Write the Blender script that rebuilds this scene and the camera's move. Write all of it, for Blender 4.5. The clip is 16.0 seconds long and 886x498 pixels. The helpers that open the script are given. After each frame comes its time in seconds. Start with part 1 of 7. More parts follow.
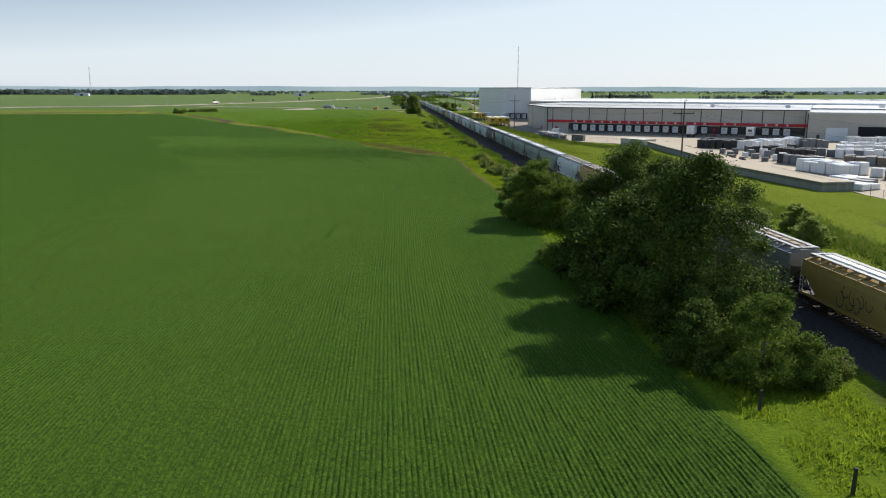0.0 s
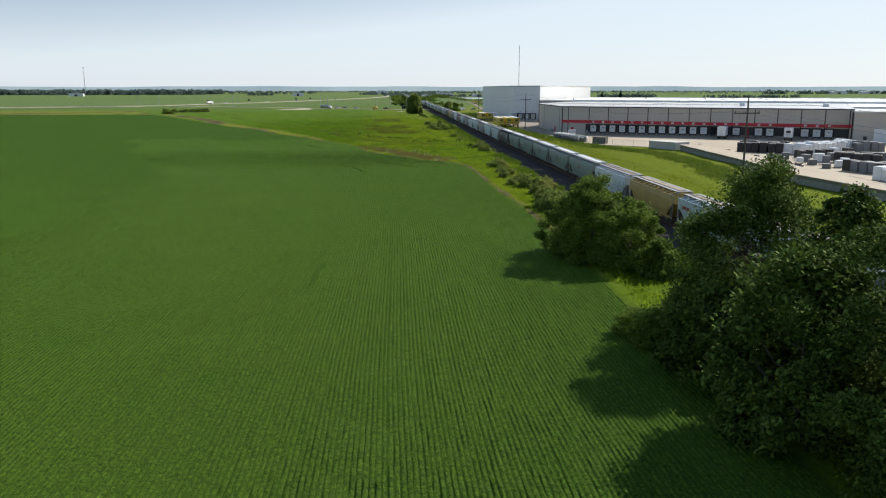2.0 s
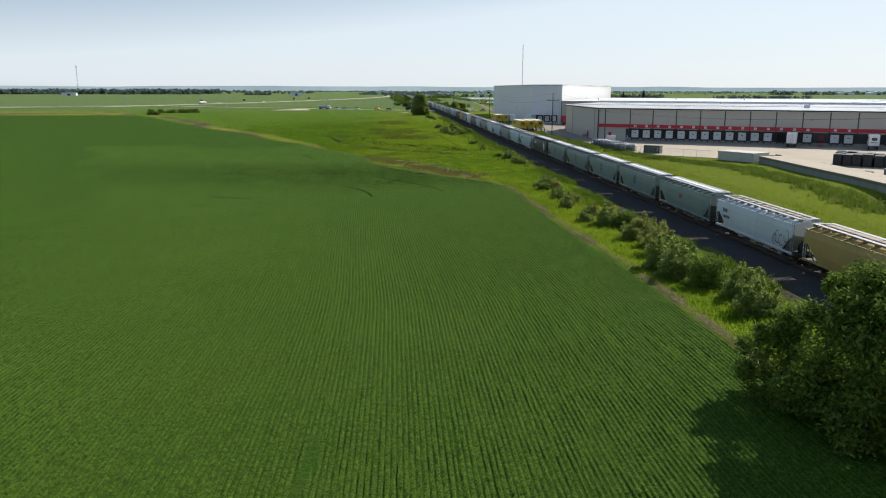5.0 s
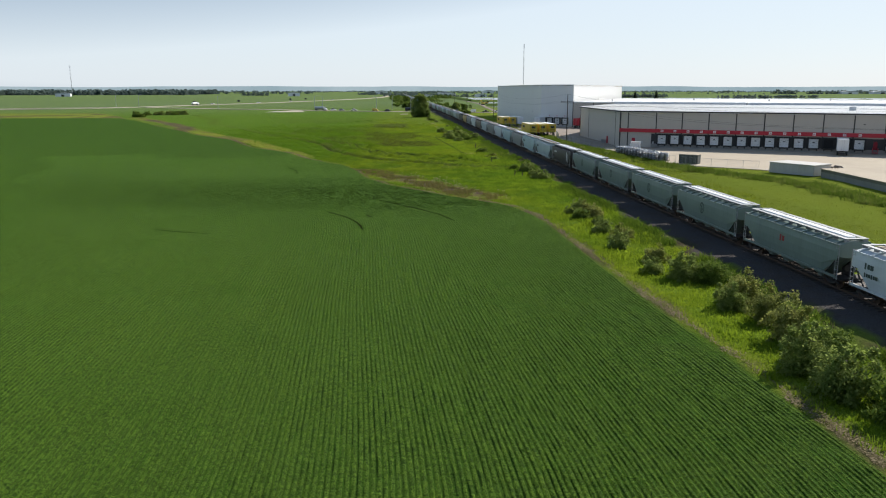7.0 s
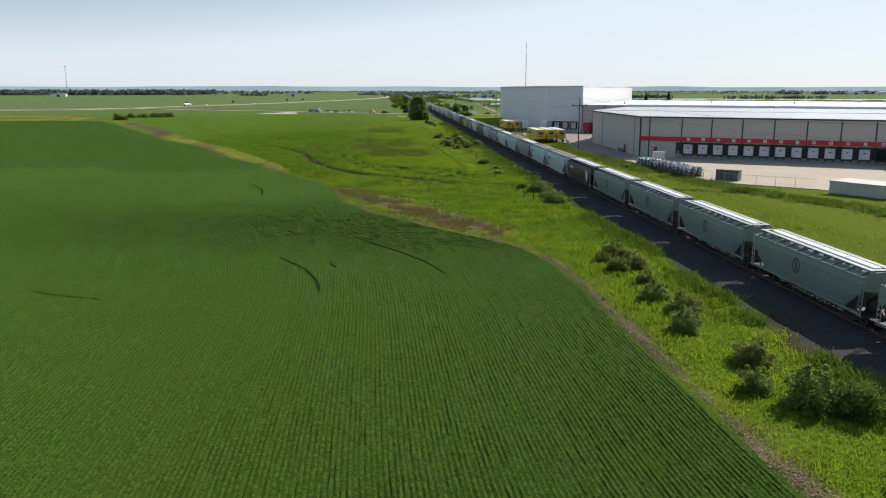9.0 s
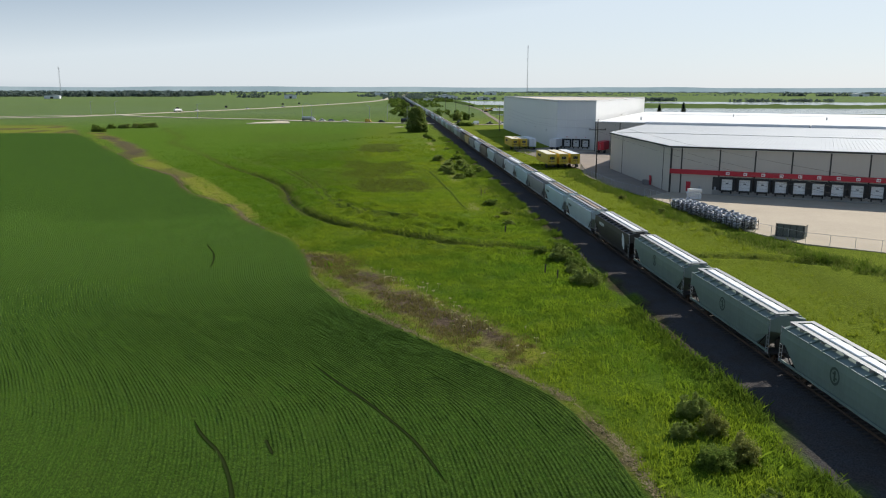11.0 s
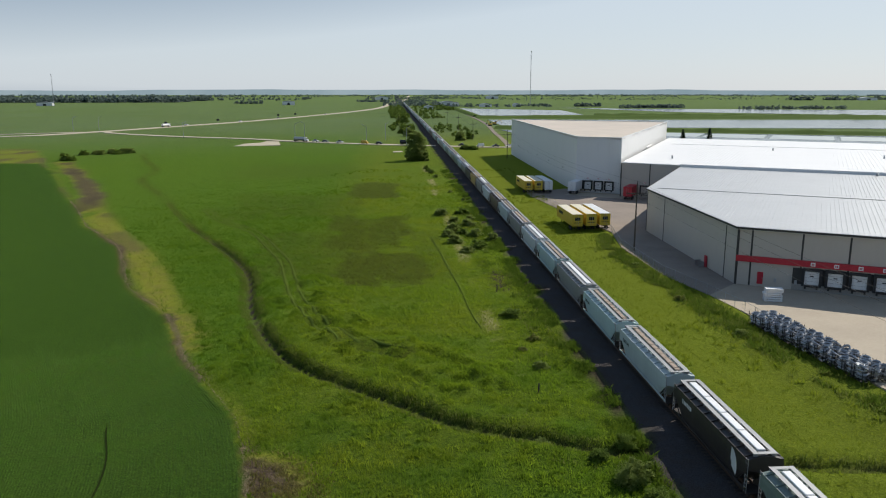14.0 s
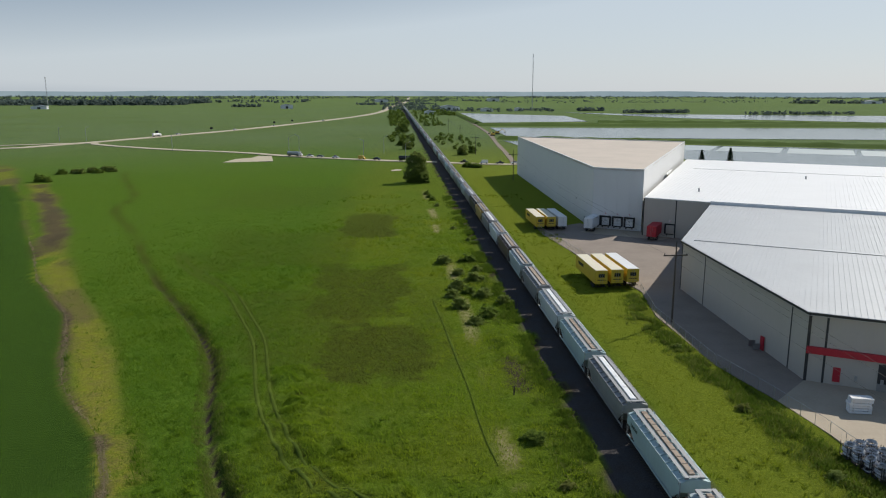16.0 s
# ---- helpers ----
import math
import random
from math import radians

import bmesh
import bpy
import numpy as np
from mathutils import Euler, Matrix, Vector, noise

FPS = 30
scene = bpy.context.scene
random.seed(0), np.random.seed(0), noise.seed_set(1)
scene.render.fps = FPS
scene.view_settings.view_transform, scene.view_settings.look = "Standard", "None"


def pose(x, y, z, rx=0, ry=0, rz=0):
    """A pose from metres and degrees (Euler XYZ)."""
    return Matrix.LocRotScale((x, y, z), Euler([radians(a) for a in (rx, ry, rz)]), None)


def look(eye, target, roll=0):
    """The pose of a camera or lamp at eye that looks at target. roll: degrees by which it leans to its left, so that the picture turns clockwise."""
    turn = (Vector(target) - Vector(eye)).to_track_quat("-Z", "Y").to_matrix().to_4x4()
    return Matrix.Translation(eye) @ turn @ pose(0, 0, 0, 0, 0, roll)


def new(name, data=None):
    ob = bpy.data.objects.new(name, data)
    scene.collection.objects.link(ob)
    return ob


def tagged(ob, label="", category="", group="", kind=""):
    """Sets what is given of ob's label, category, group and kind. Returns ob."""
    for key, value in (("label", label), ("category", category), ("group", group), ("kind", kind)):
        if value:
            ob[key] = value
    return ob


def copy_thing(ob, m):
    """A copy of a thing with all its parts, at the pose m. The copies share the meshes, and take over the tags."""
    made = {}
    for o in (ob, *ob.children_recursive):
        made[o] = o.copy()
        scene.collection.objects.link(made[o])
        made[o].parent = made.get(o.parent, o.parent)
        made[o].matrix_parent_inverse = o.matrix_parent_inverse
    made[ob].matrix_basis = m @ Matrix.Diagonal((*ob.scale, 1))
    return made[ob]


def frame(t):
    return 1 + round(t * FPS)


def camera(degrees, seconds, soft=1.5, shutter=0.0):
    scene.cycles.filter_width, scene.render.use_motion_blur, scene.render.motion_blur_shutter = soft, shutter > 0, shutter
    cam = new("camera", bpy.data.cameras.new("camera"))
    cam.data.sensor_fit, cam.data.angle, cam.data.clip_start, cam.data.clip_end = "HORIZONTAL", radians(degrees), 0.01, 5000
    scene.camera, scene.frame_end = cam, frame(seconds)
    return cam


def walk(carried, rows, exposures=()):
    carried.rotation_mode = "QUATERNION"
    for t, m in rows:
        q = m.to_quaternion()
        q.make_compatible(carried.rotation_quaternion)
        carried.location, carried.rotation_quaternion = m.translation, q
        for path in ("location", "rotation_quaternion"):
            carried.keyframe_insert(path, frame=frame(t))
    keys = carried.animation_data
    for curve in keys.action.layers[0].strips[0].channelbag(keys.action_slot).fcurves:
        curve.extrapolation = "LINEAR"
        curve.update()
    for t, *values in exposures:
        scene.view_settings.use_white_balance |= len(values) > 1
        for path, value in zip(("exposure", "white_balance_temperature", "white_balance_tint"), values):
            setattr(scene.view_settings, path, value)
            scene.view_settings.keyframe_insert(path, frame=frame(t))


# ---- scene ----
cam = camera(60.0, 16.0, soft=1.1)
PATH = [
    (0, (-35.22, -182.022, 17.441), (-35.088, -180.068, 17.032), 0.1),
    (0.5, (-35.335, -175.356, 17.399), (-35.201, -173.402, 16.991), 0.1),
    (1, (-35.531, -168.778, 17.266), (-35.396, -166.825, 16.858), 0.0),
    (1.5, (-35.691, -162.353, 16.973), (-35.556, -160.4, 16.563), 0.0),
    (2, (-35.933, -155.899, 16.672), (-35.799, -153.946, 16.263), 0.0),
    (2.5, (-36.405, -149.227, 16.446), (-36.271, -147.274, 16.037), 0.0),
    (3, (-37.091, -142.323, 16.242), (-36.956, -140.37, 15.833), 0.0),
    (3.5, (-37.921, -135.459, 16.176), (-37.783, -133.506, 15.767), 0.0),
    (4, (-38.502, -128.612, 16.05), (-38.366, -126.659, 15.642), 0.1),
    (6.5, (-38.991, -95.8, 16.466), (-38.852, -93.847, 16.056), 0.1),
    (7, (-38.411, -89.203, 16.485), (-38.273, -87.25, 16.076), 0.0),
    (7.5, (-37.869, -82.911, 16.472), (-37.731, -80.958, 16.063), 0.0),
    (8, (-37.194, -76.649, 16.47), (-37.057, -74.696, 16.061), 0.0),
    (8.5, (-36.272, -69.98, 16.567), (-36.137, -68.027, 16.158), 0.0),
    (11, (-33.22, -34.718, 22.568), (-33.086, -32.766, 22.158), 0.1),
    (11.5, (-32.974, -27.69, 24.146), (-32.838, -25.737, 23.738), 0.0),
    (12, (-32.509, -21.08, 25.834), (-32.374, -19.127, 25.427), 0.1),
    (12.5, (-32.291, -14.711, 27.629), (-32.157, -12.757, 27.223), 0.0),
    (13, (-31.916, -8.397, 29.575), (-31.783, -6.443, 29.168), 0.0),
    (13.5, (-31.62, -2.072, 31.452), (-31.487, -0.119, 31.044), 0.0),
    (14, (-31.258, 4.123, 33.451), (-31.127, 6.076, 33.043), 0.0),
    (14.5, (-30.944, 10.69, 35.311), (-30.811, 12.644, 34.903), 0.1),
    (15, (-30.574, 17.268, 37.18), (-30.443, 19.221, 36.772), 0.1),
    (15.5, (-30.097, 23.691, 39.064), (-29.97, 25.645, 38.656), 0.1),
    (16, (-30.14, 30.603, 40.773), (-30.009, 32.557, 40.365), 0.1),
]
EXPOSURES = [(0, 0.0), (8.5, 0.0), (11, -0.10), (12.5, -0.2), (14.5, -0.34), (16, -0.43)]
walk(cam, [(t, look(eye, target, roll)) for t, eye, target, roll in PATH], EXPOSURES)

# ---- world, sun, exposure ----
SUN_AZ, SUN_EL = 54.5, 39.0          # degrees clockwise from +y, degrees above the horizon
world = bpy.data.worlds.new("world")
scene.world = world
world.use_nodes = True
wn = world.node_tree
sky = wn.nodes.new("ShaderNodeTexSky")
sky.sky_type = "NISHITA"
sky.sun_disc = False
sky.sun_elevation, sky.sun_rotation = radians(SUN_EL), radians(SUN_AZ)
sky.air_density, sky.dust_density, sky.ozone_density = 1.0, 0.4, 2.0
wn.nodes["Background"].inputs["Strength"].default_value = 0.16
haze = wn.nodes.new("ShaderNodeMix")          # summer haze greys the sky
haze.data_type = "RGBA"
thick = wn.nodes.new("ShaderNodeSeparateColor")      # thickest where the sky is already pale, low down
wn.links.new(sky.outputs["Color"], thick.inputs[0])
reach = wn.nodes.new("ShaderNodeMapRange")
for _key, _value in (("From Min", 0.8), ("From Max", 3.2), ("To Min", 0.45), ("To Max", 0.86)):
    reach.inputs[_key].default_value = _value
wn.links.new(thick.outputs[0], reach.inputs[0])
wn.links.new(reach.outputs[0], haze.inputs[0])
tone = wn.nodes.new("ShaderNodeMix")                  # paler towards the sun
tone.data_type = "RGBA"
tone.inputs[6].default_value, tone.inputs[7].default_value = (1.36, 1.98, 2.86, 1), (4.52, 5.05, 5.62, 1)
near_sun = wn.nodes.new("ShaderNodeMapRange")
near_sun.inputs["From Min"].default_value, near_sun.inputs["From Max"].default_value = 2.2, 5.5
wn.links.new(thick.outputs[0], near_sun.inputs[0])
wn.links.new(near_sun.outputs[0], tone.inputs[0])
wn.links.new(tone.outputs[2], haze.inputs[7])
wn.links.new(sky.outputs["Color"], haze.inputs[6])
wn.links.new(haze.outputs[2], wn.nodes["Background"].inputs["Color"])
sun_data = bpy.data.lights.new("sun", "SUN")
sun_data.energy, sun_data.angle, sun_data.color = 5.9, radians(0.6), (1.0, 0.95, 0.86)
sun = new("sun", sun_data)
_s = Vector((math.sin(radians(SUN_AZ)) * math.cos(radians(SUN_EL)), math.cos(radians(SUN_AZ)) * math.cos(radians(SUN_EL)), math.sin(radians(SUN_EL))))
sun.matrix_world = look(_s * 400, (0, 0, 0))

# ---- numbers shared by all ----
rng = np.random.default_rng(7)
TRACK_X = -1.35
RAIL_Z = 0.66
ROW_GAP = 0.275                       # narrow crop rows
U = Vector((0.868, -0.497))           # along the dock wall of the warehouses
V = Vector((0.497, 0.868))


def smooth(a, b, x):
    t = np.clip((x - a) / (b - a), 0.0, 1.0)
    return t * t * (3 - 2 * t)


def track_x(y):
    """The middle of the track: it bears a little to the west going north."""
    return TRACK_X - 0.45 * smooth(20, 110, np.asarray(y, float))


def vnoise(x, y, size, seed=0):
    """Smooth value noise, 0 to 1."""
    x, y = np.asarray(x, float) / size + 137.3, np.asarray(y, float) / size + 911.7
    ix, iy = np.floor(x), np.floor(y)
    fx, fy = x - ix, y - iy
    fx, fy = fx * fx * (3 - 2 * fx), fy * fy * (3 - 2 * fy)

    def lattice(a, b):
        h = np.sin(a * 127.1 + b * 311.7 + seed * 74.7) * 43758.5453
        return h - np.floor(h)

    top = lattice(ix, iy) * (1 - fx) + lattice(ix + 1, iy) * fx
    bottom = lattice(ix, iy + 1) * (1 - fx) + lattice(ix + 1, iy + 1) * fx
    return top * (1 - fy) + bottom * fy


def far_from(x, y, line):
    """Distance of points to a polyline."""
    best = np.full(np.shape(x), 1e9)
    for (ax, ay), (bx, by) in zip(line[:-1], line[1:]):
        dx, dy = bx - ax, by - ay
        t = np.clip(((x - ax) * dx + (y - ay) * dy) / (dx * dx + dy * dy), 0, 1)
        best = np.minimum(best, np.hypot(x - ax - t * dx, y - ay - t * dy))
    return best


def rounded(line, n=3):
    """Chaikin's smoothing of a polyline."""
    for _ in range(n):
        out = [line[0]]
        for (ax, ay), (bx, by) in zip(line[:-1], line[1:]):
            out += [(0.75 * ax + 0.25 * bx, 0.75 * ay + 0.25 * by), (0.25 * ax + 0.75 * bx, 0.25 * ay + 0.75 * by)]
        line = out + [line[-1]]
    return line


# the field's edge, as x over y
EDGE_Y = [-260, -150, -110, -80, -58, -30, 0, 10, 18, 27, 36, 44, 56, 68, 80, 99, 117, 135, 170, 198, 232, 263, 330, 362, 400, 450]
EDGE_X = [-17.2, -17.4, -17.6, -17.2, -17.0, -18.4, -19.0, -19.4, -21.0, -26.2, -33.0, -38.5, -43.0, -45.2, -48.5, -58.8, -65.3, -77.4, -90.5, -108, -124, -140, -171, -189, -205, -240]
_ys = np.arange(-260.0, 460.0, 1.0)
_xs = np.interp(_ys, EDGE_Y, EDGE_X)
_k = np.hanning(9)
EDGE = np.convolve(np.pad(_xs, 4, mode="edge"), _k / _k.sum(), mode="valid")
_k = np.hanning(61)
EDGE_SOFT = np.convolve(np.pad(_xs, 30, mode="edge"), _k / _k.sum(), mode="valid")


def edge_x(y):
    return np.interp(y, _ys, EDGE)


def row_x(y, d):
    """x of the crop row d metres in from the edge: the rows follow the edge ever more loosely."""
    w = np.clip(d / 45.0, 0, 1)
    return np.interp(y, _ys, EDGE) * (1 - w) + np.interp(y, _ys, EDGE_SOFT) * w - d


DITCH = rounded([(-191, 546), (-161, 409), (-126, 329), (-128, 300), (-105, 256), (-86, 205), (-68.5, 170), (-61, 154), (-56.5, 140), (-54.2, 124), (-50, 110), (-47.5, 103.7), (-44.5, 97.1), (-41.7, 93.1), (-36.1, 87.6), (-30.2, 82), (-25.8, 77.5), (-21, 74.8), (-17, 73), (-11.7, 70), (-6, 69), (3, 67), (9, 65.6), (14, 65), (22, 61), (34, 52), (40, 30), (36, 0), (34, -60), (30, -120)], 2)
WHEELS = rounded([(-83.4, 223), (-77, 205), (-66, 191), (-61.6, 180.6), (-56.9, 167), (-52.5, 154.5), (-49.8, 140), (-47.8, 129), (-44.2, 117), (-40.5, 108), (-36, 102), (-30, 97)], 2)
DRAIN = rounded([(-22.4, 178), (-20.9, 152), (-20.4, 140), (-19.8, 130), (-19.6, 116), (-18.8, 108)], 2)
MUD_A = rounded([(-43.5, 68), (-39.8, 62), (-36.5, 55), (-32.6, 47), (-29, 40), (-25.5, 33), (-23, 28)], 2)
MUD_B = rounded([(-185, 376), (-150, 305), (-131, 266), (-117, 226), (-100, 193), (-84, 163), (-75, 143), (-67, 122), (-60, 104)], 2)
SIDE_ROAD = rounded([(-400, 545), (-330, 600), (-258, 640), (-247, 615), (-180, 565), (-131, 543), (-90, 508), (-47.7, 484), (-21, 472), (-3, 466), (18.7, 454), (37, 451), (80, 452)], 1)
HIGHWAY = rounded([(-700, 420), (-296, 574), (-276, 612), (-258, 647), (-225, 727), (-184, 821), (-125, 1025), (-75, 1233), (-43, 1476), (-35, 1842), (20, 2460), (60, 4000)], 2)


def lumps(x, y):
    """Where the lush grass stands in tussocks."""
    band = far_from(x, y, [(-47, 136), (-44, 124), (-37, 107), (-30, 98), (-22, 89)])
    a = smooth(7.5, 3.5, band + 4 * (vnoise(x, y, 6, 63) - 0.5))
    ditch = far_from(x, y, DITCH)
    b = smooth(7, 3, np.abs(ditch - 5)) * smooth(120, 95, y) * smooth(60, 72, y) * (x < -9) * 0.25
    return np.maximum(a, b) * (x > np.interp(y, EDGE_Y, EDGE_X) + 2) * smooth(0.8, 2.0, ditch) * (x < -8.8)


def sedge_at(x, y):
    """Dark, thin patches of sedge in the meadow."""
    out = np.zeros(np.shape(x))
    for cx, cy, sx, sy, deep in ((-37, 263, 7.5, 22, 0.9), (-37, 187, 9, 22, 0.75), (-33.2, 147, 8, 15, 0.85), (-47, 163, 11, 26, 0.42), (-58, 230, 20, 24, 0.35), (-70, 330, 26, 30, 0.3), (-24, 160, 4, 22, 0.3)):
        out = np.maximum(out, deep * smooth(1.12, 0.86, np.maximum(np.abs(x - cx) / sx, np.abs(y - cy) / sy) + 0.55 * (vnoise(x, y, 7, 17) - 0.5) + 0.35 * (vnoise(x, y, 2, 19) - 0.5)))
    return out


def ground_z(x, y):
    x, y = np.asarray(x, float), np.asarray(y, float)
    z = 0.25 * (vnoise(x, y, 23, 1) - 0.5) + 0.12 * (vnoise(x, y, 5, 2) - 0.5)
    z *= smooth(7.5, 12, np.abs(x - TRACK_X)) * smooth(900, 500, np.hypot(x, y))
    off = x - track_x(y)
    edge = 5.6 + 1.8 * (vnoise(x * 0, y, 6, 5) - 0.5)
    bed = np.where(off < 0, smooth(edge + 1.2, edge - 0.4, -off) * 0.31, smooth(6.0, 3.4, off) * 0.31) + smooth(2.9, 1.7, np.abs(off)) * 0.14
    d = far_from(x, y, DITCH)
    cut = -1.0 * np.exp(-(d / 0.80) ** 2) * (0.85 + 0.3 * vnoise(x, y, 7, 8)) + 0.22 * np.exp(-((d - 2.8) / 1.1) ** 2)
    cut = cut * smooth(3.6, 6.5, np.abs(off + 1.0)) * smooth(250, 160, y)
    r = far_from(x, y, WHEELS)
    rut = -0.07 * np.exp(-((r - 0.95) / 0.35) ** 2)
    tuss = lumps(x, y) * (0.75 * smooth(0.4, 0.85, vnoise(x, y, 2.8, 61)) + 0.3 * smooth(0.4, 0.9, vnoise(x, y, 1.9, 62)))
    return z + bed + cut + rut + tuss


# ---- mesh building ----
class Build:
    """Gathers vertices and faces of one mesh."""

    def __init__(self):
        self.v, self.f, self.m = [], [], []

    def add(self, verts, faces, mat=0):
        n = len(self.v)
        self.v += [tuple(p) for p in verts]
        self.f += [tuple(n + i for i in f) for f in faces]
        self.m += [mat] * len(faces)
        return self

    def box(self, x, y, z, sx, sy, sz, mat=0, bevel=0.0, turn=0.0):
        """A box by its centre and size, its upright and upper edges chamfered by bevel; turn: degrees about z."""
        c, s = math.cos(radians(turn)), math.sin(radians(turn))
        hx, hy, hz, b = sx / 2, sy / 2, sz / 2, bevel
        if b <= 0:
            ring = [(-hx, -hy), (hx, -hy), (hx, hy), (-hx, hy)]
            rings = [(ring, -hz), (ring, hz)]
        else:
            ring = [(-hx + b, -hy), (hx - b, -hy), (hx, -hy + b), (hx, hy - b), (hx - b, hy), (-hx + b, hy), (-hx, hy - b), (-hx, -hy + b)]
            kx, ky = (hx - b) / hx, (hy - b) / hy
            rings = [(ring, -hz), (ring, hz - b), ([(p * kx, q * ky) for p, q in ring], hz)]
        n = len(rings[0][0])
        pts = [(x + p * c - q * s, y + p * s + q * c, z + h) for r, h in rings for p, q in r]
        faces = [tuple(range(n))[::-1], tuple(range(len(pts) - n, len(pts)))]
        for k in range(len(rings) - 1):
            faces += [(k * n + i, k * n + (i + 1) % n, (k + 1) * n + (i + 1) % n, (k + 1) * n + i) for i in range(n)]
        return self.add(pts, faces, mat)

    def prism(self, poly, z0, z1, mat=0):
        n = len(poly)
        pts = [(p[0], p[1], z0) for p in poly] + [(p[0], p[1], z1) for p in poly]
        faces = [tuple(range(n))[::-1], tuple(range(n, 2 * n))]
        faces += [(i, (i + 1) % n, n + (i + 1) % n, n + i) for i in range(n)]
        return self.add(pts, faces, mat)

    def tube(self, a, b, r0, r1=None, n=8, mat=0):
        a, b = Vector(a), Vector(b)
        r1 = r0 if r1 is None else r1
        d = (b - a).normalized()
        p = d.orthogonal().normalized()
        q = d.cross(p)
        pts = []
        for c, r in ((a, r0), (b, r1)):
            pts += [c + (p * math.cos(t) + q * math.sin(t)) * r for t in (2 * math.pi * i / n for i in range(n))]
        faces = [tuple(range(n))[::-1], tuple(range(n, 2 * n))] + [(i, (i + 1) % n, n + (i + 1) % n, n + i) for i in range(n)]
        return self.add(pts, faces, mat)

    def loft(self, rings, mat=0, caps=True):
        n = len(rings[0])
        pts = [p for r in rings for p in r]
        faces = [(k * n + i, k * n + (i + 1) % n, (k + 1) * n + (i + 1) % n, (k + 1) * n + i) for k in range(len(rings) - 1) for i in range(n)]
        if caps:
            faces += [tuple(range(n))[::-1], tuple(range(len(pts) - n, len(pts)))]
        return self.add(pts, faces, mat)

    def mesh(self, name, *mats):
        me = bpy.data.meshes.new(name)
        me.from_pydata(self.v, [], self.f)
        for m in mats:
            me.materials.append(m)
        if any(self.m):
            me.polygons.foreach_set("material_index", self.m)
        bm = bmesh.new()
        bm.from_mesh(me)
        bmesh.ops.recalc_face_normals(bm, faces=bm.faces)
        bm.to_mesh(me)
        bm.free()
        return me


def part(name, build, material, parent=None, label=""):
    """One mesh object under a thing or a part."""
    mats = material if isinstance(material, (list, tuple)) else [material]
    me = build if isinstance(build, bpy.types.Mesh) else build.mesh(name, *mats)
    ob = new(name, me)
    ob.parent = parent
    return tagged(ob, label)


def thing(name, label, category, at=(0, 0, 0), turn=0.0, group="", kind=""):
    """An Empty at the base of a thing with parts."""
    ob = new(name)
    ob.empty_display_size = 0.5
    ob.matrix_basis = pose(*at, 0, 0, turn)
    return tagged(ob, label, category, group, kind)


def single(name, build, material, label, category, group="", kind=""):
    return tagged(part(name, build, material), label, category, group, kind)


def arrays(name, co, faces, material, attrs=None, flat=True):
    """A mesh from numpy arrays of vertices and equal-sided faces."""
    me = bpy.data.meshes.new(name)
    n, k = faces.shape
    me.vertices.add(len(co))
    me.vertices.foreach_set("co", np.ascontiguousarray(co, dtype=np.float32).ravel())
    me.loops.add(n * k)
    me.loops.foreach_set("vertex_index", np.ascontiguousarray(faces, dtype=np.int32).ravel())
    me.polygons.add(n)
    me.polygons.foreach_set("loop_start", np.arange(0, n * k, k, dtype=np.int32))
    me.update(calc_edges=True)
    me.polygons.foreach_set("use_smooth", np.full(n, not flat))
    for key, values in (attrs or {}).items():
        a = me.attributes.new(key, "FLOAT", "POINT")
        a.data.foreach_set("value", np.ascontiguousarray(values, dtype=np.float32))
    me.materials.append(material)
    me.validate()
    return me


# ---- materials ----
def srgb(r, g, b):
    """A colour from 0..255 values."""
    return tuple(c / 12.92 if c <= 0.04045 else ((c + 0.055) / 1.055) ** 2.4 for c in (r / 255, g / 255, b / 255)) + (1,)


def N(nt, kind, **inputs):
    node = nt.nodes.new(kind)
    for key, value in inputs.items():
        node.inputs[key].default_value = value
    return node


def mixed(nt, fac, a, b):
    """A colour mix; fac, a, b are sockets or values."""
    node = nt.nodes.new("ShaderNodeMix")
    node.data_type = "RGBA"
    for socket, value in ((node.inputs[0], fac), (node.inputs[6], a), (node.inputs[7], b)):
        if isinstance(value, bpy.types.NodeSocket):
            nt.links.new(value, socket)
        else:
            socket.default_value = value
    return node.outputs[2]


def noise_at(nt, scale, detail=4.0, rough=0.6, lo=0.35, hi=0.65, vector=None):
    tex = N(nt, "ShaderNodeTexNoise", Scale=scale, Detail=detail, Roughness=rough)
    if vector is not None:
        nt.links.new(vector, tex.inputs["Vector"])
    ramp = N(nt, "ShaderNodeMapRange")
    ramp.inputs["From Min"].default_value, ramp.inputs["From Max"].default_value = lo, hi
    nt.links.new(tex.outputs[0], ramp.inputs[0])
    return ramp.outputs[0]


def attribute(nt, name):
    node = nt.nodes.new("ShaderNodeAttribute")
    node.attribute_name = name
    return node.outputs["Fac"]


def mapped(nt, socket, a, b, c=0.0, d=1.0):
    node = N(nt, "ShaderNodeMapRange")
    for key, value in (("From Min", a), ("From Max", b), ("To Min", c), ("To Max", d)):
        node.inputs[key].default_value = value
    nt.links.new(socket, node.inputs[0])
    return node.outputs[0]


def maths(nt, op, a, b=0.0):
    node = nt.nodes.new("ShaderNodeMath")
    node.operation = op
    for socket, value in zip(node.inputs, (a, b)):
        if isinstance(value, bpy.types.NodeSocket):
            nt.links.new(value, socket)
        else:
            socket.default_value = value
    return node.outputs[0]


def material(name):
    m = bpy.data.materials.new(name)
    m.use_nodes = True
    nt = m.node_tree
    bsdf = nt.nodes["Principled BSDF"]
    pos = nt.nodes.new("ShaderNodeNewGeometry").outputs["Position"]
    return m, nt, bsdf, pos


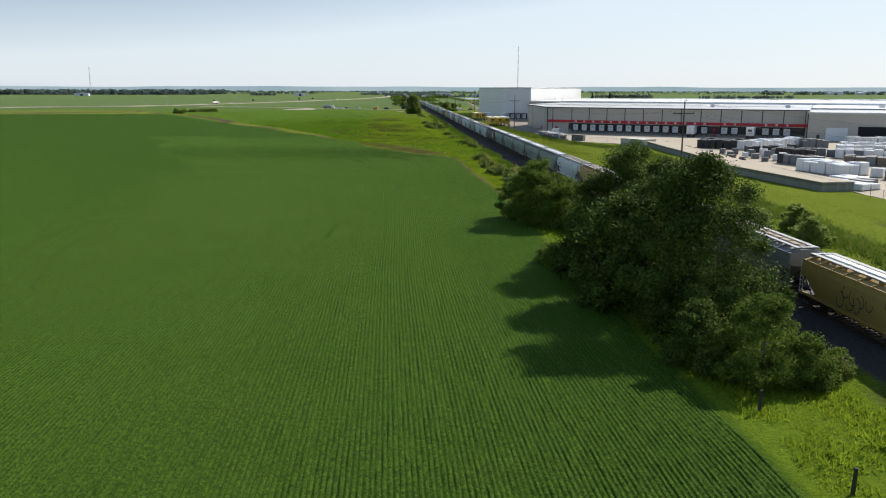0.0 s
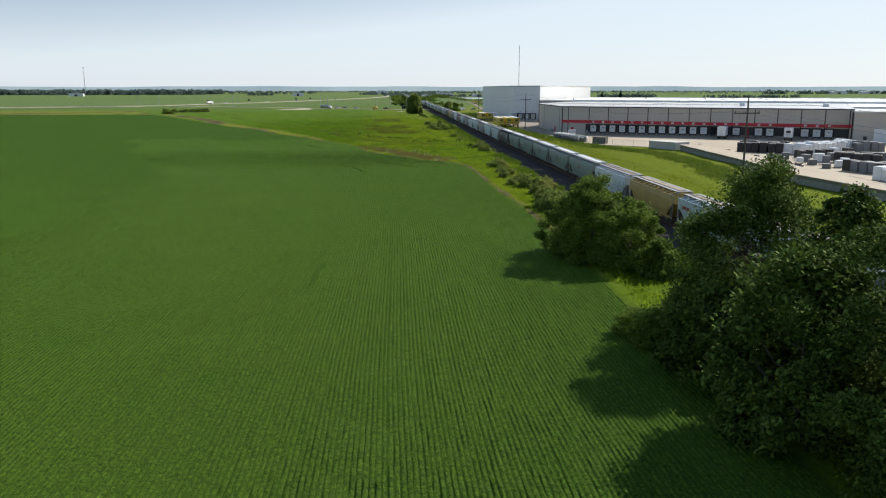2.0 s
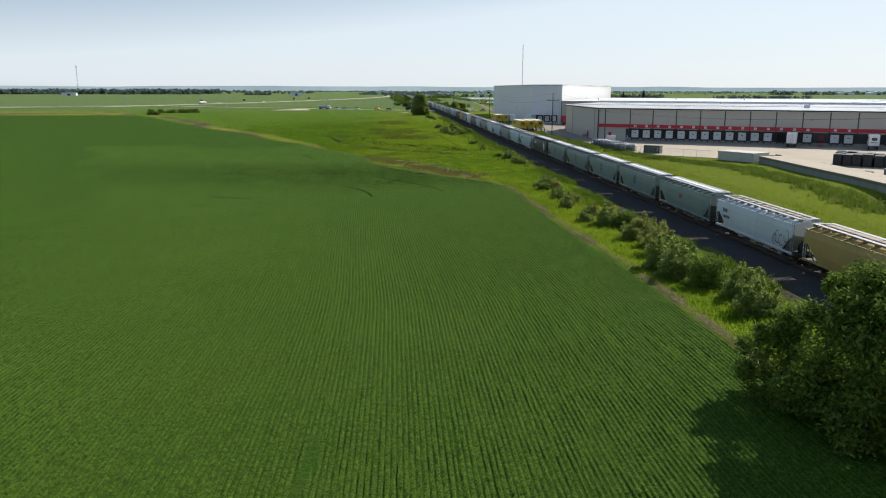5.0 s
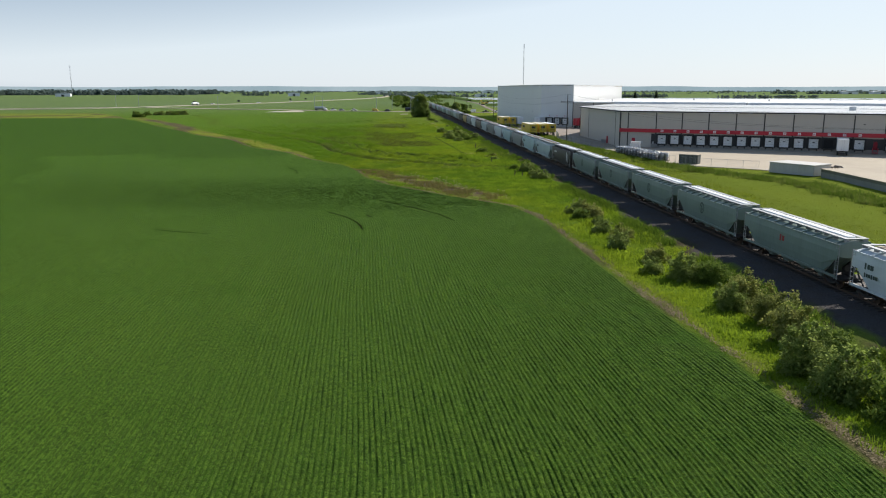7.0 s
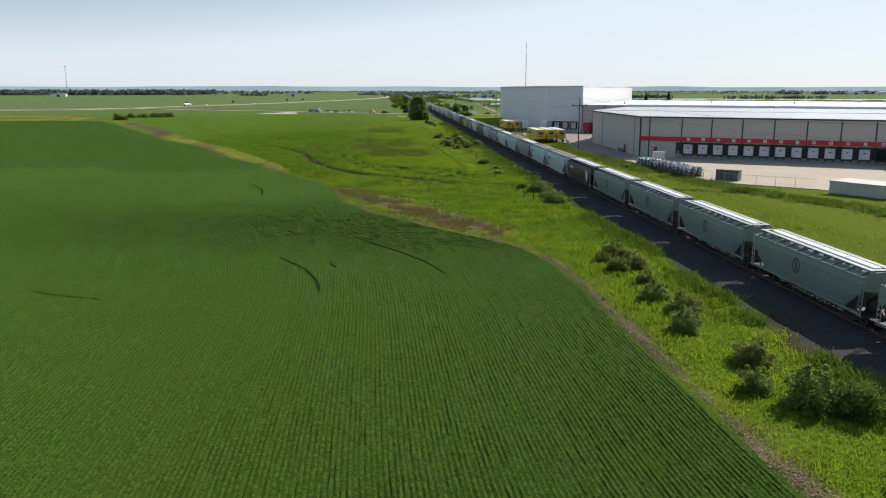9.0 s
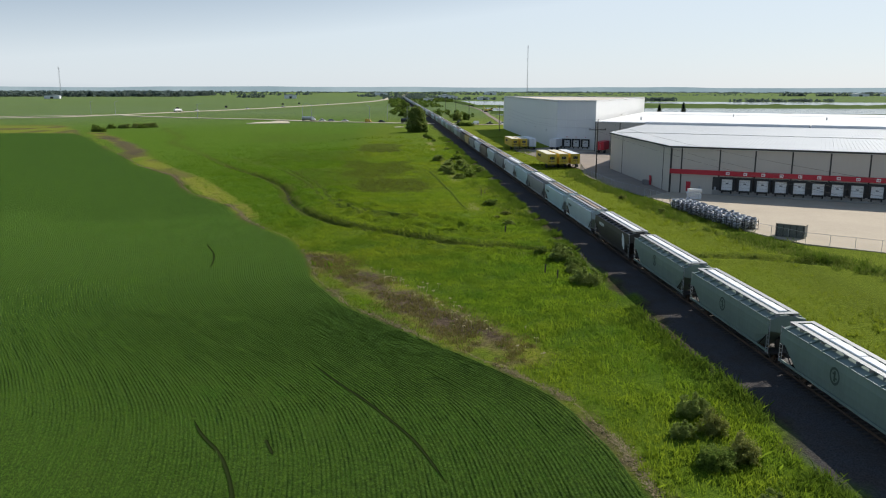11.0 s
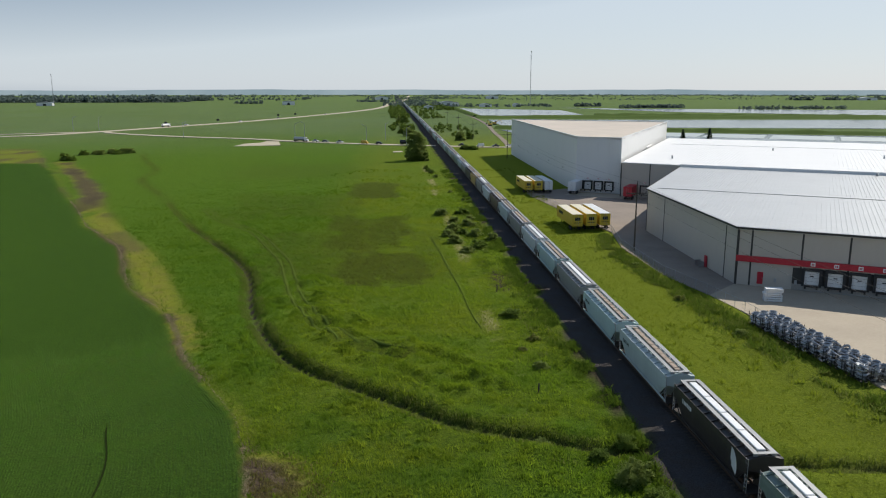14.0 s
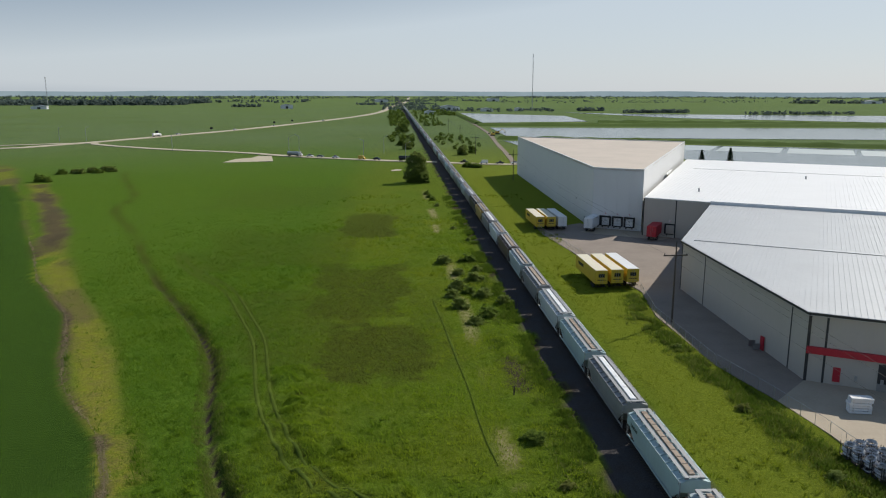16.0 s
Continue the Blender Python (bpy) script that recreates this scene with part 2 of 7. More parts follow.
def put(nt, bsdf, colour=None, rough=None, bump=None, strength=0.3, distance=0.05, metal=None):
    for key, value in (("Base Color", colour), ("Roughness", rough), ("Metallic", metal)):
        if isinstance(value, bpy.types.NodeSocket):
            nt.links.new(value, bsdf.inputs[key])
        elif value is not None:
            bsdf.inputs[key].default_value = value
    if bump is not None:
        node = N(nt, "ShaderNodeBump", Strength=strength, Distance=distance)
        nt.links.new(bump, node.inputs["Height"])
        nt.links.new(node.outputs[0], bsdf.inputs["Normal"])


def surface(name, colour, worn=None, rough=0.6, metal=0.0, big=0.5, fine=8.0, amount=0.5, bump=0.15, streak=False, vary=0.0):
    """A surface with wear at two scales. streak: stains run down. vary: shade differs from object to object."""
    m, nt, bsdf, pos = material(name)
    worn = worn or tuple(c * 0.7 for c in colour[:3]) + (1,)
    vec = pos
    if streak:
        node = nt.nodes.new("ShaderNodeMapping")
        node.inputs["Scale"].default_value = (1, 1, 0.16)
        nt.links.new(pos, node.inputs[0])
        vec = node.outputs[0]
    a = noise_at(nt, big, 5, 0.65, 0.4, 0.75, vec)
    b = noise_at(nt, fine, 4, 0.7, 0.3, 0.8, vec)
    mask = maths(nt, "MULTIPLY", maths(nt, "ADD", maths(nt, "MULTIPLY", a, 0.65), maths(nt, "MULTIPLY", b, 0.35)), amount)
    col = mixed(nt, mask, colour, worn)
    if vary:
        info = nt.nodes.new("ShaderNodeObjectInfo")
        col2 = mixed(nt, mapped(nt, info.outputs["Random"], 0, 1, 0, vary), col, worn)
        col = col2
    put(nt, bsdf, col, mapped(nt, b, 0, 1, rough * 0.85, min(1, rough * 1.15)), b, bump, 0.02, metal)
    return m


def leafy(name, dark, light, glow=0.25, rough=0.6, sheen=0.02):
    """Leaves: shade varies from leaf to leaf, and light passes through."""
    m, nt, bsdf, pos = material(name)
    geo = nt.nodes.new("ShaderNodeNewGeometry")
    patch = noise_at(nt, 0.22, 3, 0.6, 0.3, 0.7, pos)
    fac = maths(nt, "ADD", maths(nt, "MULTIPLY", geo.outputs["Random Per Island"], 0.65), maths(nt, "MULTIPLY", patch, 0.35))
    col = mixed(nt, fac, dark, light)
    put(nt, bsdf, col, rough)
    bsdf.inputs["Specular IOR Level"].default_value = sheen
    tr = N(nt, "ShaderNodeBsdfTranslucent")
    nt.links.new(col, tr.inputs["Color"])
    mix = N(nt, "ShaderNodeMixShader", Fac=glow)
    nt.links.new(bsdf.outputs[0], mix.inputs[1])
    nt.links.new(tr.outputs[0], mix.inputs[2])
    nt.links.new(mix.outputs[0], nt.nodes["Material Output"].inputs["Surface"])
    return m


def ground_material():
    m, nt, bsdf, pos = material("ground_cover")
    fine = noise_at(nt, 2.6, 5, 0.75, 0.36, 0.66, pos)
    mid = noise_at(nt, 0.4, 6, 0.8, 0.40, 0.62, pos)
    wide = noise_at(nt, 0.035, 4, 0.6, 0.35, 0.65, pos)
    far = noise_at(nt, 0.008, 3, 0.6, 0.4, 0.6, pos)
    lush, deep = (0.112, 0.192, 0.014, 1), (0.024, 0.052, 0.006, 1)
    yellow, olive = (0.136, 0.152, 0.016, 1), (0.076, 0.090, 0.012, 1)
    grass = mixed(nt, fine, deep, lush)
    grass = mixed(nt, maths(nt, "MULTIPLY", wide, 0.72), grass, mixed(nt, fine, olive, yellow))
    rank = noise_at(nt, 0.11, 5, 0.6, 0.47, 0.62, pos)
    grass = mixed(nt, maths(nt, "MULTIPLY", rank, 0.6), grass, mixed(nt, fine, (0.030, 0.078, 0.010, 1), (0.066, 0.140, 0.014, 1)))
    grass = mixed(nt, maths(nt, "MULTIPLY", mid, 0.6), grass, deep)
    mottle = noise_at(nt, 0.06, 8, 0.78, 0.44, 0.62, pos)
    grass = mixed(nt, maths(nt, "MULTIPLY", mottle, 0.6), grass, mixed(nt, fine, (0.026, 0.056, 0.007, 1), (0.066, 0.112, 0.011, 1)))
    spot = nt.nodes.new("ShaderNodeSeparateXYZ")
    nt.links.new(pos, spot.inputs[0])
    grass = mixed(nt, mapped(nt, spot.outputs[1], 40, -20, 0.0, 0.42), grass, mixed(nt, fine, (0.120, 0.190, 0.010, 1), (0.205, 0.270, 0.016, 1)))
    grass = mixed(nt, mapped(nt, spot.outputs[1], 60, 110, 0.0, 0.26), grass, mixed(nt, fine, (0.135, 0.172, 0.014, 1), (0.225, 0.250, 0.026, 1)))
    grass = mixed(nt, mapped(nt, spot.outputs[0], 2.5, 6, 0.0, 0.6), grass, mixed(nt, fine, (0.112, 0.138, 0.012, 1), (0.200, 0.222, 0.022, 1)))
    moist = maths(nt, "MULTIPLY", mapped(nt, spot.outputs[0], -38, -54, 0.0, 0.65), mapped(nt, spot.outputs[1], 70, 100))      # lush green between field and ditch
    grass = mixed(nt, moist, grass, mixed(nt, fine, (0.022, 0.066, 0.007, 1), (0.068, 0.148, 0.012, 1)))
    # far plain: paler, bluer green with the distance's haze painted in
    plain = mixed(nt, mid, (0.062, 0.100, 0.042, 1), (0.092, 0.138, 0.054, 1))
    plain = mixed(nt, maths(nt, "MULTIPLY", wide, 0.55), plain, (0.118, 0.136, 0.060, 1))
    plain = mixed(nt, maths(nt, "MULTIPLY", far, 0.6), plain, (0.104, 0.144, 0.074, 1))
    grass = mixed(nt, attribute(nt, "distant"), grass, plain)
    grass = mixed(nt, maths(nt, "MULTIPLY", attribute(nt, "sedge"), maths(nt, "ADD", maths(nt, "MULTIPLY", mid, 0.35), 0.65)), grass, mixed(nt, fine, (0.026, 0.036, 0.006, 1), (0.060, 0.064, 0.010, 1)))
    soil = mixed(nt, fine, (0.040, 0.028, 0.020, 1), (0.135, 0.102, 0.070, 1))
    dry = mixed(nt, maths(nt, "MULTIPLY", mid, 0.6), mixed(nt, fine, (0.120, 0.140, 0.012, 1), (0.225, 0.225, 0.028, 1)), mixed(nt, fine, (0.080, 0.058, 0.024, 1), (0.190, 0.150, 0.062, 1)))
    col = mixed(nt, attribute(nt, "dry"), grass, dry)
    col = mixed(nt, attribute(nt, "soil"), col, soil)
    col = mixed(nt, attribute(nt, "straw"), col, mixed(nt, fine, (0.180, 0.150, 0.080, 1), (0.400, 0.345, 0.215, 1)))
    # crop rows: stripes of canopy and of ground between, whose shade is painted in
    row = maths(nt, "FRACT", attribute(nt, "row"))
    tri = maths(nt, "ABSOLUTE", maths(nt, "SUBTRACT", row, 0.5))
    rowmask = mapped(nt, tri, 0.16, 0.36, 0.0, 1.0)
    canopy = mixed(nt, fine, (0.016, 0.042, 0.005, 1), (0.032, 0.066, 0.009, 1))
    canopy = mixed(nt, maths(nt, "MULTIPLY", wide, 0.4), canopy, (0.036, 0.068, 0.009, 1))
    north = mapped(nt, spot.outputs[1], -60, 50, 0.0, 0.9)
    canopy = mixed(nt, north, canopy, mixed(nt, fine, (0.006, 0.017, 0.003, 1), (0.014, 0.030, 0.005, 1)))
    # sheet darkens westwards too: lens falloff painted into the canopy colour
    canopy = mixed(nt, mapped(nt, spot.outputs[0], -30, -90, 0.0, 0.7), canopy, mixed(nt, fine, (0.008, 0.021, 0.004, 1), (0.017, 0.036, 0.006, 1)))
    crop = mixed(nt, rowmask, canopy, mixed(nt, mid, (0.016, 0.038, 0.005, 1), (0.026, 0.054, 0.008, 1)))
    # below the modelled rows: soil and leaf tones, with the gaps' shade painted in
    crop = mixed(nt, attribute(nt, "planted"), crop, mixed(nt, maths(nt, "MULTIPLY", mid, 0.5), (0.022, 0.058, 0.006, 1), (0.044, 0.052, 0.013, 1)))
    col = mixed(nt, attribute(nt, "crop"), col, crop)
    # ballast: train's shade in the dark tone, sun in the paler east shoulder
    stone = noise_at(nt, 9.0, 3, 0.8, 0.25, 0.8, pos)
    ballast = mixed(nt, stone, (0.015, 0.015, 0.016, 1), (0.135, 0.128, 0.130, 1))
    ballast = mixed(nt, maths(nt, "MULTIPLY", mid, 0.6), ballast, mixed(nt, stone, (0.018, 0.014, 0.011, 1), (0.135, 0.106, 0.084, 1)))
    ballast = mixed(nt, attribute(nt, "gravel"), ballast, mixed(nt, stone, (0.110, 0.100, 0.088, 1), (0.330, 0.300, 0.265, 1)))
    earth = mixed(nt, fine, (0.022, 0.016, 0.012, 1), (0.085, 0.064, 0.048, 1))
    col = mixed(nt, attribute(nt, "ballast"), col, ballast)
    col = mixed(nt, attribute(nt, "earth"), col, earth)
    put(nt, bsdf, col, 0.95, maths(nt, "ADD", fine, maths(nt, "MULTIPLY", stone, 0.3)), 0.6, 0.12)
    bare = maths(nt, "MAXIMUM", maths(nt, "MAXIMUM", attribute(nt, "ballast"), attribute(nt, "earth")), attribute(nt, "soil"))
    nt.links.new(maths(nt, "MULTIPLY", mapped(nt, attribute(nt, "crop"), 0, 1, 0.44, 0.44), maths(nt, "SUBTRACT", 1.0, bare)), bsdf.inputs["Sheen Weight"])
    nt.links.new(mapped(nt, attribute(nt, "crop"), 0, 1, 0.2, 0.33), bsdf.inputs["Sheen Roughness"])     # soft leaf tips catch light at a low angle
    nt.links.new(mixed(nt, attribute(nt, "crop"), (0.42, 0.55, 0.06, 1), (0.27, 0.50, 0.06, 1)), bsdf.inputs["Sheen Tint"])
    bsdf.inputs["Specular IOR Level"].default_value = 0.02
    return m


def water_material():
    m, nt, bsdf, pos = material("lagoon_water")
    a = noise_at(nt, 0.02, 3, 0.6, 0.35, 0.65, pos)
    w = noise_at(nt, 0.9, 3, 0.6, 0.2, 0.8, pos)
    put(nt, bsdf, mixed(nt, a, (0.045, 0.060, 0.062, 1), (0.080, 0.095, 0.095, 1)), 0.12, w, 0.12, 0.3)
    bsdf.inputs["IOR"].default_value = 1.33
    return m


GROUND = ground_material()
WATER = water_material()
CREEK = surface("ditch_water", (0.026, 0.019, 0.012, 1), (0.012, 0.010, 0.008, 1), 0.8, bump=0.05)
CREEK.node_tree.nodes["Principled BSDF"].inputs["Specular IOR Level"].default_value = 0.12


def meadow_leaf(name, low, high, low_dry, high_dry, glow=0.45):
    """Grass blades that share the wide patches of the ground they grow from."""
    m, nt, bsdf, pos = material(name)
    geo = nt.nodes.new("ShaderNodeNewGeometry")
    wide = noise_at(nt, 0.035, 4, 0.6, 0.35, 0.65, pos)
    patch = noise_at(nt, 0.4, 4, 0.7, 0.38, 0.62, pos)
    fac = maths(nt, "ADD", maths(nt, "MULTIPLY", geo.outputs["Random Per Island"], 0.5), maths(nt, "MULTIPLY", patch, 0.5))
    col = mixed(nt, maths(nt, "MULTIPLY", wide, 0.85), mixed(nt, fac, low, high), mixed(nt, fac, low_dry, high_dry))
    rank = noise_at(nt, 0.11, 5, 0.6, 0.47, 0.62, pos)
    col = mixed(nt, maths(nt, "MULTIPLY", rank, 0.65), col, mixed(nt, fac, (0.044, 0.110, 0.012, 1), (0.092, 0.190, 0.018, 1)))
    where = nt.nodes.new("ShaderNodeSeparateXYZ")
    nt.links.new(pos, where.inputs[0])
    col = mixed(nt, maths(nt, "MAXIMUM", mapped(nt, where.outputs[1], 40, -20, 0.0, 0.42), mapped(nt, where.outputs[1], 60, 110, 0.0, 0.36)), col, mixed(nt, fac, (0.160, 0.225, 0.012, 1), (0.270, 0.330, 0.022, 1)))
    col = mixed(nt, mapped(nt, where.outputs[0], 2.5, 6, 0.0, 0.65), col, mixed(nt, fac, (0.130, 0.160, 0.013, 1), (0.225, 0.252, 0.024, 1)))
    moist = maths(nt, "MULTIPLY", mapped(nt, where.outputs[0], -38, -54, 0.0, 0.65), mapped(nt, where.outputs[1], 70, 100))
    col = mixed(nt, moist, col, mixed(nt, fac, (0.040, 0.110, 0.009, 1), (0.112, 0.228, 0.016, 1)))
    put(nt, bsdf, col, 0.6)
    bsdf.inputs["Specular IOR Level"].default_value = 0.03
    bsdf.inputs["Sheen Weight"].default_value, bsdf.inputs["Sheen Roughness"].default_value = 0.75, 0.3
    bsdf.inputs["Sheen Tint"].default_value = (0.42, 0.55, 0.06, 1)
    tr = N(nt, "ShaderNodeBsdfTranslucent")
    nt.links.new(col, tr.inputs["Color"])
    mix = N(nt, "ShaderNodeMixShader", Fac=glow)
    nt.links.new(bsdf.outputs[0], mix.inputs[1])
    nt.links.new(tr.outputs[0], mix.inputs[2])
    nt.links.new(mix.outputs[0], nt.nodes["Material Output"].inputs["Surface"])
    return m


def crop_material(name, young, tall, glow):
    """Bean leaves; the stand in the north of the field is a deeper green. young, tall: dark and light leaf of each."""
    m, nt, bsdf, pos = material(name)
    geo = nt.nodes.new("ShaderNodeNewGeometry")
    leaf = noise_at(nt, 13.0, 2, 0.7, 0.36, 0.64, pos)
    if glow > 0.3:
        leaf = maths(nt, "ADD", maths(nt, "MULTIPLY", geo.outputs["Random Per Island"], 0.75), maths(nt, "MULTIPLY", leaf, 0.25))
    clump = noise_at(nt, 3.2, 3, 0.7, 0.38, 0.62, pos)
    leaf = maths(nt, "MULTIPLY", leaf, maths(nt, "ADD", maths(nt, "MULTIPLY", clump, 0.7), 0.3))
    patch = noise_at(nt, 0.09, 5, 0.65, 0.35, 0.65, pos)
    where = nt.nodes.new("ShaderNodeSeparateXYZ")
    nt.links.new(pos, where.inputs[0])
    col = mixed(nt, leaf, young[0], young[1])
    col = mixed(nt, maths(nt, "MULTIPLY", patch, 0.4), col, mixed(nt, leaf, tuple(c * 1.25 for c in young[0]), (young[1][0] * 1.3, young[1][1] * 1.12, young[1][2], 1)))
    # inward: crop darkens westwards, lens falloff put into the leaf colour
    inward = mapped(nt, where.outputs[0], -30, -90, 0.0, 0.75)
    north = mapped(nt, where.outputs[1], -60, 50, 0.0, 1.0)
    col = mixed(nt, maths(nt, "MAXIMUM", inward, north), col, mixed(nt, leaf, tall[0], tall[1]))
    put(nt, bsdf, col, 0.7, leaf, 0.6, 0.06)
    bsdf.inputs["Specular IOR Level"].default_value = 0.03
    bsdf.inputs["Sheen Weight"].default_value, bsdf.inputs["Sheen Roughness"].default_value = 0.75, 0.32
    bsdf.inputs["Sheen Tint"].default_value = (0.27, 0.50, 0.06, 1)
    if glow:
        tr = N(nt, "ShaderNodeBsdfTranslucent")
        nt.links.new(col, tr.inputs["Color"])
        mix = N(nt, "ShaderNodeMixShader", Fac=glow)
        nt.links.new(bsdf.outputs[0], mix.inputs[1])
        nt.links.new(tr.outputs[0], mix.inputs[2])
        nt.links.new(mix.outputs[0], nt.nodes["Material Output"].inputs["Surface"])
    return m


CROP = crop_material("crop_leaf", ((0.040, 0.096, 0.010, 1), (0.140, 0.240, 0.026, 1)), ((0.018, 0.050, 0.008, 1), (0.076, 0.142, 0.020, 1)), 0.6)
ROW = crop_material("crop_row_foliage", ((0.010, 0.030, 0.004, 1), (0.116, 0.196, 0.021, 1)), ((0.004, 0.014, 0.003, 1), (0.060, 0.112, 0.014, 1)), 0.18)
BLADE = meadow_leaf("grass_blade", (0.058, 0.128, 0.009, 1), (0.205, 0.325, 0.021, 1), (0.108, 0.152, 0.012, 1), (0.298, 0.340, 0.028, 1), 0.62)
REED = leafy("reed_blade", (0.085, 0.130, 0.022, 1), (0.215, 0.240, 0.058, 1), 0.5)
RANK = leafy("rank_weed_leaf", (0.052, 0.104, 0.012, 1), (0.145, 0.205, 0.024, 1), 0.45)
LEAF = leafy("tree_leaf", (0.012, 0.027, 0.006, 1), (0.165, 0.232, 0.044, 1), 0.12)
SEDGE = leafy("sedge_blade", (0.040, 0.052, 0.010, 1), (0.110, 0.112, 0.020, 1), 0.45)
WILLOW = leafy("bush_leaf", (0.140, 0.200, 0.044, 1), (0.340, 0.395, 0.115, 1), 0.6)
GROVE = leafy("grove_leaf", (0.055, 0.098, 0.016, 1), (0.235, 0.312, 0.054, 1), 0.33)
RUSSET = leafy("russet_bush_leaf", (0.170, 0.205, 0.042, 1), (0.370, 0.370, 0.120, 1), 0.6)
# far woods: haze of the distance mixed into the leaf colour, paler and bluer
HAZED_LEAF = leafy("hazed_far_leaf", (0.092, 0.128, 0.112, 1), (0.135, 0.172, 0.148, 1), 0.4)
SPRUCE = leafy("spruce_needles", (0.012, 0.026, 0.012, 1), (0.032, 0.055, 0.024, 1), 0.08)
BARK = surface("bark", (0.130, 0.110, 0.085, 1), (0.055, 0.045, 0.035, 1), 0.9, big=2, fine=14, amount=0.9, bump=0.5)
POLE_WOOD = surface("weathered_pole_wood", (0.105, 0.082, 0.062, 1), (0.045, 0.036, 0.028, 1), 0.85, fine=20, amount=0.8, bump=0.3)
POST_WOOD = surface("dark_old_post_wood", (0.040, 0.032, 0.026, 1), (0.020, 0.017, 0.014, 1), 0.9, fine=20, amount=0.8, bump=0.3)
STEEL = surface("galvanised_steel", (0.42, 0.43, 0.44, 1), (0.25, 0.25, 0.25, 1), 0.45, 0.8, amount=0.5)
RUST = surface("rusty_steel", (0.110, 0.065, 0.040, 1), (0.050, 0.035, 0.028, 1), 0.8, 0.3, amount=0.8, bump=0.3)
DARK_STEEL = surface("oily_dark_steel", (0.030, 0.028, 0.027, 1), (0.065, 0.048, 0.036, 1), 0.65, 0.3, amount=0.6)
TIE = surface("railway_tie_wood", (0.075, 0.058, 0.045, 1), (0.035, 0.028, 0.024, 1), 0.9, fine=12, amount=0.8, bump=0.3)
GRAVEL_ROAD = surface("pale_gravel_road", (0.470, 0.405, 0.285, 1), (0.330, 0.280, 0.200, 1), 0.95, big=0.08, fine=3, amount=0.7)
ASPHALT = surface("grey_asphalt_yard", (0.262, 0.212, 0.172, 1), (0.160, 0.128, 0.103, 1), 0.9, big=0.12, fine=4, amount=0.8)
CONCRETE = surface("pale_concrete_yard", (0.415, 0.345, 0.255, 1), (0.290, 0.236, 0.172, 1), 0.9, big=0.09, fine=3, amount=0.75)
CURB = surface("grey_cast_concrete", (0.330, 0.315, 0.290, 1), (0.180, 0.170, 0.155, 1), 0.9, amount=0.7, streak=True)
WALL_GREY = surface("taupe_wall_panel", (0.505, 0.458, 0.394, 1), (0.415, 0.376, 0.325, 1), 0.75, big=0.25, fine=3, amount=0.45, streak=True, vary=0.25)
WALL_PALE = surface("pale_grey_insulated_panel", (0.720, 0.715, 0.700, 1), (0.640, 0.632, 0.615, 1), 0.6, big=0.15, fine=3, amount=0.4, streak=True, vary=0.08)
SEAM = surface("dark_panel_seam", (0.040, 0.038, 0.036, 1), (0.070, 0.065, 0.060, 1), 0.8)
RED = surface("red_band_paint", (0.470, 0.015, 0.032, 1), (0.350, 0.014, 0.026, 1), 0.55, amount=0.5, streak=True)
ROOF_METAL = surface("pale_roof_sheet", (0.530, 0.535, 0.535, 1), (0.420, 0.420, 0.418, 1), 0.42, 0.35, big=0.1, fine=2, amount=0.5)
ROOF_WHITE = surface("white_roof_sheet", (0.780, 0.775, 0.765, 1), (0.690, 0.685, 0.670, 1), 0.5, 0.0, big=0.1, fine=2, amount=0.4)
ROOF_TAN = surface("pale_tan_roof_membrane", (0.560, 0.480, 0.400, 1), (0.440, 0.380, 0.315, 1), 0.85, big=0.08, fine=1.5, amount=0.8)
WHITE = surface("white_paint", (0.780, 0.780, 0.770, 1), (0.560, 0.550, 0.520, 1), 0.45, amount=0.4, streak=True)
BLACK = surface("black_rubber", (0.018, 0.018, 0.019, 1), (0.045, 0.044, 0.042, 1), 0.7)
# near-black for flat panels that stand in for the shade inside open doors
VOID = surface("dark_interior", (0.012, 0.012, 0.013, 1), (0.02, 0.02, 0.02, 1), 0.9)
YELLOW = surface("yellow_trailer_paint", (0.640, 0.450, 0.045, 1), (0.480, 0.340, 0.060, 1), 0.45, amount=0.5, streak=True)
CREAM = surface("sun_bleached_cream_roof", (0.720, 0.660, 0.500, 1), (0.560, 0.510, 0.390, 1), 0.6, amount=0.5)
GLASS = surface("dark_window_glass", (0.020, 0.024, 0.028, 1), (0.03, 0.034, 0.038, 1), 0.08)

# ---- the ground: one sheet to the horizon ----
def spread(*spans):
    """Grid lines: (from, to, step) spans put end to end."""
    out = []
    for a, b, s in spans:
        out.append(np.arange(a, b, s))
    return np.unique(np.concatenate(out))


def fade_in(x, y, d):
    """How fully the crop stands as single rows: thins out far into the field and far along it."""
    return smooth(69, 58, d + 8 * (vnoise(x, y, 14, 89) - 0.5)) * smooth(126, 98, y + 16 * (vnoise(x, y, 14, 88) - 0.5))


